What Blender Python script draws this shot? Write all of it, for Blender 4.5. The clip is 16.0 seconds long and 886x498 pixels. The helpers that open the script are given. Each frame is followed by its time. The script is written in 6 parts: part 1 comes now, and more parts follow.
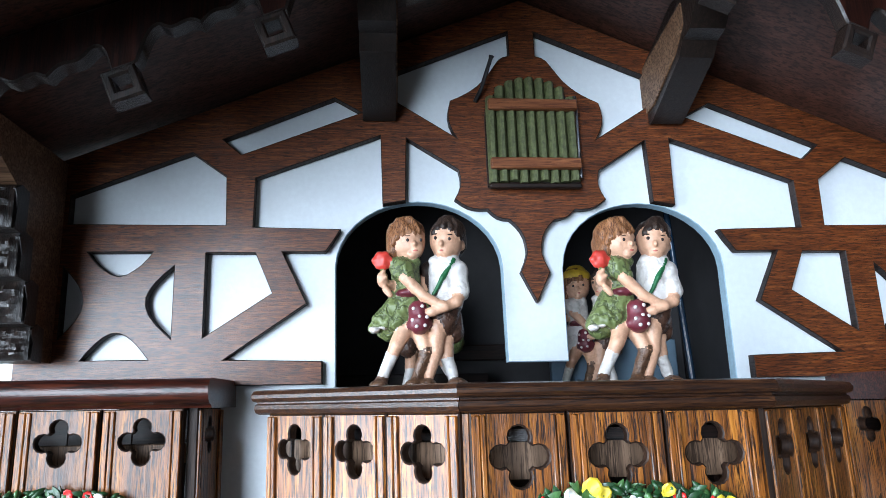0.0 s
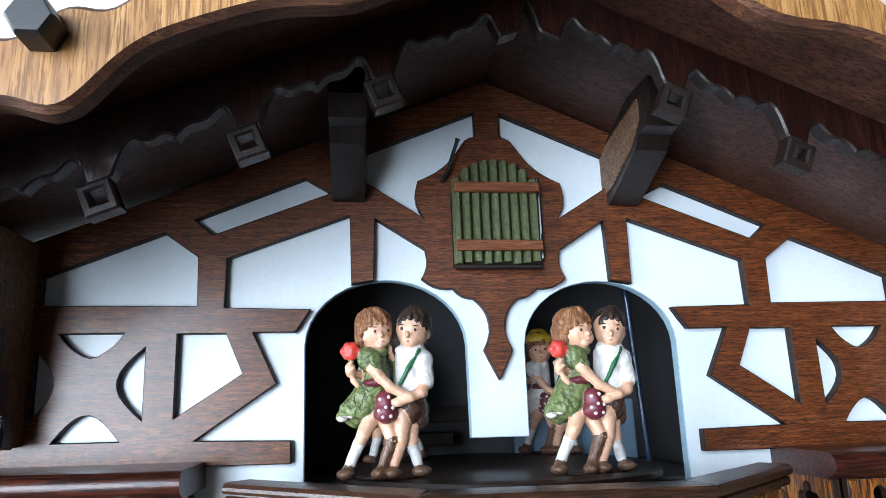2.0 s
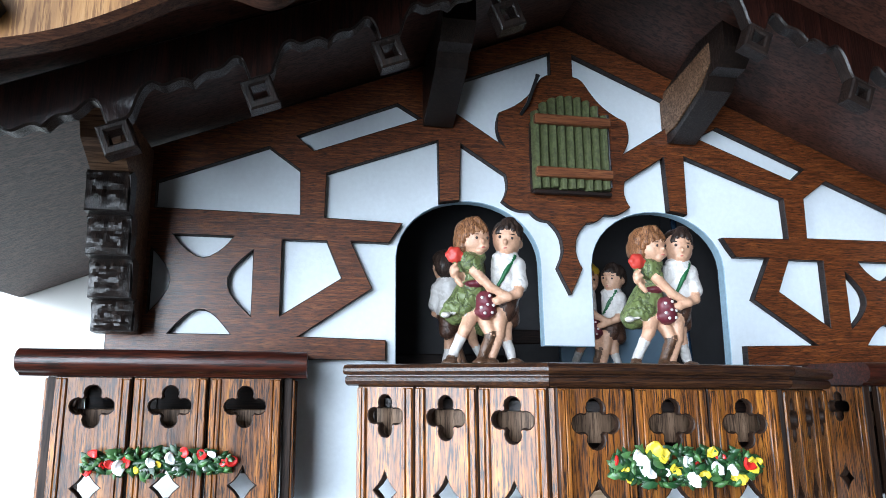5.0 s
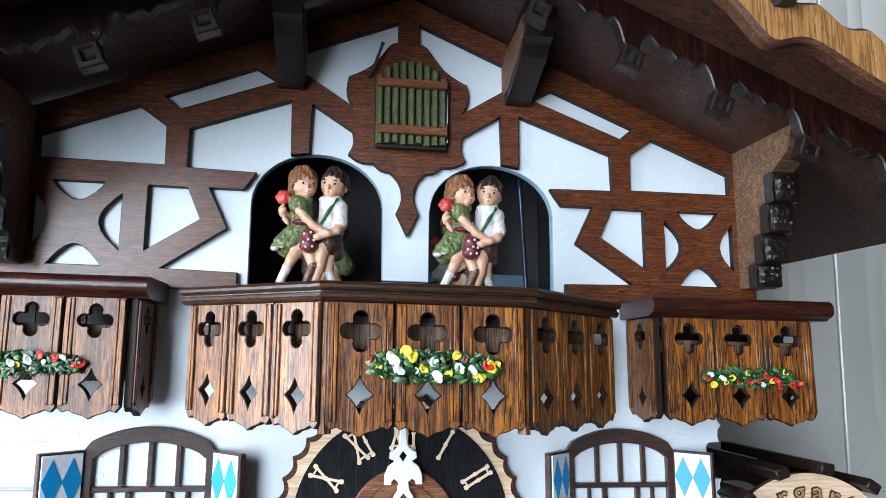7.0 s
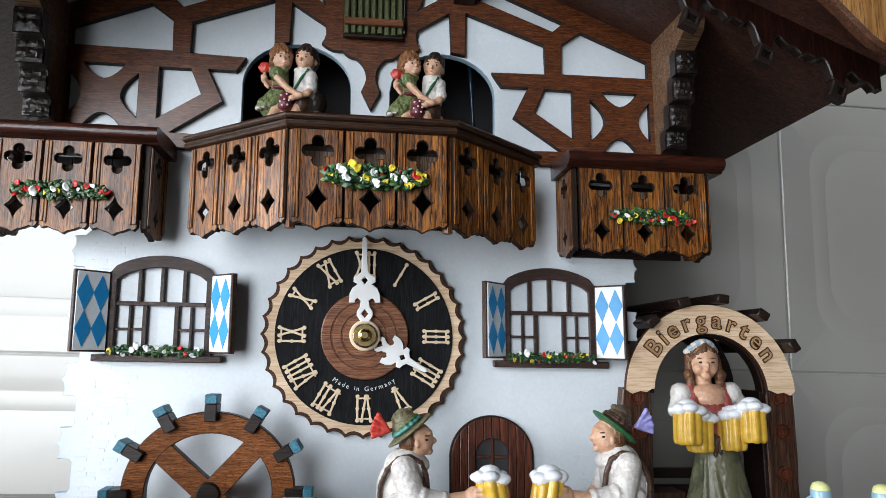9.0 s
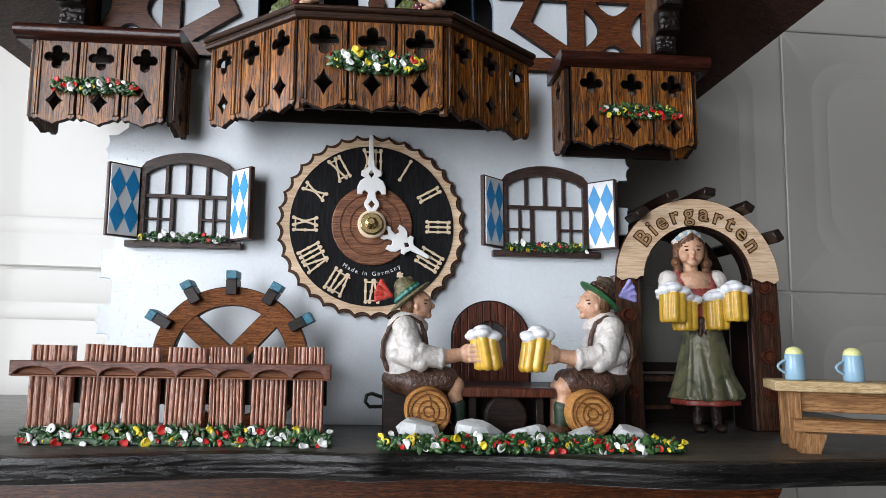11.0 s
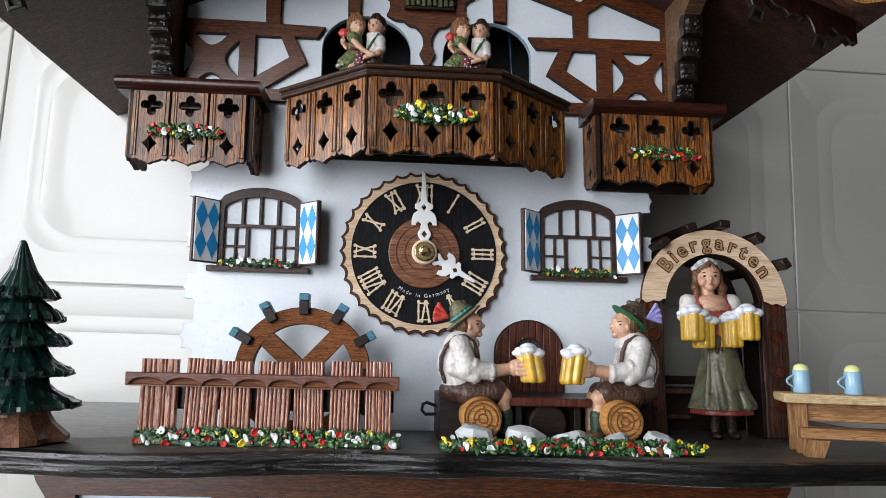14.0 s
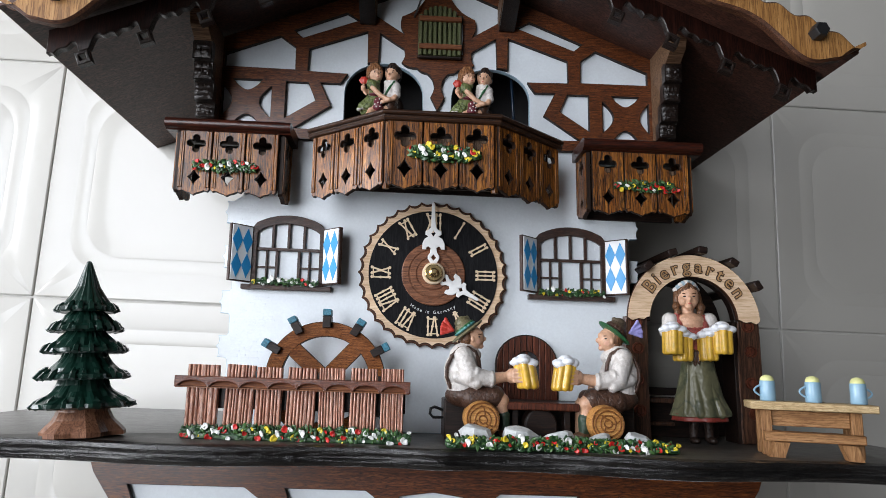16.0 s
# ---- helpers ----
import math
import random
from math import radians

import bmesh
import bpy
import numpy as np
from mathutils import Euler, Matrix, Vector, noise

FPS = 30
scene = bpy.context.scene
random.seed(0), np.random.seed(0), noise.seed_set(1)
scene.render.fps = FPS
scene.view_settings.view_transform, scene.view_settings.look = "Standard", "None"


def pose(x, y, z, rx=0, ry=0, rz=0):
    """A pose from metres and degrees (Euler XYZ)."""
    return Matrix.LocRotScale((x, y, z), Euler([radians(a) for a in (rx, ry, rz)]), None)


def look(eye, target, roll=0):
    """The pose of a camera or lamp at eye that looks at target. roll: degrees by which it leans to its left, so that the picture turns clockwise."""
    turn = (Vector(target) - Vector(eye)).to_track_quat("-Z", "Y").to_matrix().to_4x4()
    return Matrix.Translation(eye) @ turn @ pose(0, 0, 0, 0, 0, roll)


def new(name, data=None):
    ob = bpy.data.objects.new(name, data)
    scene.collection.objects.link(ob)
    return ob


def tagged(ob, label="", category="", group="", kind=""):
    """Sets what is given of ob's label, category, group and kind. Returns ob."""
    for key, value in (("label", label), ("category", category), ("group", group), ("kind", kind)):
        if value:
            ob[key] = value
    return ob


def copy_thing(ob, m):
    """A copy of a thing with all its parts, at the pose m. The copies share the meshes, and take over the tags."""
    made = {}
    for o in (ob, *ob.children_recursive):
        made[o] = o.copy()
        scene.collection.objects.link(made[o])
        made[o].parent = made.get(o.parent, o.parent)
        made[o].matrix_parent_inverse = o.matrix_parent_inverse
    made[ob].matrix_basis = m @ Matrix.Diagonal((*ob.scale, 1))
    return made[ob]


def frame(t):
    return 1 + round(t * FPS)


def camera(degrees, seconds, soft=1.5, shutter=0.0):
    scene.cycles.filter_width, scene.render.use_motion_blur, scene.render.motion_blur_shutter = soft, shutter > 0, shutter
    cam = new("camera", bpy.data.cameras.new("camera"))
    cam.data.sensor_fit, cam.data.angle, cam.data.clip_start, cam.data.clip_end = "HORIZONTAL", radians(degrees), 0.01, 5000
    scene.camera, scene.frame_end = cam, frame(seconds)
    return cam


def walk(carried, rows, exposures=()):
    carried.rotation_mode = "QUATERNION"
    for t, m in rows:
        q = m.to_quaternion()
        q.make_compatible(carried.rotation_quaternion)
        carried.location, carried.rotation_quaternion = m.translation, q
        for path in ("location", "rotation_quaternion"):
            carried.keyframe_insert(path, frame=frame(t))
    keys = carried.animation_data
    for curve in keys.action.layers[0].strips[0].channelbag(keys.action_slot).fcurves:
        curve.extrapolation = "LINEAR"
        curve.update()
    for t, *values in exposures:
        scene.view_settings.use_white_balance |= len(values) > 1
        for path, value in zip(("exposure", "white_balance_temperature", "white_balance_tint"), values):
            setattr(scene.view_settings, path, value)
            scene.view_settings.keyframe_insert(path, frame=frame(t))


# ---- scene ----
cam = camera(66.03, 16.0, 0.5)
PATH = [
    (0, (-0.05437, -0.24604, 0.22479), (-0.01315, 0.23981, 0.33547), -2.02),
    (0.5, (-0.04736, -0.24697, 0.23172), (0.00515, 0.23636, 0.34849), -2.26),
    (1, (-0.04548, -0.25677, 0.24602), (0.00725, 0.22772, 0.35775), -2.56),
    (1.5, (-0.04714, -0.26019, 0.25578), (0.01046, 0.22425, 0.36534), -2.93),
    (2, (-0.05338, -0.26179, 0.25181), (0.00941, 0.22185, 0.36202), -2.20),
    (2.5, (-0.06964, -0.25932, 0.23986), (-0.00526, 0.22459, 0.34795), -1.63),
    (3, (-0.08483, -0.26145, 0.23109), (-0.01044, 0.22044, 0.34172), -1.97),
    (3.2, (-0.08692, -0.26165, 0.22326), (-0.01504, 0.21818, 0.34409), -2.26),
    (5.3, (-0.10441, -0.27834, 0.22390), (-0.01440, 0.20416, 0.31924), -0.48),
    (5.5, (-0.09781, -0.28381, 0.21666), (-0.01107, 0.19722, 0.32197), -0.51),
    (6, (-0.07731, -0.29467, 0.20482), (0.00240, 0.18857, 0.30545), -0.35),
    (6.5, (-0.06340, -0.30874, 0.22010), (0.01438, 0.18047, 0.28805), -0.26),
    (7, (-0.03305, -0.32277, 0.20292), (0.04420, 0.16497, 0.28130), 0.13),
    (7.5, (-0.02622, -0.33983, 0.17133), (0.04629, 0.14858, 0.25002), 0.68),
    (8, (-0.03016, -0.36264, 0.15777), (0.02924, 0.12799, 0.23363), 0.99),
    (8.5, (-0.01988, -0.37414, 0.14691), (0.03835, 0.11700, 0.22034), 0.30),
    (9, (-0.00204, -0.38390, 0.12152), (0.05524, 0.10719, 0.19601), -0.00),
    (9.5, (0.00744, -0.39460, 0.09931), (0.05814, 0.09755, 0.17151), 0.06),
    (10, (0.01417, -0.40336, 0.08078), (0.06053, 0.08921, 0.15304), -0.12),
    (10.2, (0.01520, -0.40409, 0.07611), (0.05622, 0.08981, 0.14228), 0.29),
    (12.5, (-0.01077, -0.42352, 0.05865), (0.02484, 0.07104, 0.12298), -0.15),
    (13, (-0.01634, -0.43533, 0.06110), (0.01950, 0.05878, 0.12874), 0.17),
    (13.5, (-0.01742, -0.44645, 0.06439), (0.01585, 0.04750, 0.13440), 0.18),
    (14, (-0.01908, -0.45515, 0.06794), (0.01467, 0.03855, 0.13956), 0.33),
    (14.5, (-0.01892, -0.46434, 0.06293), (0.01431, 0.02887, 0.13803), 0.35),
    (15, (-0.01499, -0.46827, 0.06549), (0.01789, 0.02579, 0.13493), -0.15),
    (15.5, (-0.01616, -0.48597, 0.06865), (0.00838, 0.00782, 0.14330), 0.15),
    (16, (-0.01902, -0.51105, 0.06065), (0.00539, -0.01921, 0.14723), 0.83),
]
EXPOSURES = [(0, 0.28, 5800, 10), (3, 0.42, 5850, 10), (5.5, 0.14, 5850, 10), (7, 0.04, 5950, 10), (8, -0.25, 6250, 11), (9, -0.60, 6550, 13), (10, -0.66, 6650, 15), (12.5, -0.73, 6620, 16), (16, -0.71, 6620, 16)]
walk(cam, [(t, look(eye, target, roll)) for t, eye, target, roll in PATH], EXPOSURES)

# ---- world and light ----
world = bpy.data.worlds.new("sky")
world.use_nodes = True
scene.world = world
_wn = world.node_tree.nodes
_sky = _wn.new("ShaderNodeTexSky")
_sky.sky_type, _sky.sun_disc = "NISHITA", False
_sky.sun_elevation, _sky.sun_rotation = radians(38), radians(250)
world.node_tree.links.new(_sky.outputs[0], _wn["Background"].inputs[0])
_wn["Background"].inputs[1].default_value = 0.12

sun = new("sun", bpy.data.lights.new("sun", "SUN"))
sun.data.energy, sun.data.angle, sun.data.color = 2.0, radians(0.5), (1.0, 0.95, 0.88)
sun.matrix_world = look((-3.0, 4.0, 4.0), (0, 0, 0))


def window_light(name, at, target, w, h, watts, tint):
    lamp = bpy.data.lights.new(name, "AREA")
    lamp.shape, lamp.size, lamp.size_y, lamp.energy, lamp.color = "RECTANGLE", w, h, watts, tint
    ob = new(name, lamp)
    ob.matrix_world = look(at, target)
    return ob


# daylight of the window in the wall behind the camera, to its left
window_light("window_daylight", (-0.85, -1.66, 0.39), (-0.60, 0.0, 0.33), 0.76, 1.28, 46.0, (0.87, 0.95, 1.0))
# daylight of the window in the wall to the left
window_light("side_window_daylight", (-1.36, -0.52, 0.34), (0.0, -0.42, 0.26), 0.80, 1.0, 48.0, (0.87, 0.95, 1.0))

# ---- materials ----


def nodes_of(name):
    mat = bpy.data.materials.new(name)
    mat.use_nodes = True
    nt = mat.node_tree
    return mat, nt, nt.nodes["Principled BSDF"]


def link(nt, a, b):
    nt.links.new(a, b)


def ramp(nt, fac, stops):
    r = nt.nodes.new("ShaderNodeValToRGB")
    while len(r.color_ramp.elements) < len(stops):
        r.color_ramp.elements.new(0.5)
    for el, (p, c) in zip(r.color_ramp.elements, stops):
        el.position, el.color = p, (*c, 1)
    link(nt, fac, r.inputs[0])
    return r.outputs[0]


def coords(nt, scale, rot=(0, 0, 0)):
    tc = nt.nodes.new("ShaderNodeTexCoord")
    mp = nt.nodes.new("ShaderNodeMapping")
    mp.inputs["Scale"].default_value = scale
    mp.inputs["Rotation"].default_value = [radians(a) for a in rot]
    info = nt.nodes.new("ShaderNodeObjectInfo")
    off = nt.nodes.new("ShaderNodeVectorMath")
    off.operation = "MULTIPLY_ADD"
    link(nt, info.outputs["Random"], off.inputs[0])
    off.inputs[1].default_value = (0.37, 0.61, 0.83)
    link(nt, tc.outputs["Object"], off.inputs[2])
    link(nt, off.outputs[0], mp.inputs[0])
    return mp.outputs[0]


def noise_tex(nt, vec, scale, detail=5, rough=0.6):
    n = nt.nodes.new("ShaderNodeTexNoise")
    n.inputs["Scale"].default_value, n.inputs["Detail"].default_value, n.inputs["Roughness"].default_value = scale, detail, rough
    link(nt, vec, n.inputs["Vector"])
    return n.outputs["Fac"]


def mixed(nt, fac, a, b, mode="MIX"):
    m = nt.nodes.new("ShaderNodeMix")
    m.data_type, m.blend_type = "RGBA", mode
    for sock, v in ((m.inputs[0], fac), (m.inputs[6], a), (m.inputs[7], b)):
        if isinstance(v, (int, float)):
            sock.default_value = v
        elif isinstance(v, tuple):
            sock.default_value = (*v, 1)
        else:
            link(nt, v, sock)
    return m.outputs[2]


def bump(nt, height, bsdf, strength, dist):
    b = nt.nodes.new("ShaderNodeBump")
    b.inputs["Strength"].default_value, b.inputs["Distance"].default_value = strength, dist
    link(nt, height, b.inputs["Height"])
    link(nt, b.outputs[0], bsdf.inputs["Normal"])
    link(nt, b.outputs[0], bsdf.inputs["Coat Normal"])


def wood(name, dark, mid, light, grain="x", rough=0.4, coat=0.0, fine=1.0, relief=0.5, knot=0.35, ridge=0.0):
    """Varnished wood: long streaks along one axis, pores, blotches."""
    mat, nt, b = nodes_of(name)
    s = {"x": (26, 420, 420), "y": (420, 26, 420), "z": (420, 420, 26)}[grain]
    v = coords(nt, [a * fine for a in s])
    streak = noise_tex(nt, v, 1.0, 6, 0.65)
    s2 = {"x": (95, 1600, 1600), "y": (1600, 95, 1600), "z": (1600, 1600, 95)}[grain]
    v2 = coords(nt, [a * fine for a in s2])
    pore = noise_tex(nt, v2, 1.0, 3, 0.7)
    blot = noise_tex(nt, coords(nt, (40, 40, 40)), 1.0, 3, 0.5)
    col = ramp(nt, streak, [(0.28, dark), (0.5, mid), (0.72, light)])
    col = mixed(nt, ramp(nt, pore, [(0.41, (1, 1, 1)), (0.52, (0, 0, 0))]), col, dark)
    col = mixed(nt, knot, col, ramp(nt, blot, [(0.3, dark), (0.7, light)]), "MULTIPLY") if knot < 0 else mixed(nt, ramp(nt, blot, [(0.35, (0, 0, 0)), (0.75, (knot, knot, knot))]), col, dark)
    link(nt, col, b.inputs["Base Color"])
    link(nt, ramp(nt, pore, [(0.3, (rough + 0.15,) * 3), (0.65, (rough,) * 3)]), b.inputs["Roughness"])
    b.inputs["Coat Weight"].default_value, b.inputs["Coat Roughness"].default_value = coat, 0.11
    b.inputs["Coat IOR"].default_value = 1.45
    b.inputs["Specular IOR Level"].default_value = 0.3
    mixh = nt.nodes.new("ShaderNodeMath")
    mixh.operation = "ADD"
    link(nt, streak, mixh.inputs[0])
    link(nt, pore, mixh.inputs[1])
    bump(nt, mixh.outputs[0], b, relief, 0.00014)
    if ridge:
        # reeded surface: long rounded ribs along the grain
        s3 = {"x": (6, 330, 330), "y": (330, 6, 330), "z": (330, 330, 6)}[grain]
        rib = noise_tex(nt, coords(nt, s3), 1.0, 1.5, 0.4)
        fine_bump = b.inputs["Normal"].links[0].from_node
        rb = nt.nodes.new("ShaderNodeBump")
        rb.inputs["Strength"].default_value, rb.inputs["Distance"].default_value = 1.0, ridge
        link(nt, rib, rb.inputs["Height"])
        link(nt, rb.outputs[0], fine_bump.inputs["Normal"])
    return mat


def paint(name, colour, rough=0.45, var=0.12, scale=300, relief=0.25, coat=0.0, dirt=None):
    """Brushed paint with slight blotches and brush relief."""
    mat, nt, b = nodes_of(name)
    n = noise_tex(nt, coords(nt, (scale,) * 3), 1.0, 5, 0.6)
    big = noise_tex(nt, coords(nt, (scale / 6,) * 3), 1.0, 3, 0.5)
    lo, hi = tuple(c * (1 - var) for c in colour), tuple(min(1, c * (1 + var)) for c in colour)
    col = ramp(nt, n, [(0.3, lo), (0.7, hi)])
    col = mixed(nt, ramp(nt, big, [(0.35, (0, 0, 0)), (0.8, (0.5,) * 3)]), col, dirt or tuple(c * 0.72 for c in colour))
    link(nt, col, b.inputs["Base Color"])
    b.inputs["Roughness"].default_value, b.inputs["Coat Weight"].default_value = rough, coat
    bump(nt, n, b, relief, 0.0002)
    return mat


def worn(name, colour, wash, rough=0.42, size=230, amount=0.6, relief=0.5):
    """Carved, hand-painted cloth or skin: brush blotches and an antique wash in fine wandering lines."""
    mat, nt, b = nodes_of(name)
    n = noise_tex(nt, coords(nt, (size,) * 3), 1.0, 4, 0.55)
    fine = noise_tex(nt, coords(nt, (size * 4,) * 3), 1.0, 3, 0.6)
    k = amount
    col = ramp(nt, fine, [(0.3, tuple(c * 0.86 for c in colour)), (0.7, tuple(min(1, c * 1.08) for c in colour))])
    col = mixed(nt, ramp(nt, n, [(0.0, (0.0,) * 3), (0.44, (0.12 * k,) * 3), (0.495, (k,) * 3), (0.55, (0.0,) * 3), (0.66, (0.35 * k,) * 3)]), col, wash)
    link(nt, col, b.inputs["Base Color"])
    b.inputs["Roughness"].default_value = rough
    hgt = ramp(nt, n, [(0.0, (0.6,) * 3), (0.42, (0.9,) * 3), (0.495, (0.0,) * 3), (0.57, (0.9,) * 3), (1.0, (0.5,) * 3)])
    bump(nt, hgt, b, relief, 0.0003)
    return mat


def metal(name, colour, rough):
    mat, nt, b = nodes_of(name)
    n = noise_tex(nt, coords(nt, (900,) * 3), 1.0, 3, 0.6)
    link(nt, ramp(nt, n, [(0.3, tuple(c * 0.8 for c in colour)), (0.7, colour)]), b.inputs["Base Color"])
    b.inputs["Metallic"].default_value, b.inputs["Roughness"].default_value = 1.0, rough
    return mat


WALNUT = wood("walnut_fretwork", (0.022, 0.005, 0.001), (0.145, 0.036, 0.007), (0.28, 0.088, 0.020), "x", 0.38, 0.75, 2.4, 1.1, 0.2, 0.0002)
ROOFWOOD = wood("dark_roof_wood", (0.022, 0.008, 0.005), (0.070, 0.025, 0.015), (0.120, 0.046, 0.029), "x", 0.46, 0.10, 0.6, 0.5, 0.3)
CARVED = wood("black_brown_carving", (0.004, 0.0025, 0.002), (0.014, 0.008, 0.006), (0.036, 0.021, 0.015), "z", 0.34, 0.25, 1.6, 1.0, 0.2)
SIDEWOOD = wood("bracket_side_wood", (0.07, 0.035, 0.018), (0.19, 0.105, 0.058), (0.30, 0.18, 0.105), "x", 0.5, 0.0, 0.7, 0.4, 0.35)
BALCONY = wood("streaked_balcony_wood", (0.014, 0.004, 0.001), (0.270, 0.084, 0.009), (0.58, 0.225, 0.034), "z", 0.44, 0.5, 1.15, 1.1, 0.6, 0.0005)
RAIL = wood("red_brown_rail_wood", (0.010, 0.003, 0.002), (0.050, 0.011, 0.006), (0.095, 0.024, 0.011), "x", 0.30, 0.4, 1.0, 0.6, 0.2)
FASCIA = wood("golden_oak_fascia", (0.16, 0.070, 0.020), (0.36, 0.175, 0.055), (0.52, 0.29, 0.11), "z", 0.42, 0.15, 0.8, 0.5, 0.25)
WHEEL = wood("waterwheel_wood", (0.070, 0.020, 0.006), (0.29, 0.096, 0.025), (0.47, 0.185, 0.056), "x", 0.45, 0.1, 3.4, 1.0, 0.3, 0.0002)
PINE = wood("brown_pine", (0.17, 0.075, 0.027), (0.33, 0.165, 0.066), (0.46, 0.26, 0.12), "x", 0.5, 0.0, 1.4, 0.6, 0.25)
PINE_UP = wood("brown_pine_upright", (0.17, 0.075, 0.027), (0.33, 0.165, 0.066), (0.46, 0.26, 0.12), "z", 0.5, 0.0, 1.4, 0.6, 0.25)
PINE_END = wood("pale_pine_top", (0.36, 0.235, 0.11), (0.60, 0.44, 0.24), (0.74, 0.60, 0.38), "x", 0.5, 0.0, 2.6, 1.6, 0.15)
SIGNWOOD = wood("pale_sign_wood", (0.58, 0.39, 0.24), (0.74, 0.54, 0.37), (0.82, 0.65, 0.48), "x", 0.55, 0.0, 0.6, 0.25, 0.08)
BURNT = wood("burnt_edge_wood", (0.030, 0.010, 0.005), (0.075, 0.028, 0.012), (0.14, 0.058, 0.026), "x", 0.55, 0.0, 1.0, 0.3, 0.2)
DISC = wood("dial_disc_wood", (0.085, 0.030, 0.014), (0.22, 0.085, 0.040), (0.33, 0.145, 0.075), "x", 0.45, 0.1, 1.0, 0.4, 0.1)
DOORWOOD = wood("red_brown_door_wood", (0.030, 0.007, 0.003), (0.105, 0.027, 0.013), (0.18, 0.052, 0.026), "z", 0.4, 0.3, 1.0, 0.6, 0.2)
BARREL = wood("orange_barrel_wood", (0.30, 0.120, 0.030), (0.52, 0.25, 0.070), (0.66, 0.36, 0.13), "x", 0.5, 0.0, 1.0, 0.5, 0.1)
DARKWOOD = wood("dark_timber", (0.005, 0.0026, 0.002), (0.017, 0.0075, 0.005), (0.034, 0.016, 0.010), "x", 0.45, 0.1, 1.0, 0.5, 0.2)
DARKWOOD_Z = wood("dark_timber_upright", (0.020, 0.009, 0.005), (0.080, 0.034, 0.019), (0.15, 0.066, 0.037), "z", 0.40, 0.2, 1.0, 0.8, 0.2)
TRUNK = wood("brown_carved_trunk", (0.11, 0.045, 0.025), (0.22, 0.10, 0.055), (0.31, 0.155, 0.09), "z", 0.45, 0.2, 0.7, 0.5, 0.2)
DECK = wood("black_glossy_platform", (0.003, 0.003, 0.003), (0.009, 0.008, 0.008), (0.034, 0.032, 0.030), "x", 0.24, 1.0, 2.4, 1.4, 0.1, 0.0016)
DECKTOP = wood("dark_grey_platform_top", (0.030, 0.028, 0.025), (0.062, 0.057, 0.050), (0.095, 0.088, 0.078), "x", 0.34, 0.3, 0.8, 0.6, 0.2)
LACEWOOD = wood("red_brown_lace_wood", (0.006, 0.002, 0.0015), (0.020, 0.006, 0.004), (0.040, 0.012, 0.008), "z", 0.32, 0.4, 1.0, 0.6, 0.2)
WHITE = paint("white_painted_panel", (0.72, 0.77, 0.81), 0.4, 0.04, 500, 0.35, 0.1, (0.66, 0.69, 0.73))
BLACKFACE = wood("black_stained_face", (0.005, 0.005, 0.006), (0.011, 0.011, 0.012), (0.022, 0.022, 0.024), "z", 0.5, 0.0, 1.5, 0.9, 0.1)
BONE = paint("pale_wood_numerals", (0.74, 0.58, 0.40), 0.5, 0.08, 500, 0.15)
PLASTIC = paint("white_plastic_pointers", (0.84, 0.84, 0.83), 0.3, 0.02, 300, 0.05)
BRASS = metal("brass", (0.78, 0.58, 0.28), 0.25)
IRON = paint("black_iron", (0.012, 0.012, 0.013), 0.35, 0.2, 500, 0.1)
STEEL = metal("dark_steel_wire", (0.12, 0.12, 0.13), 0.3)
BLUE = paint("bavarian_blue", (0.010, 0.27, 0.60), 0.4, 0.06, 400, 0.1)
LATTICEWHITE = paint("shutter_white", (0.80, 0.82, 0.84), 0.4, 0.04, 400, 0.1)
MOSS = paint("green_door_slats", (0.092, 0.105, 0.042), 0.55, 0.5, 700, 0.8, 0.0, (0.035, 0.034, 0.014))
BATTEN = wood("red_brown_batten", (0.09, 0.026, 0.010), (0.20, 0.070, 0.026), (0.28, 0.11, 0.045), "x", 0.45, 0.1, 1.0, 0.4, 0.1)
TEAL = paint("turquoise_paddle_tip", (0.035, 0.20, 0.29), 0.5, 0.5, 900, 0.5, 0.0, (0.01, 0.03, 0.04))
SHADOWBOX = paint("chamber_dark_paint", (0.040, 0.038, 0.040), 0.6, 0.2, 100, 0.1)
FIR = paint("dark_green_carved_fir", (0.005, 0.026, 0.018), 0.30, 0.4, 260, 0.6, 0.35, (0.003, 0.011, 0.008))
LEAF = paint("leaf_green", (0.016, 0.062, 0.018), 0.4, 0.6, 500, 0.3, 0.2, (0.006, 0.018, 0.006))
PALELEAF = paint("pale_leaf_green", (0.060, 0.150, 0.040), 0.4, 0.5, 500, 0.3, 0.2, (0.03, 0.055, 0.02))
F_RED = paint("flower_red", (0.58, 0.020, 0.016), 0.4, 0.2, 600, 0.2)
F_YELLOW = paint("flower_yellow", (0.78, 0.60, 0.040), 0.4, 0.15, 600, 0.2)
F_WHITE = paint("flower_white", (0.86, 0.87, 0.84), 0.4, 0.05, 600, 0.2)
STONE = paint("grey_white_rock", (0.58, 0.60, 0.60), 0.6, 0.25, 220, 0.7, 0.0, (0.35, 0.36, 0.36))
ENAMEL = paint("light_blue_enamel", (0.27, 0.45, 0.58), 0.3, 0.06, 300, 0.1, 0.2)
PALEYELLOW = paint("pale_yellow_foam", (0.72, 0.72, 0.32), 0.5, 0.08, 400, 0.2)
LETTERFILL = paint("tan_letter_fill", (0.40, 0.235, 0.110), 0.5, 0.2, 500, 0.1)
INK = paint("dark_brown_lettering", (0.05, 0.022, 0.010), 0.5, 0.2, 500, 0.1)
PRINT = paint("white_print", (0.72, 0.73, 0.74), 0.5, 0.02, 300, 0.0)
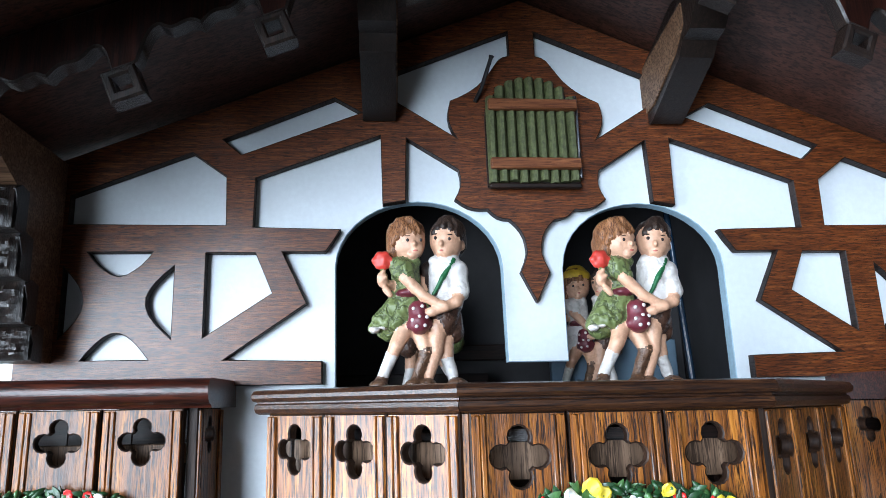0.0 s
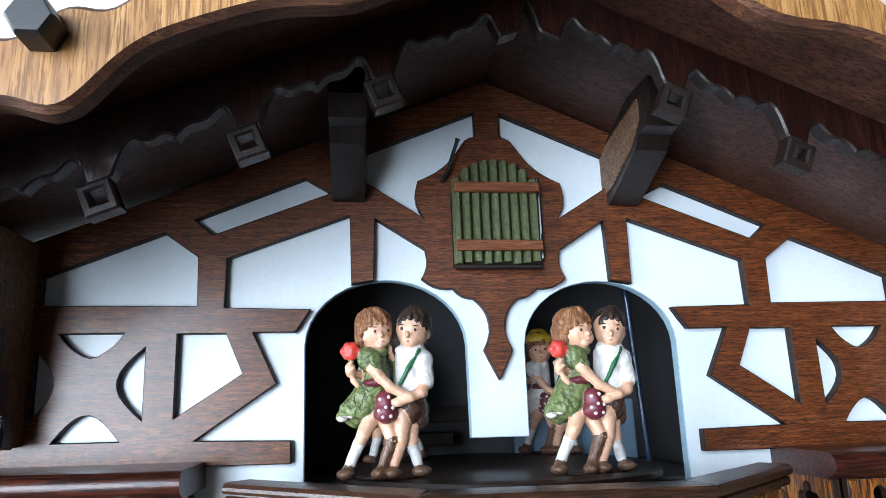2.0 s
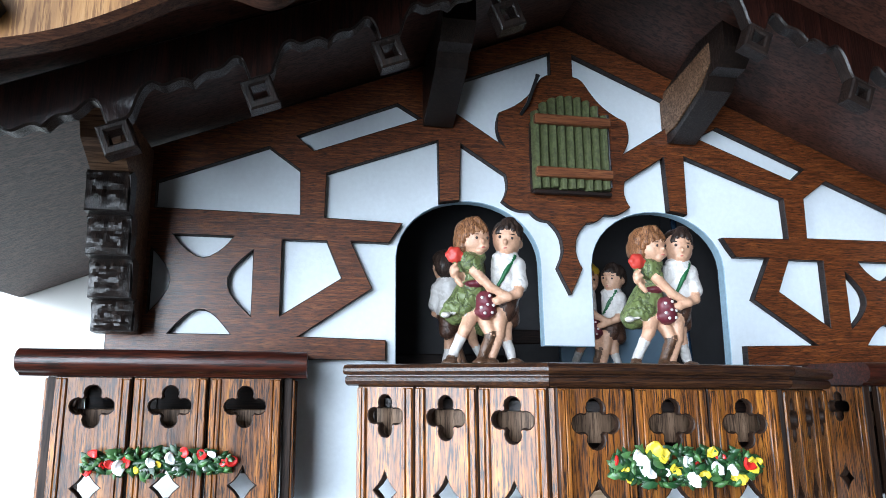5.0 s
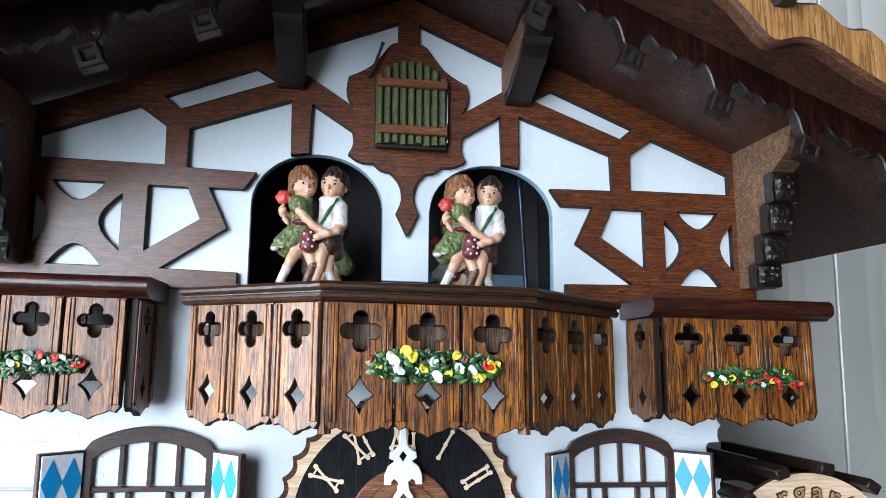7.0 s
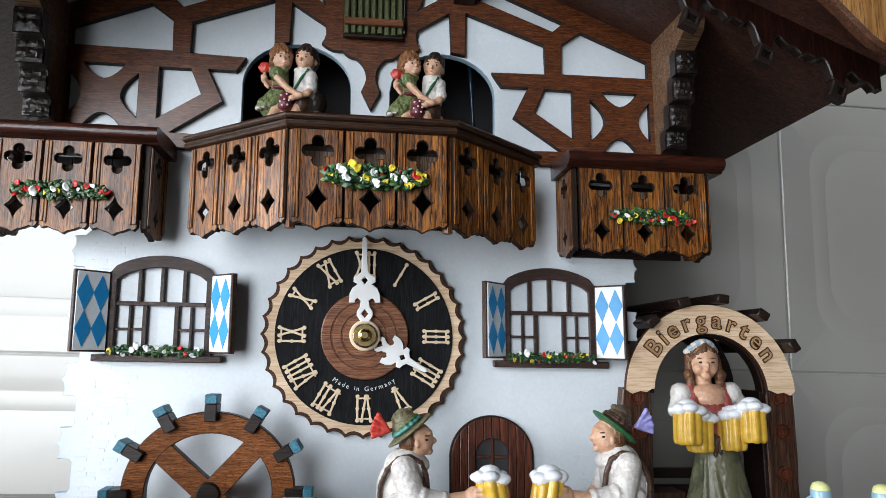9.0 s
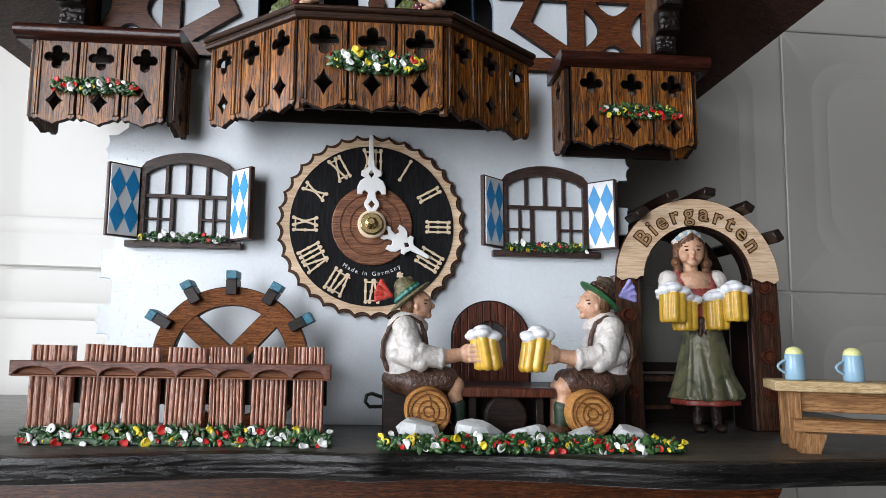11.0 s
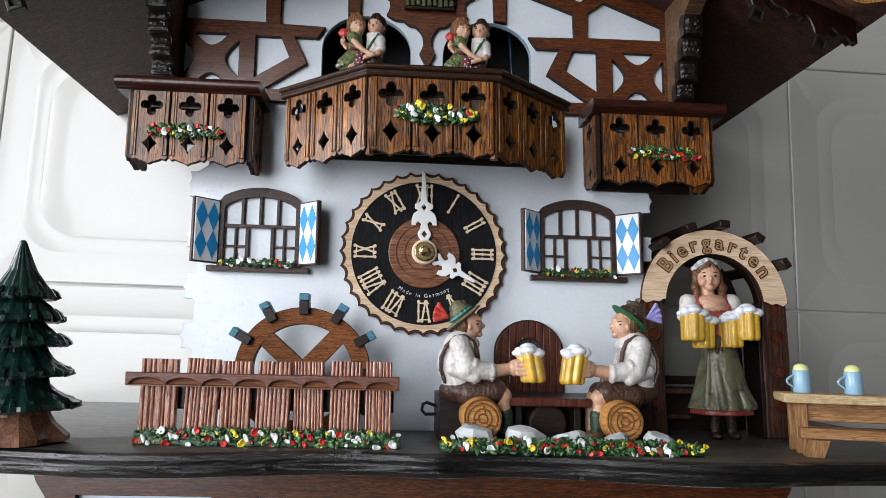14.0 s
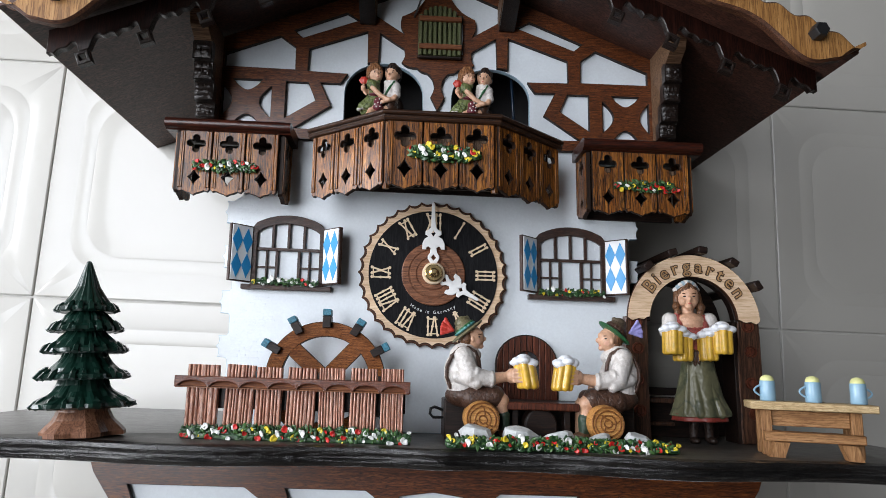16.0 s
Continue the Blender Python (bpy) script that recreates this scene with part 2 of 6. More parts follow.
FENCE = wood("crackled_fence_wood", (0.170, 0.058, 0.036), (0.62, 0.30, 0.20), (0.82, 0.55, 0.44), "z", 0.32, 0.8, 1.6, 1.8, 0.2, 0.0003)
FENCERAIL = wood("red_brown_fence_rail", (0.040, 0.011, 0.006), (0.175, 0.050, 0.024), (0.32, 0.115, 0.064), "x", 0.32, 0.7, 2.4, 1.2, 0.2)
ENDGRAIN = wood("carved_orange_end_grain", (0.10, 0.034, 0.008), (0.24, 0.090, 0.022), (0.34, 0.15, 0.045), "x", 0.5, 0.0, 1.0, 0.4, 0.1)
SOCK = paint("painted_dark_green_sock", (0.022, 0.045, 0.026), 0.5, 0.5, 500, 0.5)
for dull, level in ((CARVED, 0.35), (ROOFWOOD, 0.45), (BLACKFACE, 0.08), (LACEWOOD, 0.15), (WHEEL, 0.12)):
    dull.node_tree.nodes["Principled BSDF"].inputs["Specular IOR Level"].default_value = level
for sheen, soft_coat in ((FENCE, 0.18), (BALCONY, 0.24), (WALNUT, 0.26), (CARVED, 0.2), (ROOFWOOD, 0.38)):
    sheen.node_tree.nodes["Principled BSDF"].inputs["Coat Roughness"].default_value = soft_coat
# the varnish lies smooth over the grain of the fretwork and the boards
for smooth_coat in (WALNUT, BALCONY):
    for wire in [w for w in smooth_coat.node_tree.links if w.to_socket.name == "Coat Normal"]:
        smooth_coat.node_tree.links.remove(wire)
BAYRAIL = wood("brown_bay_rail_wood", (0.008, 0.003, 0.002), (0.044, 0.017, 0.007), (0.105, 0.043, 0.017), "x", 0.34, 0.35, 1.6, 0.6, 0.25)
CAPBLUE = paint("painted_grey_blue_cap", (0.30, 0.40, 0.46), 0.45, 0.25, 500, 0.3)
# figure paints
SKIN = worn("painted_skin", (0.58, 0.335, 0.215), (0.30, 0.130, 0.068), 0.4, 170, 0.26, 0.2)
SHIRT = worn("painted_white_shirt", (0.64, 0.605, 0.575), (0.29, 0.235, 0.20), 0.45, 130, 0.36, 0.4)
HAIR_R = wood("painted_auburn_hair", (0.07, 0.026, 0.011), (0.28, 0.120, 0.048), (0.44, 0.22, 0.105), "z", 0.42, 0.1, 2.2, 0.8, 0.3)
HAIR_B = wood("painted_brown_hair", (0.045, 0.019, 0.009), (0.18, 0.080, 0.036), (0.30, 0.150, 0.075), "z", 0.42, 0.1, 2.2, 0.8, 0.3)
SKIRTRED = paint("painted_dull_red_hem", (0.22, 0.034, 0.024), 0.45, 0.25, 400, 0.2)
HAIR_D = wood("painted_dark_hair", (0.010, 0.006, 0.005), (0.035, 0.020, 0.014), (0.09, 0.055, 0.040), "z", 0.42, 0.1, 2.2, 0.8, 0.3)
GREEN = worn("painted_green_cloth", (0.150, 0.185, 0.062), (0.020, 0.028, 0.010), 0.42, 260, 0.8, 0.7)
HATGREEN = paint("painted_green_felt", (0.014, 0.105, 0.035), 0.45, 0.25, 400, 0.3)
HATBROWN = worn("painted_brown_felt", (0.100, 0.072, 0.045), (0.030, 0.020, 0.012), 0.48, 420, 0.7, 0.5)
OLIVE = worn("painted_olive_felt", (0.185, 0.165, 0.085), (0.045, 0.035, 0.018), 0.48, 420, 0.8, 0.5)
LEATHER = worn("painted_brown_leather", (0.080, 0.038, 0.024), (0.018, 0.008, 0.005), 0.38, 240, 0.8, 0.7)
SHOE = worn("painted_brown_shoe", (0.13, 0.065, 0.035), (0.025, 0.012, 0.007), 0.4, 300, 0.7, 0.5)
MAROON = paint("painted_maroon_apron", (0.115, 0.016, 0.026), 0.45, 0.2, 500, 0.2)
REDP = paint("painted_red", (0.52, 0.045, 0.030), 0.4, 0.15, 500, 0.2)
BODICE = worn("painted_red_bodice", (0.36, 0.075, 0.060), (0.09, 0.02, 0.016), 0.45, 260, 0.6, 0.5)
SKIRT = worn("painted_olive_skirt", (0.135, 0.128, 0.072), (0.020, 0.034, 0.020), 0.34, 34, 0.75, 0.1)
BEER = paint("painted_beer_yellow", (0.66, 0.40, 0.045), 0.3, 0.2, 300, 0.2, 0.3, (0.42, 0.20, 0.02))
FOAM = paint("painted_white_foam", (0.82, 0.84, 0.88), 0.5, 0.05, 500, 0.3)
LILAC = paint("painted_lilac_feather", (0.30, 0.28, 0.60), 0.5, 0.2, 500, 0.4)
STRIPE = paint("painted_turquoise_band", (0.07, 0.25, 0.24), 0.5, 0.2, 500, 0.3)
EYE = paint("painted_eye_dark", (0.02, 0.012, 0.010), 0.4, 0.05, 300, 0.0)
LIP = paint("painted_lip", (0.50, 0.13, 0.10), 0.4, 0.05, 300, 0.0)
HATYELLOW = paint("painted_yellow_hat", (0.62, 0.40, 0.03), 0.45, 0.2, 500, 0.3)

# ---- geometry helpers (millimetres in, metres out) ----
UP = math.pi / 2


def settle(v):
    """The hand-built house hangs a touch askew."""
    x, y, z = v
    lean = np.interp(z, (0, 60, 115, 215, 245, 300), (0.022, 0.019, 0.0165, 0.019, 0.0145, 0.0135))
    return (x, y, z - float(lean) * x + float(np.interp(z, (55, 95), (2.0, 0.0))))


class Geo:
    """Vertices and faces of one mesh, in millimetres."""

    def __init__(self):
        self.v, self.f, self.m = [], [], []

    def add(self, verts, faces, mat=0):
        n = len(self.v)
        self.v += [tuple(p) for p in verts]
        self.f += [tuple(i + n for i in f) for f in faces]
        self.m += [mat] * len(faces)
        return self

    def box(self, x0, x1, y0, y1, z0, z1, bev=0.4, mat=0, turn=None):
        c = Vector(((x0 + x1) / 2, (y0 + y1) / 2, (z0 + z1) / 2))
        hx, hy, hz = abs(x1 - x0) / 2, abs(y1 - y0) / 2, abs(z1 - z0) / 2
        b = min(bev, hx * 0.9, hy * 0.9, hz * 0.9)
        pts, key = [], {}
        for sx in (-1, 1):
            for sy in (-1, 1):
                for sz in (-1, 1):
                    for a in range(3):
                        d = [hx - b, hy - b, hz - b]
                        d[a] += b
                        key[sx, sy, sz, a] = len(pts)
                        pts.append(Vector((sx * d[0], sy * d[1], sz * d[2])))
        F = []
        for a in range(3):
            o1, o2 = [i for i in range(3) if i != a]
            for s in (-1, 1):
                quad = []
                for p, q in ((-1, -1), (1, -1), (1, 1), (-1, 1)):
                    sg = [0, 0, 0]
                    sg[a], sg[o1], sg[o2] = s, p, q
                    quad.append(key[(*sg, a)])
                F.append(quad)
            for p in (-1, 1):
                for q in (-1, 1):
                    lo, hi = [0, 0, 0], [0, 0, 0]
                    lo[a], hi[a] = -1, 1
                    lo[o1] = hi[o1] = p
                    lo[o2] = hi[o2] = q
                    F.append([key[(*lo, o1)], key[(*hi, o1)], key[(*hi, o2)], key[(*lo, o2)]])
        for sx in (-1, 1):
            for sy in (-1, 1):
                for sz in (-1, 1):
                    F.append([key[sx, sy, sz, a] for a in range(3)])
        out = []
        for f in F:
            n = (pts[f[1]] - pts[f[0]]).cross(pts[f[2]] - pts[f[0]])
            mid = sum((pts[i] for i in f), Vector())
            out.append(f if n.dot(mid) > 0 else f[::-1])
        if turn:
            pts = [turn @ p for p in pts]
        return self.add([p + c for p in pts], out, mat)

    def prism(self, poly, a0, a1, axis="y", mat=0, turn=None):
        """A polygon (in the two other axes) drawn out along an axis."""
        place = {"x": lambda p, a: (a, p[0], p[1]), "y": lambda p, a: (p[0], a, p[1]), "z": lambda p, a: (p[0], p[1], a)}[axis]
        n = len(poly)
        area = sum(poly[i][0] * poly[(i + 1) % n][1] - poly[(i + 1) % n][0] * poly[i][1] for i in range(n))
        if (area > 0) == (axis == "y"):
            poly = poly[::-1]
        v = [Vector(place(p, a0)) for p in poly] + [Vector(place(p, a1)) for p in poly]
        if turn:
            v = [turn @ p for p in v]
        s = 1 if a1 > a0 else -1
        f = [tuple(range(n))[::-s], tuple(range(n, 2 * n))[::s]]
        f += [((i, (i + 1) % n, (i + 1) % n + n, i + n)[::s]) for i in range(n)]
        return self.add(v, f, mat)

    def ball(self, c, r, seg=14, mat=0, turn=None, rough=0.0):
        rx, ry, rz = r if isinstance(r, (tuple, list)) else (r, r, r)
        rings = max(5, seg // 2)
        pts, faces = [Vector((0, 0, -rz))], []
        for i in range(1, rings):
            a = -UP + math.pi * i / rings
            for j in range(seg):
                b = 2 * math.pi * j / seg
                k = 1 + rough * (noise.noise(Vector((c[0] * 3.1 + i * 0.9, j * 0.8, c[1] * 1.7 + c[2]))))
                pts.append(Vector((rx * math.cos(a) * math.cos(b), ry * math.cos(a) * math.sin(b), rz * math.sin(a))) * k)
        pts.append(Vector((0, 0, rz)))
        for j in range(seg):
            faces.append((0, 1 + (j + 1) % seg, 1 + j))
            faces.append((len(pts) - 1, 1 + (rings - 2) * seg + j, 1 + (rings - 2) * seg + (j + 1) % seg))
        for i in range(rings - 2):
            for j in range(seg):
                a, b = 1 + i * seg + j, 1 + i * seg + (j + 1) % seg
                faces.append((a, b, b + seg, a + seg))
        if turn:
            pts = [turn @ p for p in pts]
        return self.add([p + Vector(c) for p in pts], faces, mat)

    def tube(self, path, radii, seg=10, mat=0, caps=True):
        """A round bar along a path, with its own radius at each point."""
        path = [Vector(p) for p in path]
        if isinstance(radii, (int, float)):
            radii = [radii] * len(path)
        pts, faces, side = [], [], None
        for i, p in enumerate(path):
            d = (path[min(i + 1, len(path) - 1)] - path[max(i - 1, 0)]).normalized()
            if side is None:
                side = d.orthogonal().normalized()
            side = (side - d * side.dot(d)).normalized()
            other = d.cross(side)
            for j in range(seg):
                a = 2 * math.pi * j / seg
                pts.append(p + radii[i] * (math.cos(a) * side + math.sin(a) * other))
        for i in range(len(path) - 1):
            for j in range(seg):
                a, b = i * seg + j, i * seg + (j + 1) % seg
                faces.append((a, b, b + seg, a + seg))
        if caps:
            faces += [tuple(range(seg))[::-1], tuple(range(len(pts) - seg, len(pts)))]
        return self.add(pts, faces, mat)

    def lathe(self, profile, c, axis="z", seg=24, mat=0, wobble=None):
        """Profile of (radius, height) turned round an axis through c."""
        pts, faces = [], []
        for r, h in profile:
            for j in range(seg):
                a = 2 * math.pi * j / seg
                k = r * (wobble(a, h) if wobble else 1)
                x, y = k * math.cos(a), k * math.sin(a)
                pts.append({"z": (c[0] + x, c[1] + y, c[2] + h), "y": (c[0] + x, c[1] - h, c[2] + y), "x": (c[0] + h, c[1] + x, c[2] + y)}[axis])
        for i in range(len(profile) - 1):
            for j in range(seg):
                a, b = i * seg + j, i * seg + (j + 1) % seg
                faces.append((a, b, b + seg, a + seg))
        faces += [tuple(range(seg))[::-1], tuple(range(len(pts) - seg, len(pts)))]
        return self.add(pts, faces, mat)

    def fret(self, loops, y0, y1, bev=0.35, mat=0, edge=None):
        """A board sawn to an outline in x and z, with holes, from y0 (front) to y1 (back)."""
        cu = bpy.data.curves.new("outline", "CURVE")
        cu.dimensions, cu.fill_mode = "2D", "BOTH"
        half = abs(y1 - y0) / 2
        cu.extrude, cu.bevel_depth, cu.offset, cu.bevel_resolution = max(half - bev, 0.01), bev, -bev, 0
        for loop in loops:
            sp = cu.splines.new("POLY")
            sp.points.add(len(loop) - 1)
            for q, (x, z) in zip(sp.points, loop):
                q.co = (x, z, 0, 1)
            sp.use_cyclic_u = True
        ob = bpy.data.objects.new("outline", cu)
        me = bpy.data.meshes.new_from_object(ob)
        ym = (y0 + y1) / 2
        verts = [(p.co.x, ym - p.co.z, p.co.y) for p in me.vertices]
        faces = [tuple(p.vertices) for p in me.polygons]
        n0 = len(self.f)
        self.add(verts, faces, mat)
        if edge is not None:
            for i, p in enumerate(me.polygons):
                if abs(p.normal.z) < 0.9:
                    self.m[n0 + i] = edge
        bpy.data.objects.remove(ob)
        bpy.data.curves.remove(cu)
        bpy.data.meshes.remove(me)
        return self

    def turned(self, mat4, start=0):
        self.v[start:] = [tuple(mat4 @ Vector(p)) for p in self.v[start:]]
        return self


def mesh_of(name, geo, mats, base=(0, 0, 0), smooth=40, askew=True):
    me = bpy.data.meshes.new(name)
    verts = [settle(p) for p in geo.v] if askew else geo.v
    me.from_pydata([tuple((p[i] - base[i]) * 0.001 for i in range(3)) for p in verts], [], geo.f)
    for m in mats if isinstance(mats, (list, tuple)) else [mats]:
        me.materials.append(m)
    me.polygons.foreach_set("material_index", geo.m)
    bm = bmesh.new()
    bm.from_mesh(me)
    bmesh.ops.remove_doubles(bm, verts=bm.verts, dist=1e-6)
    bmesh.ops.recalc_face_normals(bm, faces=bm.faces)
    bm.to_mesh(me)
    bm.free()
    me.polygons.foreach_set("use_smooth", [True] * len(me.polygons))
    me.set_sharp_from_angle(angle=radians(smooth))
    me.update()
    return me


BASE = {}


def thing(name, at, label, category, group="", kind=""):
    """An Empty at the base of a thing; its parts are given in the same millimetres."""
    ob = new(name)
    ob.empty_display_size = 0.01
    at = settle(at)
    ob.location = tuple(a * 0.001 for a in at)
    BASE[ob.name] = at
    return tagged(ob, label, category, group, kind)


def part(name, geo, mats, parent, label="", smooth=40):
    base = BASE[parent.name]
    ob = new(name, mesh_of(name, geo, mats, base, smooth))
    ob.parent = parent
    BASE[ob.name] = base
    if label:
        tagged(ob, label)
    return ob


def shared(name, me, parent, m, label=""):
    """A part on a mesh that others use too; m places it in the thing's own metres."""
    ob = new(name, me)
    ob.parent = parent
    ob.matrix_basis = m
    BASE[ob.name] = BASE[parent.name]
    if label:
        tagged(ob, label)
    return ob


def solid(name, geo, mats, at, label, category, group="", kind="", smooth=40):
    at = settle(at)
    ob = new(name, mesh_of(name, geo, mats, at, smooth))
    ob.location = tuple(a * 0.001 for a in at)
    BASE[ob.name] = at
    return tagged(ob, label, category, group, kind)


def local(parent, x, y, z, rx=0, ry=0, rz=0):
    b, p = BASE[parent.name], settle((x, y, z))
    return pose(*[(p[i] - b[i]) * 0.001 for i in range(3)], rx, ry, rz)


def arc(cx, cz, r, a0, a1, n, rz=None):
    return [(cx + r * math.cos(radians(a0 + (a1 - a0) * i / n)), cz + (rz or r) * math.sin(radians(a0 + (a1 - a0) * i / n))) for i in range(n + 1)]


def curve(p, q, bulge, n=6):
    """Points from p to q, bowed sideways by bulge."""
    (x0, z0), (x1, z1) = p, q
    d = math.hypot(x1 - x0, z1 - z0) or 1
    nx, nz = -(z1 - z0) / d, (x1 - x0) / d
    return [(x0 + (x1 - x0) * i / n + nx * bulge * math.sin(math.pi * i / n), z0 + (z1 - z0) * i / n + nz * bulge * math.sin(math.pi * i / n)) for i in range(n + 1)]


def mirror(loop):
    return [(-x, z) for x, z in loop][::-1]


def letters(text, size, depth, bold=0.0):
    """Mesh of a word in the built-in font: one Geo for each character, with its width (mm), standing in x and z."""
    out = []
    for ch in text:
        cu = bpy.data.curves.new("letter", "FONT")
        cu.body, cu.size, cu.extrude, cu.align_x, cu.resolution_u, cu.offset = ch, size, depth / 2, "CENTER", 3, bold
        ob = bpy.data.objects.new("letter", cu)
        me = bpy.data.meshes.new_from_object(ob)
        g = Geo()
        g.add([(p.co.x, -p.co.z, p.co.y) for p in me.vertices], [tuple(p.vertices) for p in me.polygons])
        w = max((p.co.x for p in me.vertices), default=size * 0.15) - min((p.co.x for p in me.vertices), default=-size * 0.15)
        out.append((g, w))
        bpy.data.objects.remove(ob)
        bpy.data.curves.remove(cu)
        bpy.data.meshes.remove(me)
    return out

# ---- the room ----
PLASTER = paint("plain_wall_plaster", (0.085, 0.080, 0.074), 0.7, 0.05, 20, 0.1)
FLOORWOOD = wood("room_floor_boards", (0.05, 0.028, 0.015), (0.11, 0.065, 0.038), (0.16, 0.10, 0.06), "y", 0.4, 0.1, 0.05, 0.2, 0.2)
TILE = paint("glazed_white_tile", (0.48, 0.465, 0.43), 0.30, 0.03, 9, 0.04, 0.3, (0.44, 0.425, 0.39))
GROUT = paint("grey_grout", (0.55, 0.54, 0.51), 0.8, 0.15, 60, 0.2)


def slab(name, x0, x1, y0, y1, z0, z1, mat, label):
    g = Geo().box(x0, x1, y0, y1, z0, z1, 1.0)
    ob = new(name, mesh_of(name, g, mat, (0, 0, 0), 40, False))
    return tagged(ob, label, name.split("_")[0], kind="structure")


BACK = 166.0
wall_north = slab("wall_north", -1500, 1700, BACK, BACK + 120, -1500, 1100, GROUT, "tiled wall behind the cuckoo clock, pale glazed tiles")
slab("floor", -1400, 1700, -1700, BACK, -1560, -1500, FLOORWOOD, "brown wooden room floor")
slab("ceiling", -1400, 1700, -1700, BACK + 120, 1100, 1160, PLASTER, "plain beige room ceiling")
slab("wall_east", 1700, 1800, -1700, BACK + 120, -1500, 1100, PLASTER, "plain beige plastered wall")
# the wall to the left, with its own window opening
g = Geo().box(-1500, -1400, -1700, -940, -1500, 1100, 1).box(-1500, -1400, -100, BACK + 120, -1500, 1100, 1)
g.box(-1500, -1400, -940, -100, -1500, -180, 1).box(-1500, -1400, -940, -100, 860, 1100, 1)
tagged(new("wall_west", mesh_of("wall_west", g, PLASTER, (0, 0, 0), 40, False)), "plain beige plastered wall with a window opening", "wall", kind="structure")
# the wall behind the camera has a tall window opening
g = Geo().box(-430, 1700, -1800, -1700, -1500, 1100, 1).box(-1400, -1290, -1800, -1700, -1500, 1100, 1)
g.box(-1290, -430, -1800, -1700, -1500, -280, 1).box(-1290, -430, -1800, -1700, 1060, 1100, 1)
tagged(new("wall_south", mesh_of("wall_south", g, PLASTER, (0, 0, 0), 40, False)), "plain beige plastered wall with a tall window opening", "wall", kind="structure")


def tile_mesh(w, h):
    """A pressed tile with two sunk lines that run round it with rounded corners."""
    g = Geo()
    n, prof = 7, [(0.0, -0.8), (1.0, 0.0), (26, 0.0), (26.7, -0.2), (27.4, 0.0), (40, 0.0), (40.7, -0.22), (41.4, -0.02), (60, -0.05)]
    pts, faces = [], []
    for inset, lift in prof:
        r = 2.0 if inset < 5 else 34.0
        x1, z1 = w / 2 - inset, h / 2 - inset
        r = min(r, x1, z1)
        for q, (sx, sz) in enumerate(((1, 1), (-1, 1), (-1, -1), (1, -1))):
            for i in range(n + 1):
                a = UP * q + UP * i / n
                pts.append((sx * (x1 - r) + r * math.cos(a), -lift - 3.0, sz * (z1 - r) + r * math.sin(a)))
    k = 4 * (n + 1)
    for i in range(len(prof) - 1):
        for j in range(k):
            a, b = i * k + j, i * k + (j + 1) % k
            faces.append((a, b, b + k, a + k))
    faces.append(tuple(range((len(prof) - 1) * k, len(prof) * k)))
    back = [(x, 1.0, z) for x, y, z in pts[:k]]
    g.add(pts, faces)
    m = len(g.v)
    g.add(back, [])
    g.f += [(j, (j + 1) % k, m + (j + 1) % k, m + j) for j in range(k)]
    g.m += [0] * k
    return mesh_of("wall_tile", g, TILE, (0, 0, 0), 30, False)


TW, TH = 369.0, 239.8
tile_me = tile_mesh(TW - 1.7, TH - 1.7)
BASE[wall_north.name] = (0, 0, 0)
LEVEL = pose(0, 0, 0.36, 0, 1.52, 0) @ pose(0, 0, -0.36)  # the clock hangs slightly askew of the joints
for i in range(-4, 4):
    for j in range(-4, 4):
        cx, cz = -189.5 + TW * i, 233.6 + TH * j
        if cx > -1600 and cx < 1600 and cz < 1000:
            shared("wall_tile", tile_me, wall_north, LEVEL @ pose(cx * 0.001, BACK * 0.001, cz * 0.001))

# ---- the cuckoo clock's house ----
clock = thing("cuckoo_clock", (0, 80, 12.3), "large chalet cuckoo clock, dark roof and white half-timbered front", "cuckoo clock")
ZD = 12.3


def roof_z(x):
    return 383.0 - 0.41 * abs(x)


# white front with the two arched stage openings, and ragged brick edges below
def quoin(x, side):
    """Edge of the white front: tabs with a cusp in the middle, like toothed brickwork, one every 34 mm."""
    pts = [(x, 16)]
    for k in range(5):
        z0 = 28.0 + 34.0 * k
        pts += [(x, z0 - 1.5), (x + 1.2 * side, z0), (x + 7.0 * side, z0 + 0.4), (x + 6.2 * side, z0 + 3), (x + 6.6 * side, z0 + 6.5), (x + 8.4 * side, z0 + 8.6)]
        pts += [(x + 6.6 * side, z0 + 10.6), (x + 6.0 * side, z0 + 14), (x + 7.0 * side, z0 + 17), (x + 1.2 * side, z0 + 17.4), (x, z0 + 19)]
    return pts


left_edge = quoin(-150.5, -1)
right_edge = quoin(150.0, 1)
outline = [(-130, ZD)] + left_edge + [(-146, 186), (-146, 232), (-180, 232)] + [(-180, roof_z(180) - 2), (0, roof_z(0) - 2), (180, roof_z(180) - 2), (180, 232), (146, 232), (146, 186)] + right_edge[::-1] + [(130, ZD)]
stage = [(-73, 219), (-73, 273)] + arc(-42.3, 273, 30.7, 178, 2, 18, 25.5) + [(-11.3, 238.5), (11.0, 238.5), (11.3, 273)] + arc(42.5, 273, 31, 178, 2, 18, 25) + [(73.2, 219)]
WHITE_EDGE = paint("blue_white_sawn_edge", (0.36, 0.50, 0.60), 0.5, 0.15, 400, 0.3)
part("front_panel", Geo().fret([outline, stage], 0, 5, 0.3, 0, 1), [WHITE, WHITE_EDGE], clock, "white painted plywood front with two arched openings")

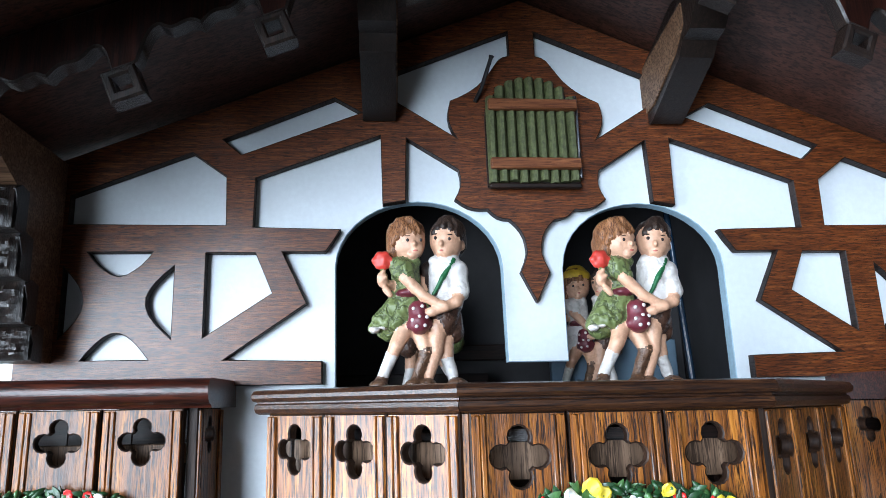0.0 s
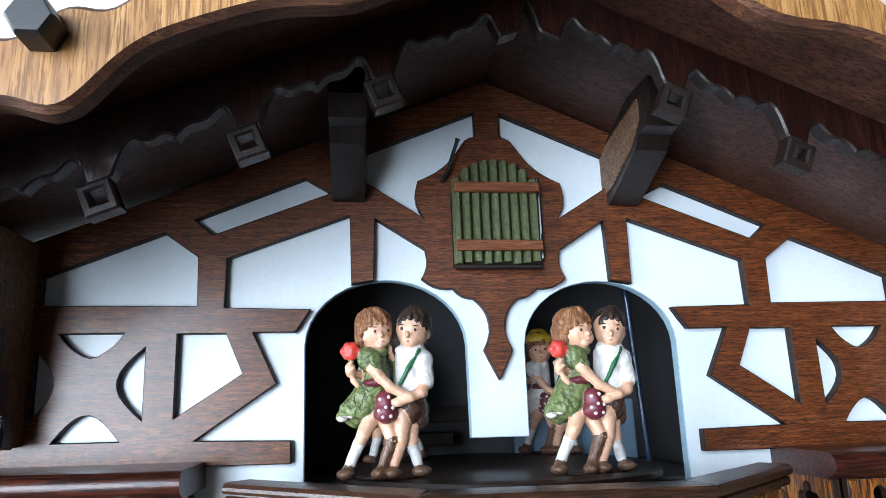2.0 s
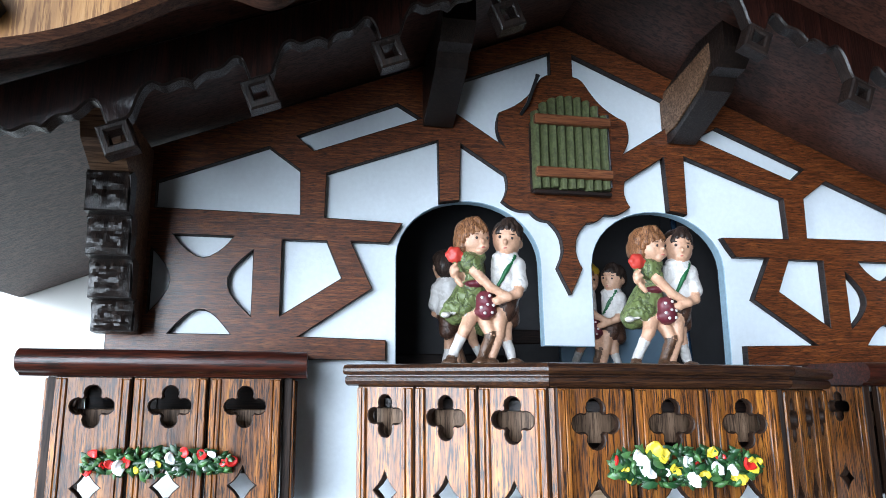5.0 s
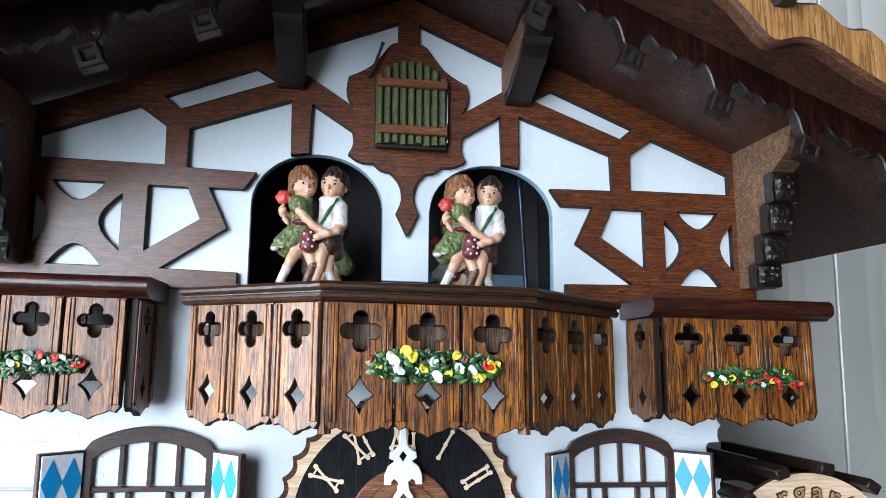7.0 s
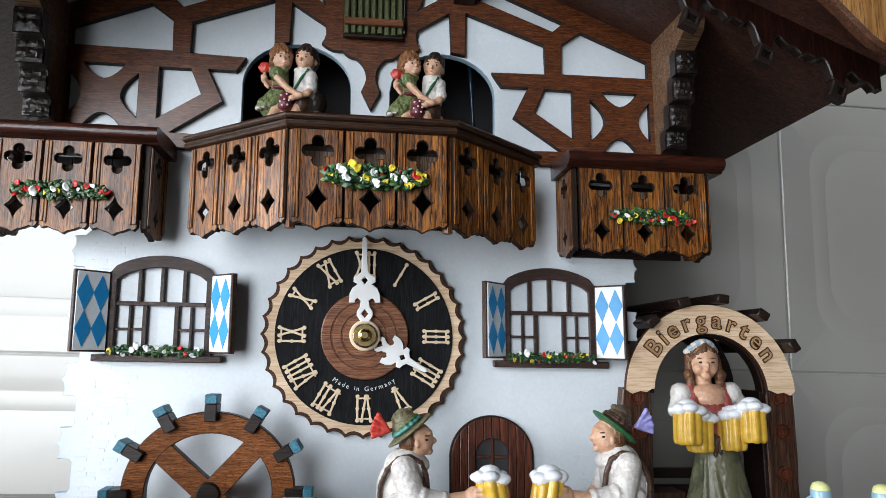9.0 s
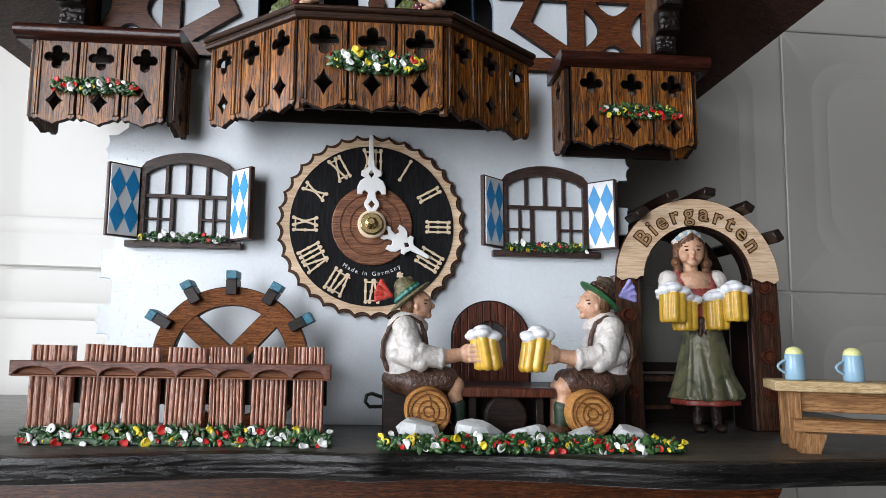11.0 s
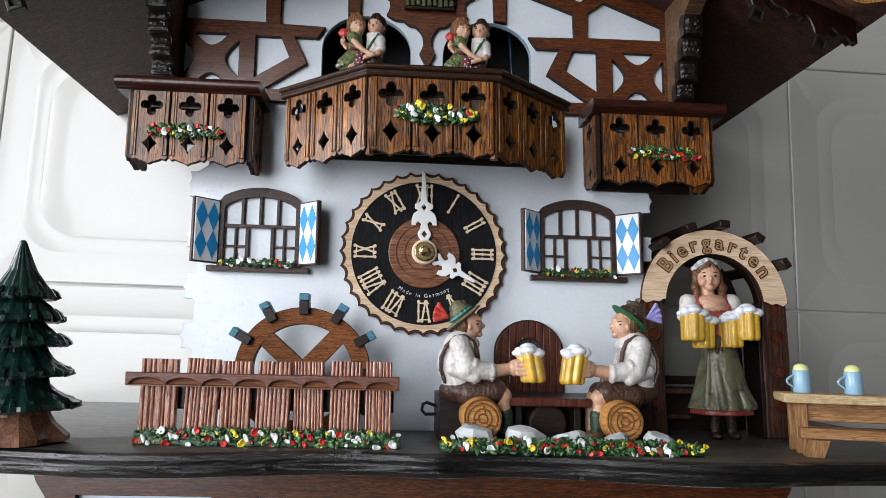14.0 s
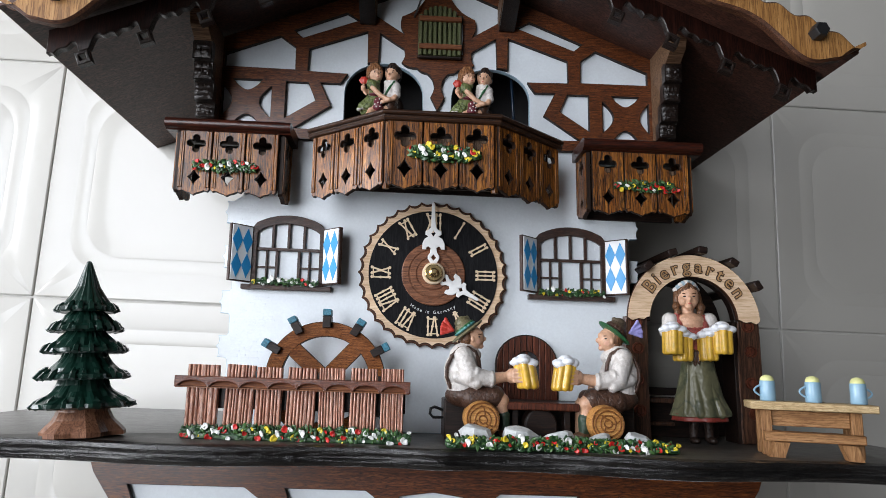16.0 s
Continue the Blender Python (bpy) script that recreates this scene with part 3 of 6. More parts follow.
# shallow brick courses pressed into the white edges
random.seed(4)
for side in (-1, 1):
    g = Geo()
    for row in range(66):
        z, x = 17 + row * 2.45, 149.0
        while x > 149.0 - random.uniform(18, 44) * (0.55 + 0.45 * math.sin(row * 0.37) ** 2):
            w = random.uniform(2.5, 8.5)
            if random.random() < 0.72:
                g.box(side * x, side * (x - w), -0.11 - random.uniform(0, 0.08), 0.3, z, z + random.uniform(1.3, 2.1), 0.07)
            x -= w + random.uniform(0.3, 1.2)
    tagged(part("brick_relief", g, WHITE, clock, "fine crackled brick relief in white paint"), kind="stuff")

# sawn half-timber gable, one piece
half_open = [(-77.3, 231.5), (-77.4, 239.6), (-110.8, 240.4), (-82.8, 259.8), (-91.5, 278.5), (-76.4, 278.4), (-73.5, 282.5), (-70.8, 287.0), (-102.0, 287.8), (-101.6, 306.3), (-56, 323.4), (-55.6, 296.4), (-47, 297.8), (-46.2, 322.4), (-27.0, 310.1)]
half_open += curve((-27.0, 310.1), (-28.8, 298.6), 1.5, 4)[1:] + curve((-28.8, 298.6), (-16.5, 294.6), -1.6, 5)[1:] + curve((-16.5, 294.6), (-8.5, 290.6), -1.2, 4)[1:] + curve((-8.5, 290.6), (-2.8, 278), 1.8, 5)[1:] + [(-3.6, 275), (-5.5, 270.8), (-3.2, 266)]
board = half_open + [(0, 259.6)] + [(-x + 2.3 * min(max((-x - 60.0) / 40.0, 0.0), 1.0), z) for x, z in half_open[::-1]]
board += [(180, 231.5), (180, roof_z(180) - 1), (0, roof_z(0) - 1), (-180, roof_z(180) - 1), (-180, 231.5)]
w1 = [(-166, 299.3), (-124.6, 316.0), (-112.2, 307.0), (-111.8, 288.5), (-166, 288.9)]
w2 = [(-113.8, 321.2), (-73, 338.4), (-63.0, 332.6), (-107.0, 315.4)]
w4 = [(-5.2, 368.0), (-5.2, 357.5)] + curve((-5.2, 357.5), (-11, 353.6), -1.0, 3)[1:] + curve((-11, 353.6), (-29.2, 338.0), 2.2, 6)[1:] + curve((-29.2, 338.0), (-27.2, 322.9), -2.0, 5)[1:] + [(-54, 340.0), (-54, 347.5)]
h4 = [(-118.2, 278.2), (-101.1, 278.2), (-95.0, 263.6), (-118.2, 248.2)]
h5 = [(-158.6, 278.6)] + curve((-158.6, 278.6), (-150, 270.6), -0.8, 4)[1:] + curve((-150, 270.6), (-145, 270.6), -0.6, 2)[1:] + curve((-145, 270.6), (-136.6, 278.6), -0.8, 4)[1:]
h6 = [(-129, 273.5)] + curve((-129, 273.5), (-129, 248.0), -9.0, 9)[1:]
h7 = [(-158.4, 240.8)] + curve((-158.4, 240.8), (-136.2, 240.8), 9.2, 9)[1:]
h8 = [(-166.2, 273)] + curve((-166.2, 273), (-166.2, 248.5), 7.2, 8)[1:]
def right_half(loop):
    """The mirrored half; it was sawn a touch wider."""
    return [(x + 2.3 * min(max((x - 60.0) / 40.0, 0.0), 1.0), z) for x, z in mirror(loop)]


holes = [w1, w2, w4, h4, h5, h6, h7, h8]
WALNUT_EDGE = wood("charred_saw_cut", (0.008, 0.004, 0.003), (0.020, 0.010, 0.007), (0.035, 0.018, 0.012), "y", 0.55, 0.0, 1.0, 0.3, 0.2)
part("gable_fretwork", Geo().fret([board] + holes + [right_half(h) for h in holes], -4.2, -0.3, 0.3, 0, 1), [WALNUT, WALNUT_EDGE], clock, "brown sawn half-timber fretwork with dark cut edges")

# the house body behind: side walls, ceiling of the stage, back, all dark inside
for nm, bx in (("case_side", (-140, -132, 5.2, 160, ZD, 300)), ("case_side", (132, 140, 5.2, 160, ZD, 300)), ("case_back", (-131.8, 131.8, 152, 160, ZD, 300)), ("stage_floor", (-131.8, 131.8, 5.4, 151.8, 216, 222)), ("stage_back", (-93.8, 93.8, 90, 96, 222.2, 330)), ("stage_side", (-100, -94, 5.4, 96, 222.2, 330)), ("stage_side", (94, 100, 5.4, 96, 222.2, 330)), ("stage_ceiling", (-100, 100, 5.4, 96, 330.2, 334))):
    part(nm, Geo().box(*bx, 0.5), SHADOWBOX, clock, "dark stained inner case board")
part("turntable", Geo().lathe([(0.1, 0), (60, 0), (62, 1), (62, 3), (60, 4), (0.1, 4)], (0, 12, 224), "z", 48), DARKWOOD, clock, "round dark dancing platform")
part("stage_rod", Geo().tube([(66, 20, 222.3), (62, 20, 302)], 1.3, 10), paint("blue_black_steel", (0.01, 0.025, 0.05), 0.2, 0.1, 300, 0.0), clock, "thin blue-black steel rod")
part("stage_backdrop", Geo().box(20, 80, 66, 70, 222.3, 252, 0.5), paint("pale_blue_card", (0.16, 0.24, 0.32), 0.6, 0.1, 100, 0.1), clock, "pale blue low board at the back of the stage")
part("stage_shelf", Geo().box(-78, -8, 74, 82, 232, 238, 0.5).box(-40, 10, 60, 64, 243, 250, 0.5), DARKWOOD, clock)

# roof boards
FRONT, REAR = -112.0, 162.0
for side in (-1, 1):
    ex = 275.0 if side < 0 else 269.5
    eave = roof_z(ex) - (2.5 if side > 0 else -1.5)
    poly = [(0, roof_z(0)), (side * ex, eave), (side * (ex + 0.6), eave + 1), (side * ex, eave + 2), (0, roof_z(0) + 2)]
    part("roof_board", Geo().prism(poly, FRONT + 1, REAR, "y"), ROOFWOOD, clock, "dark brown stained roof board")
    poly = [(0, roof_z(0) + 2.2), (side * (ex - 4), roof_z(ex - 4) + 2.2), (side * (ex - 4), roof_z(ex - 4) + 9), (0, roof_z(0) + 10)]
    part("roof_cover", Geo().prism(poly, FRONT + 34, REAR, "y"), ROOFWOOD, clock, "dark brown upper roof board")


def hump(x, at, width, height):
    return height * math.exp(-0.5 * ((x - at) / width) ** 2)


def wavy_fascia(side):
    """Front board along the roof's edge: slow scrolls below, small waves above, ending in a pointed nose."""
    top, low = [], []
    n = 140
    for i in range(n + 1):
        x = 270.0 * i / n
        z = roof_z(x)
        upper = z + 1.2 + 1.8 * math.sin(2 * math.pi * (x - 131) / 19.5) - max(0, x - 236) * 0.16
        lower = z - 11 - 0.01 * x - hump(x, 50, 12, 7) - hump(x, 115, 7.5, 10) - hump(x, 160, 18, 5.5) - hump(x, 229, 15, 16) + max(0, x - 252) * 0.8
        top.append((side * x, max(upper, lower + 0.8)))
        low.append((side * x, lower))
    return top + low[::-1]


for side in (-1, 1):
    fb = part("fascia_board", Geo().fret([wavy_fascia(side)], FRONT - 8, FRONT, 1.6, 0, 1), [FASCIA, BURNT], clock, "golden brown wavy front roof board")
    for px, down in ((119.5, 3), (178, 7), (236, 9)):
        part("peg", Geo().lathe([(0.1, 9), (4.4, 9), (5.1, 8), (5.1, 0), (0.1, 0)], (side * px, FRONT - 7, roof_z(px) - down), "y", 6), IRON, fb, "black six-sided wooden peg")

# carved lace under the roof, with square drop ends
LACE_Y = -74.0
for side in (-1, 1):
    loop_top, loop_low = [], []
    n, pitch = 280, 38.6
    for i in range(n + 1):
        x = 262.0 * i / n
        u = ((x - 6.4) % pitch) / pitch
        a = min(u, 1 - u)
        # neck of the drop, round hollow beside it, then a shallow wave with a cusp
        if a < 0.085:
            scallop = 19.0
        elif a < 0.22:
            scallop = 10.0 + 9.0 * (1 - math.sin((a - 0.085) / 0.135 * UP)) ** 1.6
        else:
            k = (a - 0.22) / 0.28
            scallop = 10.0 + 4.2 * k + 1.1 * math.sin(k * math.pi * 2)
        loop_top.append((side * x, roof_z(x) - 0.3))
        loop_low.append((side * x, roof_z(x) - scallop - max(0, x - 45) * 0.024))
    lace = part("lace_trim", Geo().fret([loop_top + loop_low[::-1]], LACE_Y - 3, LACE_Y + 3, 0.6, 0, 1), [LACEWOOD, CARVED], clock, "dark red-brown carved lace board with worn edges")
    for k in range(7):
        px = 6.4 + pitch * k
        if px < 20 or px > 258:
            continue
        pz = roof_z(px) - 23.5 - max(0, px - 45) * 0.026
        sq = [(-4.6, -4.6), (4.6, -4.6), (4.6, 4.6), (-4.6, 4.6)]
        hole = [(-2.2, -1.8), (2.2, -1.8), (2.2, 2.4), (-2.2, 2.4)]
        g = Geo().fret([sq, hole], -3.2, 3.2, 0.6)
        g.turned(Matrix.Translation((side * px, LACE_Y, pz)) @ pose(0, 0, 0, 0, side * 22, 0))
        part("lace_drop", g, CARVED, lace)

# two short roof beams over the stage
for side in (-1, 1):
    prof = [(0.2, 352), (0.2, 331), (-6, 328.5), (-13, 331), (-36, 340.5), (-40, 345), (-46, 346), (-52, 352), (-52, 364), (-46, 364), (-44, 366)]
    bx = -56.2 if side < 0 else 54.8
    g = Geo().prism(prof, bx - 6.2, bx + 6.2, "x", 0)
    bm_ = part("roof_beam", g, [CARVED], clock, "short chamfered roof beam, dark ends and brown sides", 25)
    g = Geo().prism([(-1, 352), (-1, 333), (-12, 334), (-34, 343), (-42, 350), (-42, 358)], bx - side * 6.1, bx - side * 6.8, "x")
    part("beam_side", g, SIDEWOOD, bm_, "bare brown sawn side")

# stepped scroll corbels at the ends of the gable
for side in (-1, 1):
    x0, x1 = (-167.0, -180.0) if side < 0 else (170.4, 182.4)
    prof = [(0.2, 240), (-17, 240), (-17, 250.5), (-23, 251), (-23, 264), (-29, 264.5), (-29, 278), (-34, 278.5), (-34, 292), (-48, 300), (-52, roof_z(173) - 1), (0.2, roof_z(173) - 1)]
    cb = part("corbel", Geo().prism(prof, x0 + side * 0.8, x1, "x"), SIDEWOOD, clock, "stepped scroll corbel with bare brown side")
    for k, (yy, za, zb) in enumerate(((-17, 240, 250.5), (-23, 251, 264), (-29, 264.5, 278), (-34, 278.5, 292))):
        lo, hi = min(x0, x1) - 0.4, max(x0, x1) + 0.6
        pf = [(yy - 3.2, za), (yy + 3.5, za - 0.5), (yy + 3.5, zb), (yy - 1, zb + 1.2), (yy - 4.6, zb - 1), (yy - 2.6, (za + zb) / 2)]
        step = part("carved_step", Geo().prism(pf, lo, hi, "x"), CARVED, cb, "black carved scroll step", 30)
        # rough chiselled face: an uneven grid over the step's front
        nx, nz, pts, faces = 12, 14, [], []
        for j in range(nz + 1):
            for i in range(nx + 1):
                u, w = i / nx, j / nz
                edge = min(1, 5 * min(u, 1 - u)) * min(1, 6 * min(w, 1 - w))
                lift = 0.5 + 0.9 * abs(math.sin(9.2 * w + 0.6 * k)) + 1.0 * noise.noise(Vector((u * 9 + 3 * k, w * 9, side + k)))
                pts.append((lo + 0.4 + (hi - lo - 0.8) * u, yy - 4.4 - lift * edge, za + 0.3 + (zb - za - 0.2) * w))
        for j in range(nz):
            for i in range(nx):
                q = j * (nx + 1) + i
                faces.append((q, q + 1, q + nx + 2, q + nx + 1))
        part("leaf_carving", Geo().add(pts, faces, 0), CARVED, step, "", 25)

# platform that carries the figures: a wavy, moulded, black board
def deck_front(x):
    return -103 - 9 * math.cos((abs(x) - 150) / 105.0 * math.pi) - max(0, abs(x) - 190) * 0.12


def deck_outline(inset):
    pts = [(-345 + inset, BACK - 3)]
    pts += [(x, deck_front(x) + inset) for x in [-345 + inset + (690 - 2 * inset) * i / 90 for i in range(91)]]
    return pts + [(345 - inset, BACK - 3)]


layers = [(3.0, ZD), (0.8, ZD - 1.2), (0.0, ZD - 3.5), (0.8, ZD - 5.6), (3.0, ZD - 6.2), (3.0, ZD - 7.4), (1.6, ZD - 9.5), (3.0, ZD - 12.0), (5, ZD - 12.6)]
pts, faces = [], []
for inset, z in layers:
    pts += [(x, y, z) for x, y in deck_outline(inset)]
k = len(deck_outline(0))
for i in range(len(layers) - 1):
    for j in range(k):
        a, b = i * k + j, i * k + (j + 1) % k
        faces.append((a, b, b + k, a + k))
g = Geo().add(pts, faces, 0)
g.add(pts[:k], [tuple(range(k))], 1).add(pts[-k:], [tuple(range(k))], 0)
part("platform", g, [DECK, DECKTOP], clock, "black glossy moulded platform with a dull grey top", 30)

# lower half-timber board under the platform with its white backing
lower = [(-222, -3), (-218, -14), (-207, -30), (-190, -48), (-160, -70), (160, -70), (190, -48), (207, -30), (218, -14), (222, -3)]
lh = []
for xa, xb, xm in ((-196, -108, -128), (-96, -30, -44)):
    lh.append([(xa, -21), (xb - 14, -21), (xb, -31), (xb, -60), (xa + 34, -60), (xa + 6, -36)])
lh += [mirror(h) for h in lh] + [[(-22, -24), (0, -21), (22, -24), (22, -60), (-22, -60)]]
LOWY = -46.0
part("lower_fretwork", Geo().fret([lower] + lh, LOWY, LOWY + 4, 0.3, 0, 1), [WALNUT, WALNUT_EDGE], clock, "brown sawn half-timber board below the platform")
part("lower_panel", Geo().fret([[(x * 0.96, z * 0.97 - 1.4) for x, z in lower]], LOWY + 4.4, LOWY + 8, 0.3), WHITE, clock, "white painted lower panel")
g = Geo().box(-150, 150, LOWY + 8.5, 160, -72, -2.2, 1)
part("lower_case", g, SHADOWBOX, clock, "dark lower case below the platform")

# cuckoo's door: closed, eight green slats with two battens, hinge pins
DX = 1.2
door = part("cuckoo_door", Geo().fret([[(DX - 17.6, 302.6), (DX + 17.6, 302.6), (DX + 17.6, 330)] + arc(DX, 330, 17.6, 0, 180, 14, 15.8)[1:]], -6.6, -4.4, 0.3), DARKWOOD, clock, "closed cuckoo door of green slats with red-brown battens")
for i in range(9):
    xc = DX - 15.4 + i * 3.85
    top = 330 + 15.6 * math.sqrt(max(0, 1 - ((xc - DX) / 17.7) ** 2))
    prof = [(-1.84, 0), (-1.6, -2.0), (-0.65, -3.2), (0.65, -3.2), (1.6, -2.0), (1.84, 0)]
    part("slat", Geo().prism([(xc + a, -6.7 + b) for a, b in prof], 303.4 + 0.5 * (i % 3), top, "z"), MOSS, door)
for z in (308.2, 331.6):
    part("batten", Geo().box(DX - 16.8, DX + 17.2, -12.0, -9.0, z, z + 4.2, 0.5), BATTEN, door, "red-brown cross batten")
part("door_foot", Geo().box(DX - 17.2, DX + 17.2, -9.4, -6.7, 301.4, 303.2, 0.4), DARKWOOD, door)
for z in (311.5, 334.5):
    part("hinge_pin", Geo().tube([(18.4, -8, z), (18.4, -8, z + 4)], 1.0, 8).tube([(16, -8, z + 2), (18.4, -8, z + 2)], 0.7, 6), IRON, door)
part("hinge_wire", Geo().tube([(18.9, -7.4, 306), (19.1, -7.0, 338)], 0.6, 6), STEEL, door)
part("latch_wire", Geo().tube([(-19.6, -4.6, 337.5), (-17.5, -8.5, 341), (-13.6, -10.5, 352.5), (-13.2, -10.8, 353.6)], [0.8, 0.8, 0.8, 1.1], 8), IRON, clock, "thin black wire latch beside the cuckoo door")

# ---- balconies ----
def quatrefoil(cx, cz, r, lobe):
    pts = []
    for q in range(4):
        a0 = 90 * q
        ccx, ccz = cx + r * math.cos(radians(a0)), cz + r * math.sin(radians(a0))
        pts += arc(ccx, ccz, lobe, a0 - 118, a0 + 118, 8)
    return pts


def balcony_board(w, top, low, seed, scale=1.0):
    """One board of a balcony front: clover cut-out, diamond, ogee foot and run of grooves. Stands in x and z, centred on x = 0."""
    rnd = random.Random(seed)
    h = w / 2 - 0.25
    foot = [(-h, low + 4.5), (-h * 0.86, low + 2.6), (-h * 0.66, low + 3.4), (-h * 0.46, low + 2.2), (-h * 0.2, low + 1.4), (0, low), (h * 0.2, low + 1.4), (h * 0.46, low + 2.2), (h * 0.66, low + 3.4), (h * 0.86, low + 2.6), (h, low + 4.5)]
    outline = foot + [(h, top), (-h, top)]
    clover = quatrefoil(0, top - 10.3 * scale, 4.5 * scale, 2.7 * scale)
    dz = low + 14.5 * scale
    dia = [(0, dz - 6.2 * scale)] + curve((0, dz - 6.2 * scale), (4.6 * scale, dz), 0.6, 3)[1:] + curve((4.6 * scale, dz), (0, dz + 6.2 * scale), 0.6, 3)[1:] + curve((0, dz + 6.2 * scale), (-4.6 * scale, dz), 0.6, 3)[1:] + curve((-4.6 * scale, dz), (0, dz - 6.2 * scale), 0.6, 3)[1:-1]
    g = Geo().fret([outline, clover, dia], -3.2, 0, 0.35, 0, 1)
    # proud moulding strips beside the cut-outs
    for x, ww in ((-h + 1.3, 1.0), (-h + 3.0, 0.7), (h - 1.5, 1.1), (h - 3.3, 0.6)):
        if abs(x) < 5.6 * scale + ww:
            ww *= 0.6
        g.box(x - ww, x + ww, -3.9 - rnd.uniform(0, 0.3), -3.0, low + 5 + rnd.uniform(0, 1), top - 0.6, 0.3)
    return g


BALC_EDGE = wood("dark_cut_balcony_edge", (0.010, 0.004, 0.002), (0.026, 0.011, 0.005), (0.05, 0.022, 0.010), "z", 0.5, 0.0, 1.0, 0.3, 0.2)
BACKBOARD = wood("balcony_inner_board", (0.05, 0.028, 0.016), (0.17, 0.105, 0.065), (0.28, 0.18, 0.115), "z", 0.5, 0.0, 1.0, 0.5, 0.2)


def balcony_run(parent, a, b, n, top, low, seed, scale=1.0, out=1):
    """n boards from plan point a to b, face turned to the room."""
    (xa, ya), (xb, yb) = a, b
    length = math.hypot(xb - xa, yb - ya)
    ang = math.degrees(math.atan2(yb - ya, xb - xa))
    for i in range(n):
        t = (i + 0.5) / n
        g = balcony_board(length / n, top, low, seed + i, scale)
        g.turned(pose(xa + (xb - xa) * t, ya + (yb - ya) * t, 0, 0, 0, ang))
        part("balcony_board", g, [BALCONY, BALC_EDGE], parent)


def rail_piece(parent, a, b, top, h, mitre0, mitre1, mats, deep=11.0):
    """Moulded hand rail between two plan points on its front line; mitres move the back corners along the run."""
    (xa, ya), (xb, yb) = a, b
    d = Vector((xb - xa, yb - ya)).normalized()
    nrm = Vector((-d.y, d.x))
    prof = [(2.4, 0), (0.8, -h * 0.05), (0.0, -h * 0.2), (0.0, -h * 0.34), (0.7, -h * 0.46), (2.2, -h * 0.5), (2.2, -h * 0.56), (1.4, -h * 0.62), (1.2, -h * 0.78), (1.8, -h * 0.93), (3.0, -h), (deep, -h), (deep, 0)]
    pts = []
    for p, mit in (((xa, ya), mitre0), ((xb, yb), mitre1)):
        for off, dz in prof:
            q = Vector(p) + nrm * off + d * (mit * off)
            pts.append((q.x, q.y, top + dz))
    n = len(prof)
    faces = [tuple(range(n)), tuple(range(n, 2 * n))[::-1]] + [(i, (i + 1) % n, (i + 1) % n + n, i + n) for i in range(n)]
    return part("rail", Geo().add(pts, faces), mats, parent, "", 25)


TOPR = 229.0
bal = thing("balcony", (0, -40, 172), "wide bay balcony of streaked brown boards with clover cut-outs", "balcony", "clock balconies")
FL, FR, BL, BR = (-35.6, -76.5), (36.0, -76.5), (-88, -33), (86, -33)
LOWB = 175.0
balcony_run(bal, FL, FR, 3, TOPR - 7.2, LOWB, 10)
balcony_run(bal, BL, FL, 3, TOPR - 7.2, LOWB, 20, 0.94)
balcony_run(bal, FR, BR, 3, TOPR - 7.2, LOWB, 30, 0.94)
rail_piece(bal, (-38.5, -83.0), (40.5, -83.0), TOPR, 7.2, 0.42, -0.42, BAYRAIL)
rail_piece(bal, (-95, -36.0), (-38.5, -83.0), TOPR, 7.2, 0.0, -0.42, BAYRAIL)
rail_piece(bal, (40.5, -83.0), (92.5, -36.0), TOPR, 7.2, 0.42, 0.0, BAYRAIL)
g = Geo().prism([(-34, -67), (34.5, -67), (78, -29), (78, -2.6), (-80, -2.6), (-80, -29)], 213.5, 217.5, "z")
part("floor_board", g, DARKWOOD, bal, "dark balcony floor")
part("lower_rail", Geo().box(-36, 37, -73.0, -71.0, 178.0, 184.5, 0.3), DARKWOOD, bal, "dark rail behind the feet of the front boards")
# added dark strip and end pieces: the shade inside the bay as dark wood
part("inner_back", Geo().box(-87, 85, -2.4, -0.5, 193, 221.5, 0.2), DARKWOOD, bal, "added dark strip standing for shade behind the bay's cut-outs")
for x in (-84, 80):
    part("inner_side", Geo().box(x, x + 1.4, -30.5, -2.6, 193, 221.5, 0.2), DARKWOOD, bal, "added dark end piece standing for shade inside the bay")
ZB = TOPR - 7.2 - 11.5
for a, b_ in (((-86, -28), (-34.5, -69.5)), ((-34.5, -69), (36, -69)), ((36, -69.5), (82.5, -28))):
    d = Vector((b_[0] - a[0], b_[1] - a[1])).normalized()
    n_ = Vector((-d.y, d.x)) * 2.6
    g = Geo().prism([a, b_, (b_[0] + n_.x, b_[1] + n_.y), (a[0] + n_.x, a[1] + n_.y)], ZB - 5.0, ZB + 4.0, "z")
    part("inner_rail", g, BACKBOARD, bal, "rough grey-brown rail behind the cut-outs")
    # another added board, dark so that the clovers read as shaded
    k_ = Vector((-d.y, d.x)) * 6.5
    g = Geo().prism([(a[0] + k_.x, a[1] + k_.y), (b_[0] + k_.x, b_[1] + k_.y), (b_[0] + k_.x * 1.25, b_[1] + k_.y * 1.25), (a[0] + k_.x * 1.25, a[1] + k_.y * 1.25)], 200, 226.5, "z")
    part("kerb_board", g, DARKWOOD, bal, "added dark board standing for shade behind the bay's rail")
for x, y in (FL, FR):
    part("corner_post", Geo().tube([(x, y + 0.6, LOWB + 1), (x, y + 0.6, TOPR - 7.4)], 2.4, 8), BALCONY, bal)


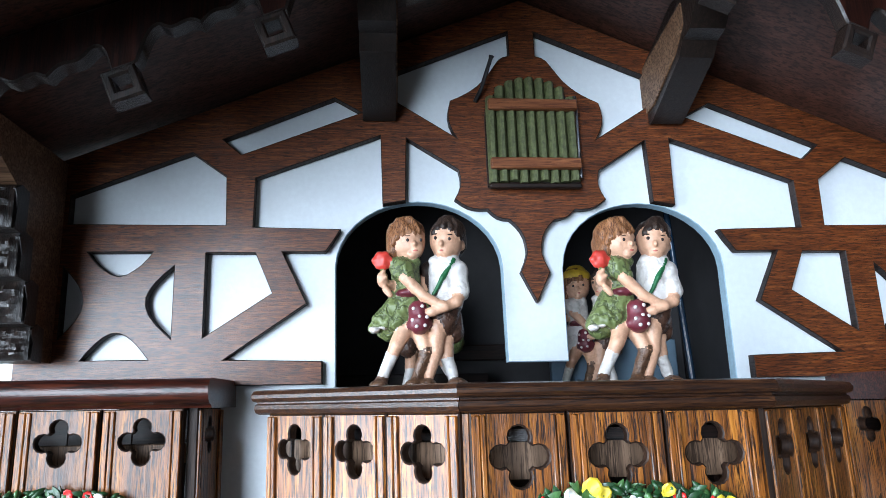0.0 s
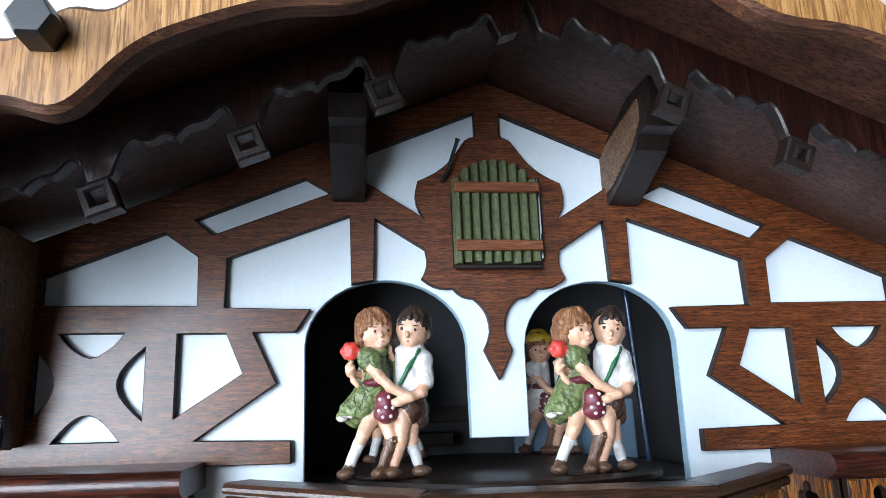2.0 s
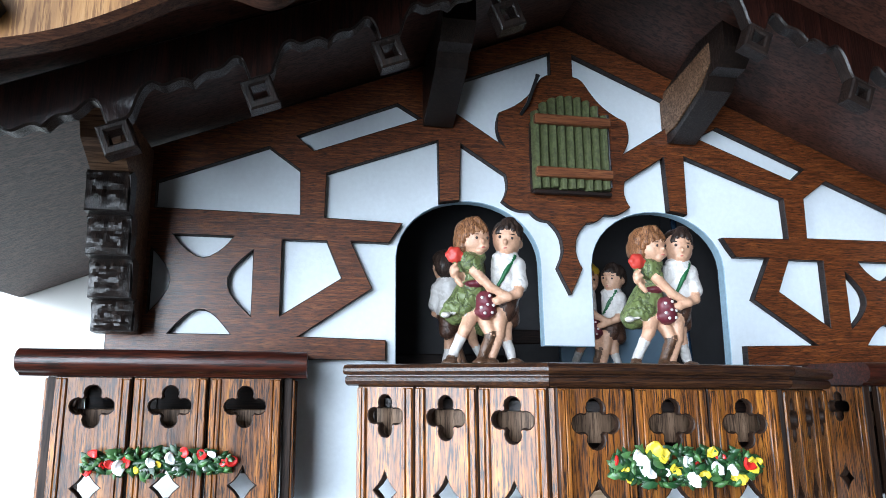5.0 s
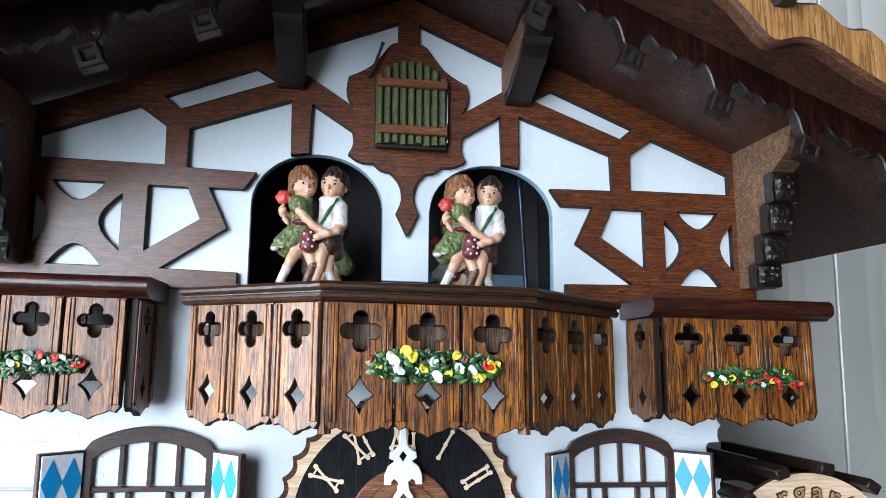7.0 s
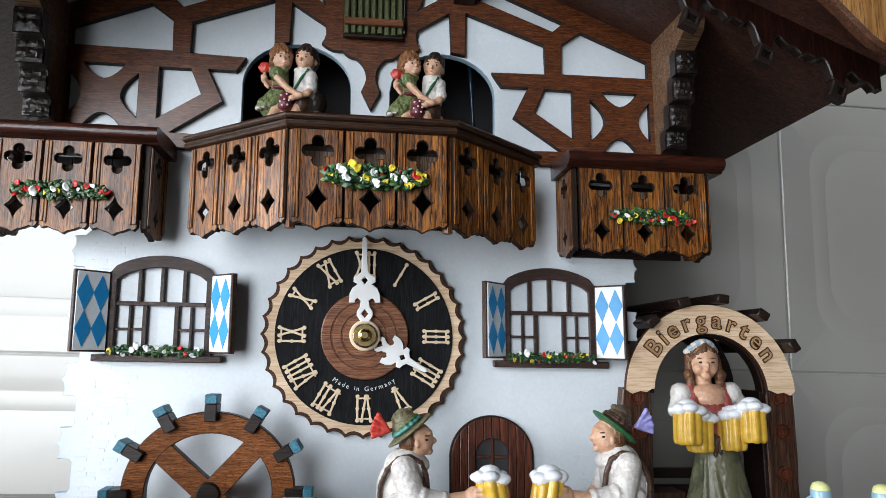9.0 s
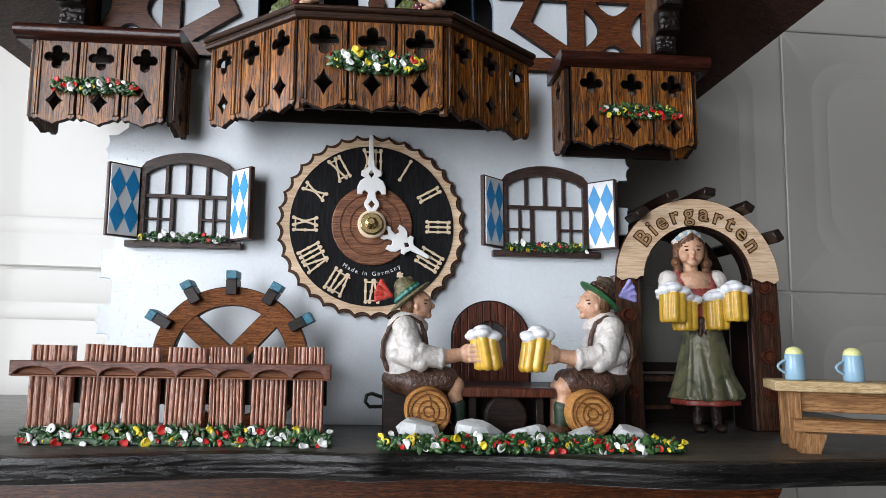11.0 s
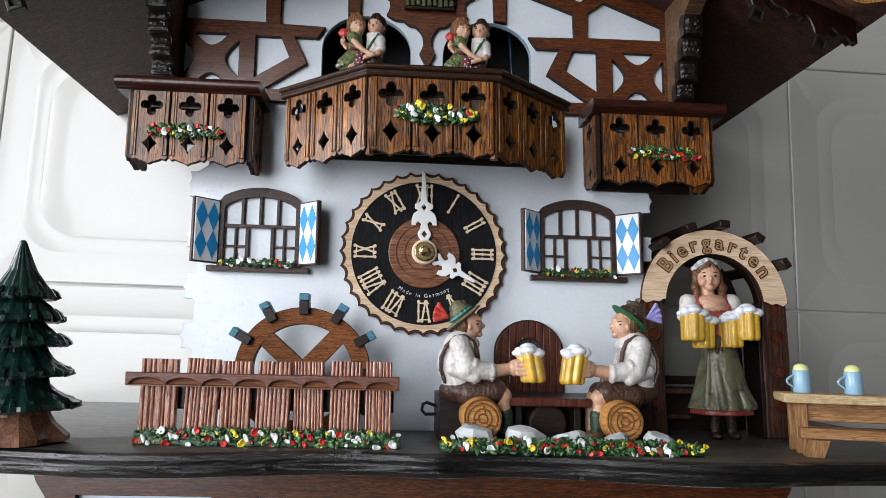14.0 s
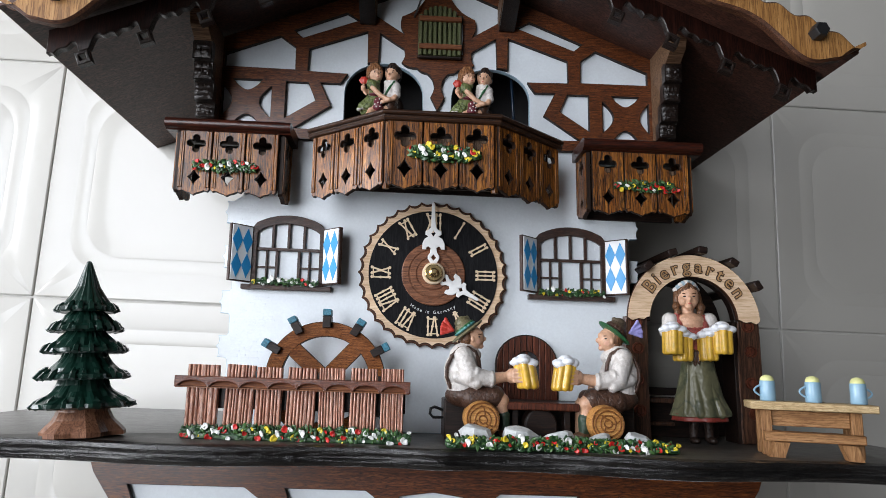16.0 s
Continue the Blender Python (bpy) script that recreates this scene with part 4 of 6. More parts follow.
def small_balcony(side):
    b = thing("balcony", (side * 148, -16, 174), "small side balcony of brown boards with clover cut-outs", "balcony", "clock balconies")
    xa, xb = (-185.6, -114.8) if side < 0 else (113.4, 186.0)
    up = 1.6 if side < 0 else 0.8
    top, low = 222.5 + up, 174.0 + 1.5 * up
    balcony_run(b, (xa, -30), (xb, -30), 3, top, low, 40 + side, 0.92)
    balcony_run(b, (xa, -1.0), (xa, -30), 1, top, low, 50 + side, 0.8)
    balcony_run(b, (xb, -30), (xb, -1.0), 1, top, low, 60 + side, 0.8)
    ra, rb = (-196, -107) if side < 0 else (107, 196)
    prof = [(-34.2 - 4.0 * math.sin(math.pi * i / 10), -0.2 - 3.9 * (1 - math.cos(math.pi * i / 10))) for i in range(11)] + [(-33, -9), (-0.4, -9), (-0.4, 0)]
    g = Geo().prism([(y, 231.6 + up + z) for y, z in prof], ra, rb, "x")
    part("rail", g, RAIL, b, "glossy red-brown cap rail", 25)
    part("inner_rail", Geo().box(xa + 2, xb - 2, -24, -21, 207.6, 213.4, 0.3), BACKBOARD, b, "rough rail behind the cut-outs")
    # dark boards added over the white front, as shade behind the cut-outs
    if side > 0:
        part("inner_back", Geo().box(xa + 2, xb - 2, -3.4, -0.6, 178, 221, 0.2), DARKWOOD, b, "added dark board standing for shade behind the cut-outs")
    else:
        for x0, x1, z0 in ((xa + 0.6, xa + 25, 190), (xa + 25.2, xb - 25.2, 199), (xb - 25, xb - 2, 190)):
            part("inner_back", Geo().box(x0, x1, -3.4, -0.6, z0, 223.6, 0.2), DARKWOOD, b, "added dark board standing for shade behind the cut-outs")
    return b


small_balcony(-1)
small_balcony(1)

# ---- garlands of leaves and tiny flowers ----
def leaf_geo(rnd, centre, size):
    """A small curled leaf."""
    a, tilt = rnd.uniform(0, 6.28), rnd.uniform(-0.8, 0.8)
    u = Vector((math.cos(a), rnd.uniform(-0.5, 0.1), math.sin(a) * 0.8)).normalized()
    w = Vector((0, -1, 0)).cross(u).normalized()
    o = Vector((0, -1, 0)) * 1.0
    c = Vector(centre)
    L, W = size, size * 0.42
    pts = [c - u * L, c - u * L * 0.3 + w * W + o * 0.3, c + u * L * 0.4 + w * W * 0.8 + o * 0.2, c + u * L, c + u * L * 0.4 - w * W * 0.8 + o * 0.2, c - u * L * 0.3 - w * W + o * 0.3, c + o * (0.8 + tilt * 0.4)]
    pts += [p - o * 0.5 for p in pts[:6]]
    f = [(i, (i + 1) % 6, 6) for i in range(6)] + [(i, 7 + i, 7 + (i + 1) % 6, (i + 1) % 6) for i in range(6)]
    return pts, f


def blossom_mesh(name, mat, seed):
    """A dab of paint pressed into a flower: one or two folded discs with a dent."""
    rnd = random.Random(seed)
    g = Geo()
    for i in range(1 + seed % 2):
        n, c = 9, (rnd.uniform(-0.5, 0.5) * i, -0.25 * i, rnd.uniform(-0.6, 0.6) * i)
        rx, rz, fold = rnd.uniform(1.2, 1.7), rnd.uniform(0.9, 1.4), rnd.uniform(0.2, 0.6)
        rings = []
        for kr, ky in ((0.35, -0.2), (0.75, -0.42), (1.0, -0.2), (0.9, 0.2)):
            rings.append([(c[0] + rx * kr * math.cos(t), c[1] + ky - fold * kr * math.cos(2 * t), c[2] + rz * kr * math.sin(t) * (1 + 0.15 * math.sin(3 * t))) for t in [2 * math.pi * j / n for j in range(n)]])
        pts = [p for r in rings for p in r]
        faces = [tuple(range(n)), tuple(range(3 * n, 4 * n))[::-1]]
        faces += [(l * n + j, l * n + (j + 1) % n, (l + 1) * n + (j + 1) % n, (l + 1) * n + j) for l in range(3) for j in range(n)]
        g.add(pts, faces)
    return mesh_of(name, g, mat, (0, 0, 0), 50, False)


BLOSSOMS = [(nm, blossom_mesh(nm, mt, k * 7 + j)) for j, (nm, mt) in enumerate((("red_flower", F_RED), ("white_flower", F_WHITE), ("yellow_flower", F_YELLOW))) for k in range(3)]


def garland(label, x0, x1, y, z, hgt, deep, leaves, flowers, seed, size=2.6, bloom=1.0):
    rnd = random.Random(seed)
    ob = thing("flower_garland", ((x0 + x1) / 2, y, z - hgt / 2), label, "flower garland", "flower garlands")
    dark, pale = Geo(), Geo()
    for i in range(int(leaves * 1.7)):
        t = rnd.random()
        edge = 1 - 0.55 * abs(2 * t - 1) ** 3
        deep_at = rnd.uniform(0, deep)
        (pale if i % 5 < 2 else dark).add(*leaf_geo(rnd, (x0 + (x1 - x0) * t, y - deep_at, z + rnd.uniform(-0.5, 0.5) * hgt * edge), size * rnd.uniform(0.45, 0.9)))
    core = [(x0 + (x1 - x0) * i / 8, y - deep * 0.3, z - hgt * 0.1 + rnd.uniform(-1, 1) * hgt * 0.08) for i in range(9)]
    dark.tube(core, [hgt * 0.10] + [hgt * 0.18] * 7 + [hgt * 0.10], 8)
    part("leaves", dark, LEAF, ob, "moulded dark green leaves", 60)
    part("leaves", pale, PALELEAF, ob, "moulded pale green leaves", 60)
    for i in range(flowers):
        t = (i + rnd.uniform(0.15, 0.85)) / flowers
        nm, me = BLOSSOMS[rnd.choices((0, 3, 6), (4, 4, 2 if bloom < 1.3 else 3))[0] + rnd.randrange(3)]
        s = rnd.uniform(0.6, 1.3) * bloom
        m = local(ob, x0 + (x1 - x0) * t, y - deep * rnd.uniform(0.55, 1.0) - 0.3, z + rnd.uniform(-0.45, 0.45) * hgt, rnd.uniform(-30, 30), rnd.uniform(0, 70), rnd.uniform(-35, 35))
        shared(nm, me, ob, m @ Matrix.Diagonal((s, s, s, 1)))
    return ob


garland("painted flower garland on the bay balcony's front", -20.5, 25.5, -80.5, 199.6, 10.5, 4.0, 170, 24, 1, 3.0, 1.45)
garland("painted flower garland on a small side balcony", -174, -129, -34.2, 197.5, 8.5, 3.4, 130, 19, 2, 2.6, 1.2)
garland("painted flower garland on a small side balcony", 129, 176, -34.2, 197, 8.5, 3.4, 130, 19, 3, 2.6, 1.2)

# ---- the dial ----
dial = thing("clock_dial", (0, -0.5, 75), "round black dial with pale wooden Roman numerals and scalloped rim", "clock dial")
C = (-1.0, 130.1)


def scallop(r, depth, n, k=6):
    pts = []
    for i in range(n):
        for j in range(k):
            a = 2 * math.pi * (i + j / k) / n
            rr = r - depth * math.sin(math.pi * j / k) ** 0.8
            pts.append((C[0] + rr * math.cos(a), C[1] + rr * math.sin(a)))
    return pts


DY = -6.0
part("back_plate", Geo().fret([scallop(56.2, 2.3, 36)], DY + 1.1, -0.6, 0.3), BURNT, dial, "dark brown scalloped back plate")
part("rim_plate", Geo().fret([scallop(54.3, 2.3, 36)], DY, DY + 1.0, 0.3, 0, 1), [SIGNWOOD, BURNT], dial, "pale wood scalloped rim")
part("dial_face", Geo().fret([arc(*C, 48.2, 0, 355, 71)], DY - 0.7, DY + 0.6, 0.15), BLACKFACE, dial, "black stained face with brushed grain")
g = Geo()
prof = [(23.6, 0), (23.6, 1.6), (23.0, 2.0), (18.6, 2.0), (18.2, 1.3), (17.4, 1.3), (17.0, 2.0), (13.0, 2.0), (12.6, 1.3), (11.8, 1.3), (11.4, 2.0), (0.1, 2.0)]
g.lathe(prof, (C[0], DY - 0.7, C[1]), "y", 72)
part("centre_disc", g, DISC, dial, "turned red-brown wooden disc with rings", 25)


def bone(g, x, z0, z1, x2=None, w=0.62):
    """A turned-looking bar with knobs at its ends and middle."""
    x2 = x if x2 is None else x2
    d = Vector((x2 - x, z1 - z0))
    n = Vector((-d.y, d.x)).normalized()
    pts = []
    steps = [(0.0, 0.5), (0.03, 1.5), (0.09, 1.6), (0.14, 0.9), (0.3, 0.85), (0.44, 0.95), (0.5, 1.55), (0.56, 0.95), (0.7, 0.85), (0.86, 0.9), (0.91, 1.6), (0.97, 1.5), (1.0, 0.5)]
    for t, k in steps:
        p = Vector((x, z0)) + d * t
        pts.append(p + n * w * k)
    for t, k in steps[::-1]:
        p = Vector((x, z0)) + d * t
        pts.append(p - n * w * k)
    return [(p.x, p.y) for p in pts]


def numeral(text):
    strokes, x = [], 0.0
    for ch in text:
        if ch == "I":
            strokes.append((x + 1.3, 0, 1, None))
            x += 3.0
        elif ch == "V":
            strokes += [(x + 3.4, 0, 1, x + 0.9), (x + 3.7, 0, 1, x + 6.2)]
            x += 7.0
        else:
            strokes += [(x + 0.9, 0, 1, x + 5.9), (x + 5.9, 0, 1, x + 0.9)]
            x += 6.8
    return strokes, x


for hour, text in enumerate(("I", "II", "III", "IIII", "V", "VI", "VII", "VIII", "IX", "X", "XI", "XII"), 1):
    strokes, width = numeral(text)
    fit_w = min(1.0, 15.5 / width)
    g = Geo()
    for k, (x, a, b, x2) in enumerate(strokes):
        y = DY - 1.55 - 0.12 * (k % 2)
        x, x2 = (x - width / 2) * fit_w, ((x2 if x2 is not None else x) - width / 2) * fit_w
        g.fret([bone(g, x, 31.4, 46.6, x2, 0.66)], y, DY - 0.75, 0.12)
    if len(strokes) > 1:
        for zz in (33.4, 44.6):
            g.box(-width / 2 * fit_w + 1.3, width / 2 * fit_w - 1.3, DY - 1.45, DY - 0.76, zz - 0.45, zz + 0.45, 0.15)
    g.turned(Matrix.Translation((C[0], 0, C[1])) @ pose(0, 0, 0, 0, 30 * hour, 0))
    part("numeral", g, BONE, dial)


def hand_loops(tip, fork, scale):
    """Outline of a carved fretted hand pointing up, with its two holes."""
    half = [(2.6, -1), (2.6, 8), (4.4, 11), (4.4, 13), (2.8, 15.5), (2.2, 19), (4.0, 20.5), (5.2, 19.6), (5.6, 18), (8.6, 18), (8.4, 22.5), (6.9, 26), (3.9, 28.2), (6.2, 29.5), (6.0, 32.2), (3.8, 33.2), (2.0, 35), (1.6, 40), (1.2, tip - 1.2), (0.0, tip)]
    full = half + [(-x, z) for x, z in half[-2::-1]]
    holes = [[(0, 9.5), (2.0, 11.8), (0, 14.4), (-2.0, 11.8)], [(0, 28.0), (1.7, 30.4), (0, 32.6), (-1.7, 30.4)]]
    return [[(x * scale, z * scale) for x, z in lp] for lp in [full] + holes]


g = Geo().fret(hand_loops(55.0, 0, 0.98), -1.2, 0, 0.3).turned(Matrix.Translation((C[0], DY - 6.2, C[1])) @ pose(0, 0, 0, 0, -1, 0))
part("minute_hand", g, PLASTIC, dial, "white fretted minute hand pointing up")
short = [[(x * 0.98, z * 0.77) for x, z in lp] for lp in hand_loops(50.0, 0, 1.0)]
g = Geo().fret(short, -1.2, 0, 0.3).turned(Matrix.Translation((C[0], DY - 3.6, C[1])) @ pose(0, 0, 0, 0, 119, 0))
part("hour_hand", g, PLASTIC, dial, "white fretted hour hand pointing at four")
part("bushing", Geo().lathe([(8.3, 2), (8.3, 6.6), (7.6, 7.4), (6.6, 7.4), (6.6, 2)], (C[0], DY, C[1]), "y", 40), BONE, dial, "cream ring round the pointer axle")
part("hand_nut", Geo().lathe([(6.4, 5), (6.4, 9.4), (5.8, 10), (3.6, 10), (3.2, 11.5), (2.2, 12.2), (2.2, 16.5), (1.7, 17), (0.1, 17)], (C[0], DY, C[1]), "y", 36), BRASS, dial, "polished brass nut")
word = letters("Made in Germany", 3.5, 0.15)
total = 72.0
widths = [w + 0.75 for _, w in word]
span = sum(widths)
pos = 0.0
for (gl, w), full in zip(word, widths):
    ang = -total / 2 + total * (pos + full / 2) / span
    pos += full
    if not gl.v:
        continue
    gl.turned(Matrix.Translation((C[0], DY - 0.85, C[1])) @ pose(0, 0, 0, 0, -ang, 0) @ Matrix.Translation((0, 0, -29.6)))
    part("printed_letter", gl, PRINT, dial)

# ---- windows with blue and white shutters ----
WINFRAME = wood("dark_window_frame_wood", (0.010, 0.004, 0.003), (0.050, 0.020, 0.012), (0.12, 0.055, 0.036), "x", 0.36, 0.45, 3.0, 1.4, 0.2)


def toy_window(cx, label):
    w = thing("window", (cx, -0.5, 114), label, "toy window", "toy windows")
    bars = [(-23.5, 143.6, 23.5, 146.0), (-23.5, 130, -10, 131.8), (10, 130, 23.5, 131.8)]
    outer = [(-27, 117.5), (-27, 161)] + arc(0, 139, 41, 132, 48, 14, 32)[1:-1] + [(27, 161), (27, 117.5)]
    inner = [(-23.2, 119), (-23.2, 157.5)] + arc(0, 138, 36, 130, 50, 12, 26.5)[1:-1] + [(23.2, 157.5), (23.2, 119)]
    part("window_frame", Geo().fret([[(cx + x, z) for x, z in outer], [(cx + x, z) for x, z in inner]], -3.6, -0.4, 0.3), WINFRAME, w, "dark brown arched frame")
    for x in (-11.6, 0, 11.6):
        top = 138 + 26.5 * math.sqrt(max(0, 1 - (x / 36) ** 2)) + 0.4
        part("muntin", Geo().box(cx + x - 1.0, cx + x + 1.0, -3.0, -0.5, 146.2, top, 0.2), WINFRAME, w)
    part("muntin", Geo().box(cx - 23, cx + 23, -3.2, -0.5, 143.8, 146.0, 0.2), WINFRAME, w)
    for x in (-8.2, 8.2):
        part("muntin", Geo().box(cx + x - 1.1, cx + x + 1.1, -3.0, -0.5, 119.2, 143.6, 0.2), WINFRAME, w)
    for s in (-1, 1):
        part("muntin", Geo().box(cx + s * 15.8 - 0.7, cx + s * 15.8 + 0.7, -2.8, -0.5, 119.2, 143.6, 0.2), WINFRAME, w)
        a, b = sorted((cx + s * 9.4, cx + s * 23))
        for x0, x1 in ((a, cx + s * 15.8 - 0.8 if s > 0 else cx + s * 15.8 - 0.8), (cx + s * 15.8 + 0.8, b)):
            part("muntin", Geo().box(x0, x1, -2.8, -0.5, 130.6, 132.0, 0.2), WINFRAME, w)
    part("sill", Geo().box(cx - 33, cx + 33, -6.0, -0.4, 114.2, 118.0, 0.4), WINFRAME, w, "dark brown sill")
    for s in (-1, 1):
        wd, ht = 18.5, 42.2
        sh = Geo().box(0, wd, 0, 3.0, 0, ht, 0.3, 1).box(1.0, wd - 1.0, -0.7, 0.1, 1.0, ht - 1.0, 0.2, 0)
        ang = -44 if s > 0 else -136
        hinge = Matrix.Translation((cx + s * 26.0, -3.8, 119.1)) @ pose(0, 0, 0, 0, 0, ang)
        if s < 0:
            hinge = hinge @ Matrix.Diagonal((1, -1, 1, 1))
        part_ob = part("shutter", sh.turned(hinge), [LATTICEWHITE, WINFRAME], w, "open shutter, white with blue diamonds")
        for i in range(2):
            for j in range(2):
                xc, zc = 1.0 + (wd - 2) * (i + 0.5) / 2, 2.6 + (ht - 5.2) * (j + 0.5) / 2
                hw, hh = (wd - 2) / 4, (ht - 5.2) / 4
                d = Geo().fret([[(xc, zc - hh), (xc + hw, zc), (xc, zc + hh), (xc - hw, zc)]], -1.0, -0.72, 0.04)
                part("diamond", d.turned(hinge), BLUE, part_ob, "blue painted diamond")


toy_window(-109.7, "arched white-backed toy window with open blue and white diamond shutters")
toy_window(103.8, "arched white-backed toy window with open blue and white diamond shutters")
garland("small flower garland on a toy window sill", -134, -86, -6.4, 120, 5.5, 2, 80, 14, 5, 2.2, 1.1)
garland("small flower garland on a toy window sill", 79, 128, -6.4, 120, 5.5, 2, 80, 14, 6, 2.2, 1.1)

# ---- arched door in the white front ----
door2 = thing("arched_door", (69.5, -0.5, ZD), "small arched red-brown plank door in the white front", "toy door")
dl = [(46, ZD + 0.3), (46, 64)] + arc(69.5, 64, 23.5, 178, 2, 24) + [(93, 64), (93, ZD + 0.3)]
hole = [(60.4, 50), (60.4, 65.5)] + arc(69.5, 65.5, 9.1, 175, 5, 10) + [(78.6, 65.5), (78.6, 50)]
part("door_frame", Geo().fret([dl, hole], -2.4, -0.4, 0.3), DARKWOOD, door2, "dark edge board of the door")
edges = [47.0, 51.6, 56.0, 60.3, 64.9, 69.5, 74.1, 78.7, 83.0, 87.4, 92.0]
for x0, x1 in zip(edges[:-1], edges[1:]):
    xs = [x0 + 0.15 + (x1 - x0 - 0.3) * i / 4 for i in range(5)]
    crown = [(x, 64 + math.sqrt(max(0.0, 22.5 ** 2 - (x - 69.5) ** 2))) for x in xs]
    if 60 < (x0 + x1) / 2 < 79:
        low = [(x, 65.5 + math.sqrt(max(0.0, 9.2 ** 2 - (x - 69.5) ** 2))) for x in xs]
        part("door_plank", Geo().fret([low + crown[::-1]], -3.7, -2.45, 0.25), DOORWOOD, door2)
        part("door_plank", Geo().fret([[(xs[0], ZD + 0.5), (xs[-1], ZD + 0.5), (xs[-1], 49.8), (xs[0], 49.8)]], -3.7, -2.45, 0.25), DOORWOOD, door2)
    else:
        part("door_plank", Geo().fret([[(xs[0], ZD + 0.5), (xs[-1], ZD + 0.5)] + crown[::-1]], -3.7, -2.45, 0.25), DOORWOOD, door2)
part("peep_hole", Geo().fret([hole], -0.9, -0.3, 0.05), SHADOWBOX, door2, "dark arched opening")
part("peep_bar", Geo().box(68.7, 70.3, -3.4, -2.5, 50, 74.4, 0.2), DOORWOOD, door2)
part("peep_bar", Geo().box(60.6, 78.4, -3.2, -2.5, 63.6, 65.0, 0.2), DOORWOOD, door2)

# ---- figures: one carved and painted mesh each ----
def mass_distance(p, q):
    """Distance of the points q (n x 3) from the skin of one mass of a figure."""
    if p[0] == "c":
        a, b = np.array(p[1], np.float32), np.array(p[2], np.float32)
        d = b - a
        t = np.clip(((q - a) @ d) / max(d @ d, 1e-9), 0, 1)
        return np.linalg.norm(q - a - t[:, None] * d, axis=1) - (p[3] + (p[4] - p[3]) * t)
    if p[0] == "s":
        t = np.clip((q[:, 2] - p[1][2]) / p[5], 0, 1)
        fold = 1 + 0.05 * np.sin(p[6] * np.arctan2(q[:, 1] - p[1][1], q[:, 0] - p[1][0])) * (1 - t)
        rad = np.hypot(q[:, 0] - p[1][0], (q[:, 1] - p[1][1]) * 1.12) - (p[2] + (p[4] - p[2]) * t ** 0.75) * fold
        return np.maximum(rad, np.maximum(p[1][2] - q[:, 2], q[:, 2] - p[1][2] - p[5]))
    q = q - np.array(p[1], np.float32)
    if len(p) > 4:
        q = q @ np.array(pose(0, 0, 0, *p[4]).to_3x3(), np.float32)
    r = np.array(p[2], np.float32)
    k = np.linalg.norm(q / r, axis=1)
    return k * (k - 1) / np.maximum(np.linalg.norm(q / (r * r), axis=1), 1e-6)


def carved_skin(prims, h):
    """One closed skin round all masses, by surface nets on a grid of step h."""
    lo, hi = np.full(3, 1e9), np.full(3, -1e9)
    boxes = []
    for p in prims:
        if p[0] == "c":
            r = max(p[3], p[4])
            a, b = np.minimum(p[1], p[2]) - r, np.maximum(p[1], p[2]) + r
        elif p[0] == "s":
            r = p[2] * 1.06
            a, b = np.array(p[1]) - (r, r, 0), np.array(p[1]) + (r, r, p[5])
            boxes.append((a, b))
            lo, hi = np.minimum(lo, a), np.maximum(hi, b)
            continue
        else:
            r = max(p[2]) if len(p) > 4 else np.array(p[2])
            a, b = np.array(p[1]) - r, np.array(p[1]) + r
        boxes.append((a, b))
        lo, hi = np.minimum(lo, a), np.maximum(hi, b)
    lo, n = lo - 3 * h, np.ceil((hi - lo + 6 * h) / h).astype(int) + 1
    F = np.full(n, 9.0, np.float32)
    for p, (a, b) in zip(prims, boxes):
        i0 = np.maximum(((a - 2.5 - lo) / h).astype(int), 0)
        i1 = np.minimum(((b + 2.5 - lo) / h).astype(int) + 2, n)
        ax = [(lo[k] + h * np.arange(i0[k], i1[k])).astype(np.float32) for k in range(3)]
        q = np.stack(np.meshgrid(*ax, indexing="ij"), -1)
        d = mass_distance(p, q.reshape(-1, 3)).reshape(q.shape[:3])
        part_f = F[i0[0]:i1[0], i0[1]:i1[1], i0[2]:i1[2]]
        s = np.clip(0.5 + 0.5 * (part_f - d) / 0.5, 0, 1)
        part_f[...] = part_f * (1 - s) + d * s - 0.5 * s * (1 - s)
    inside = F < 0
    c = [(i, j, k) for i in (0, 1) for j in (0, 1) for k in (0, 1)]
    m = n - 1
    cut = lambda A, o: A[o[0]:o[0] + m[0], o[1]:o[1] + m[1], o[2]:o[2] + m[2]]
    count = sum(cut(inside, o).astype(np.int8) for o in c)
    cells = np.argwhere((count > 0) & (count < 8))
    acc, num = np.zeros((len(cells), 3), np.float32), np.zeros(len(cells), np.float32)
    for i, o in enumerate(c):
        for o2 in c[i + 1:]:
            if sum(abs(x - y) for x, y in zip(o, o2)) != 1:
                continue
            fa, fb = F[tuple((cells + o).T)], F[tuple((cells + o2).T)]
            x = (fa < 0) != (fb < 0)
            t = np.where(x, fa / np.where(x, fa - fb, 1), 0)
            acc += np.where(x[:, None], np.array(o) + (np.array(o2) - np.array(o)) * t[:, None], 0)
            num += x
    verts = lo + h * (cells + acc / num[:, None])
    index = np.full(m, -1)
    index[tuple(cells.T)] = np.arange(len(cells))
    quads = []
    for axis in range(3):
        u, v = (axis + 1) % 3, (axis + 2) % 3
        e = np.eye(3, dtype=int)
        a = np.argwhere(inside[tuple(slice(0, -1) if k == axis else slice(1, -1) for k in range(3))] != inside[tuple(slice(1, None) if k == axis else slice(1, -1) for k in range(3))])
        a = a + e[u] + e[v]
        first = inside[tuple(a.T)]
        q = np.stack([index[tuple((a - e[u] - e[v]).T)], index[tuple((a - e[v]).T)], index[tuple(a.T)], index[tuple((a - e[u]).T)]], 1)
        q[~first] = q[~first][:, ::-1]
        quads.append(q)
    return verts, np.concatenate(quads)


